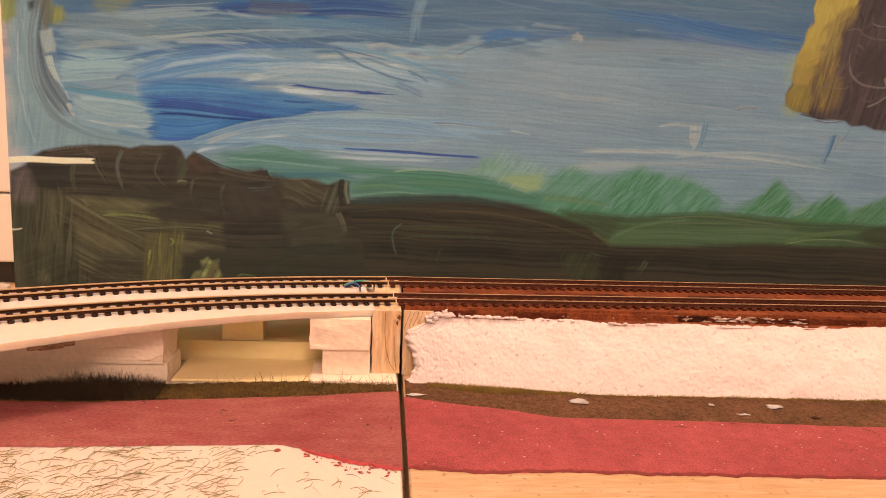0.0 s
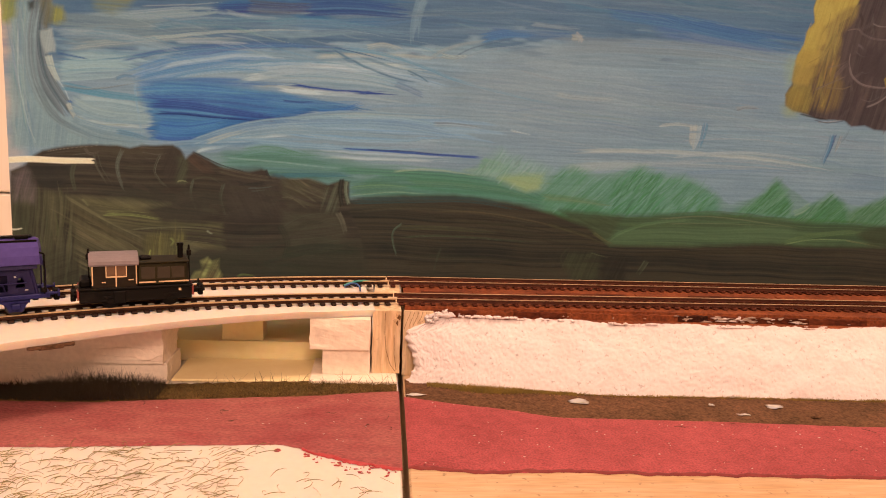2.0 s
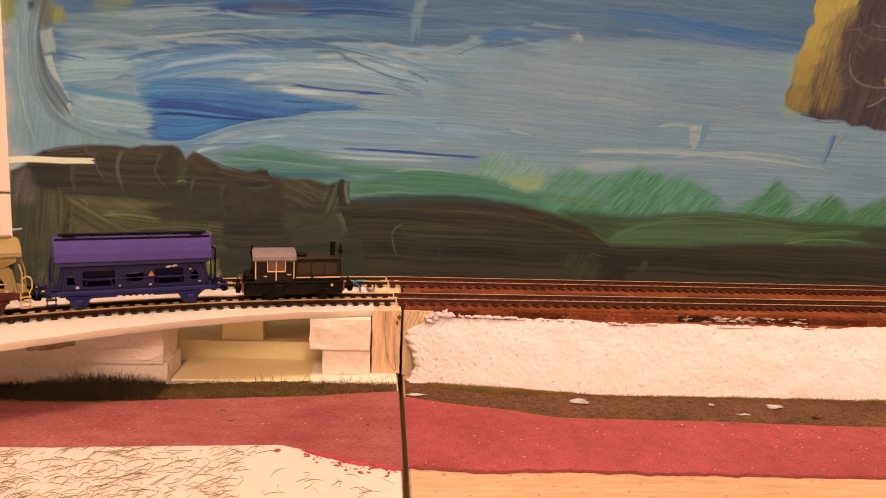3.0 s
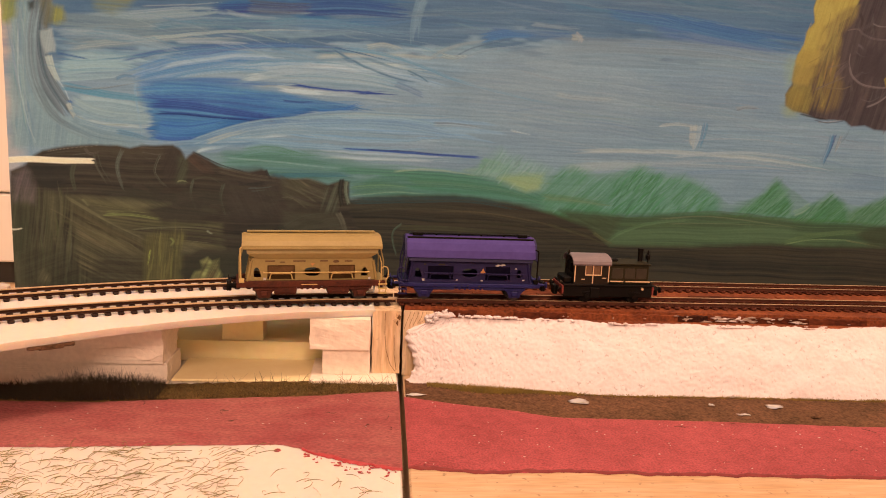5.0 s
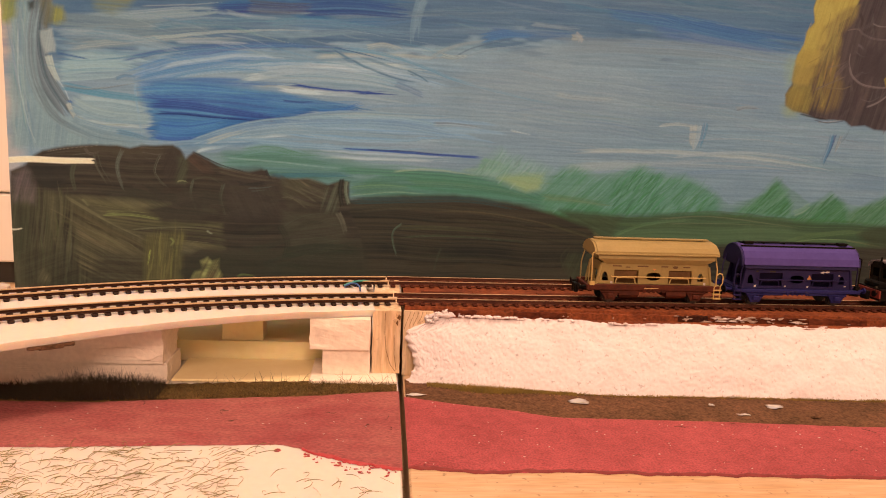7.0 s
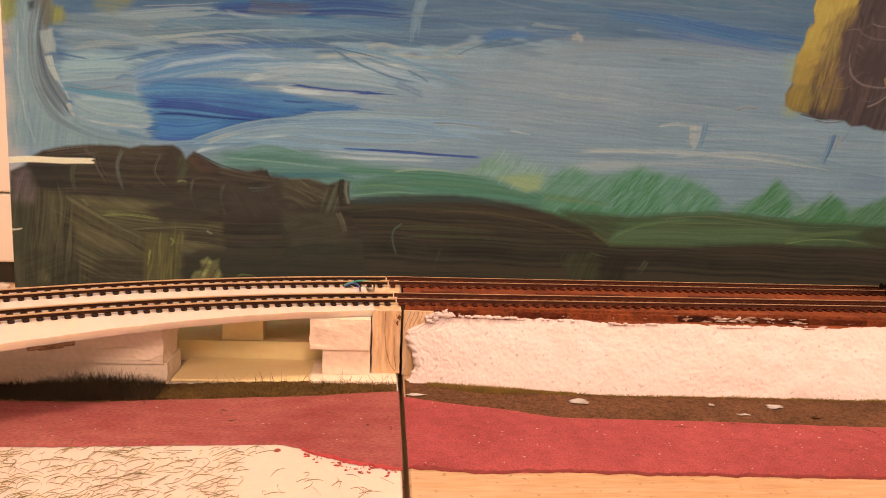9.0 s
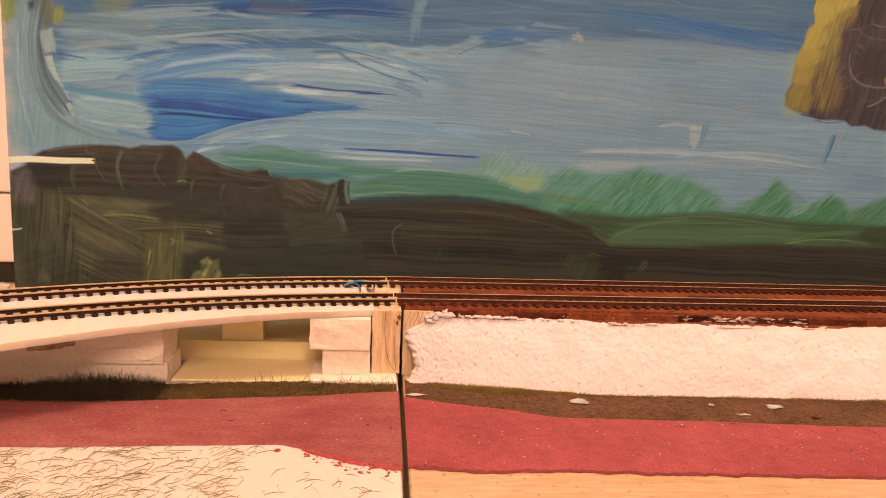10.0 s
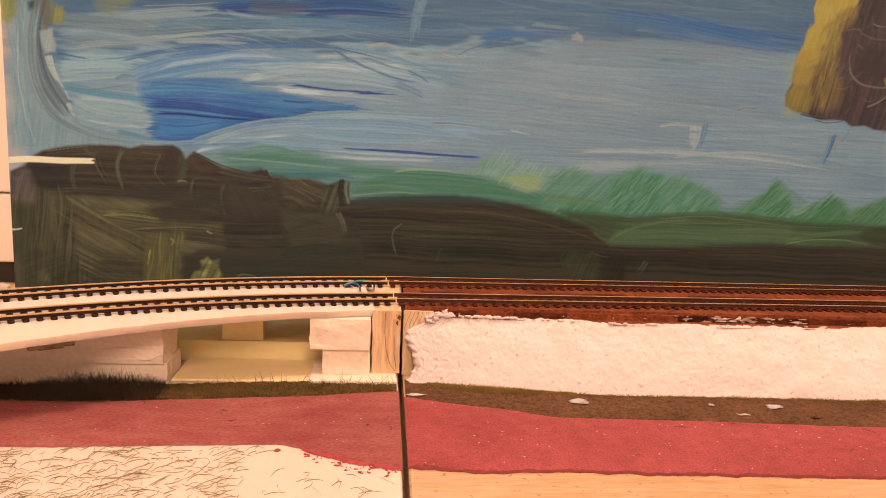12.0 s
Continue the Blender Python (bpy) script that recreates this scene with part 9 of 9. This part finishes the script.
for _i in range(54):
    _x = rng.gauss(0.1330, 0.0045) if _i < 22 else rng.uniform(0.139, 0.166) if _i < 36 else rng.choice((rng.gauss(0.1145, 0.0012), rng.uniform(0.05, 0.19)))
    smear = bmesh.new()
    bmesh.ops.create_icosphere(smear, subdivisions=2, radius=1.0)
    _sx, _sz = rng.uniform(0.0005, 0.0026) * (0.4 if _i >= 36 else 0.9), rng.uniform(0.00012, 0.0005)
    for _v in smear.verts:
        _f = 1 + 0.9 * noise.fractal(_v.co * 1.3 + Vector((_i * 5, 0, 0)), 0.8, 2.0, 3)
        _v.co = Vector((_v.co.x * _sx * _f, _v.co.y * 0.00022, _v.co.z * _sz * _f))
    _ob = thing("filler_smear", smear, (PLASTER if _i % 3 == 0 and _i < 36 else FILLER), "white filler smeared over the brown edge", "filler", "smears of filler", smooth=True)
    _ob.location = (_x, -0.0090, rng.uniform(0.0245, 0.0268))


# feeder wires by the joint
def wire(pts, r, mat, label):
    cu = bpy.data.curves.new("feeder_wire", "CURVE")
    cu.dimensions, cu.bevel_depth, cu.bevel_resolution = "3D", r, 2
    sp = cu.splines.new("BEZIER")
    sp.bezier_points.add(len(pts) - 1)
    for bp, p in zip(sp.bezier_points, pts):
        bp.co, bp.handle_left_type, bp.handle_right_type = p, "AUTO", "AUTO"
    cu.materials.append(mat)
    return tagged(new("feeder_wire", cu), label, "wire", "feeder wires")


WIRE_BLUE = material("blue_wire", (0.05, 0.12, 0.35), 0.4, scale=200)
WIRE_TEAL = material("teal_wire", (0.05, 0.32, 0.28), 0.4, scale=200)
wire([(-0.0245, 0.0222, 0.0286), (-0.0205, 0.0242, 0.0298), (-0.0165, 0.0262, 0.0300), (-0.0140, 0.0285, 0.0294)], 0.00045, WIRE_TEAL, "short teal feeder wire soldered to the rail")
wire([(-0.0240, 0.0218, 0.0286), (-0.0208, 0.0212, 0.0299), (-0.0180, 0.0180, 0.0296), (-0.0172, 0.0135, 0.0285)], 0.00035, WIRE_BLUE, "short blue feeder wire beside the track")
wire([(-0.0248, 0.0224, 0.0284), (-0.0225, 0.0232, 0.0290), (-0.0195, 0.0200, 0.0290)], 0.0005, BLACK_PLASTIC, "short black stripped wire end")
wire([(-0.0225, -0.0042, 0.0286), (-0.0180, -0.0046, 0.0288), (-0.0145, -0.0050, 0.0286)], 0.0006, WIRE_BLUE, "blue feeder wire beside the front rail")


motions()
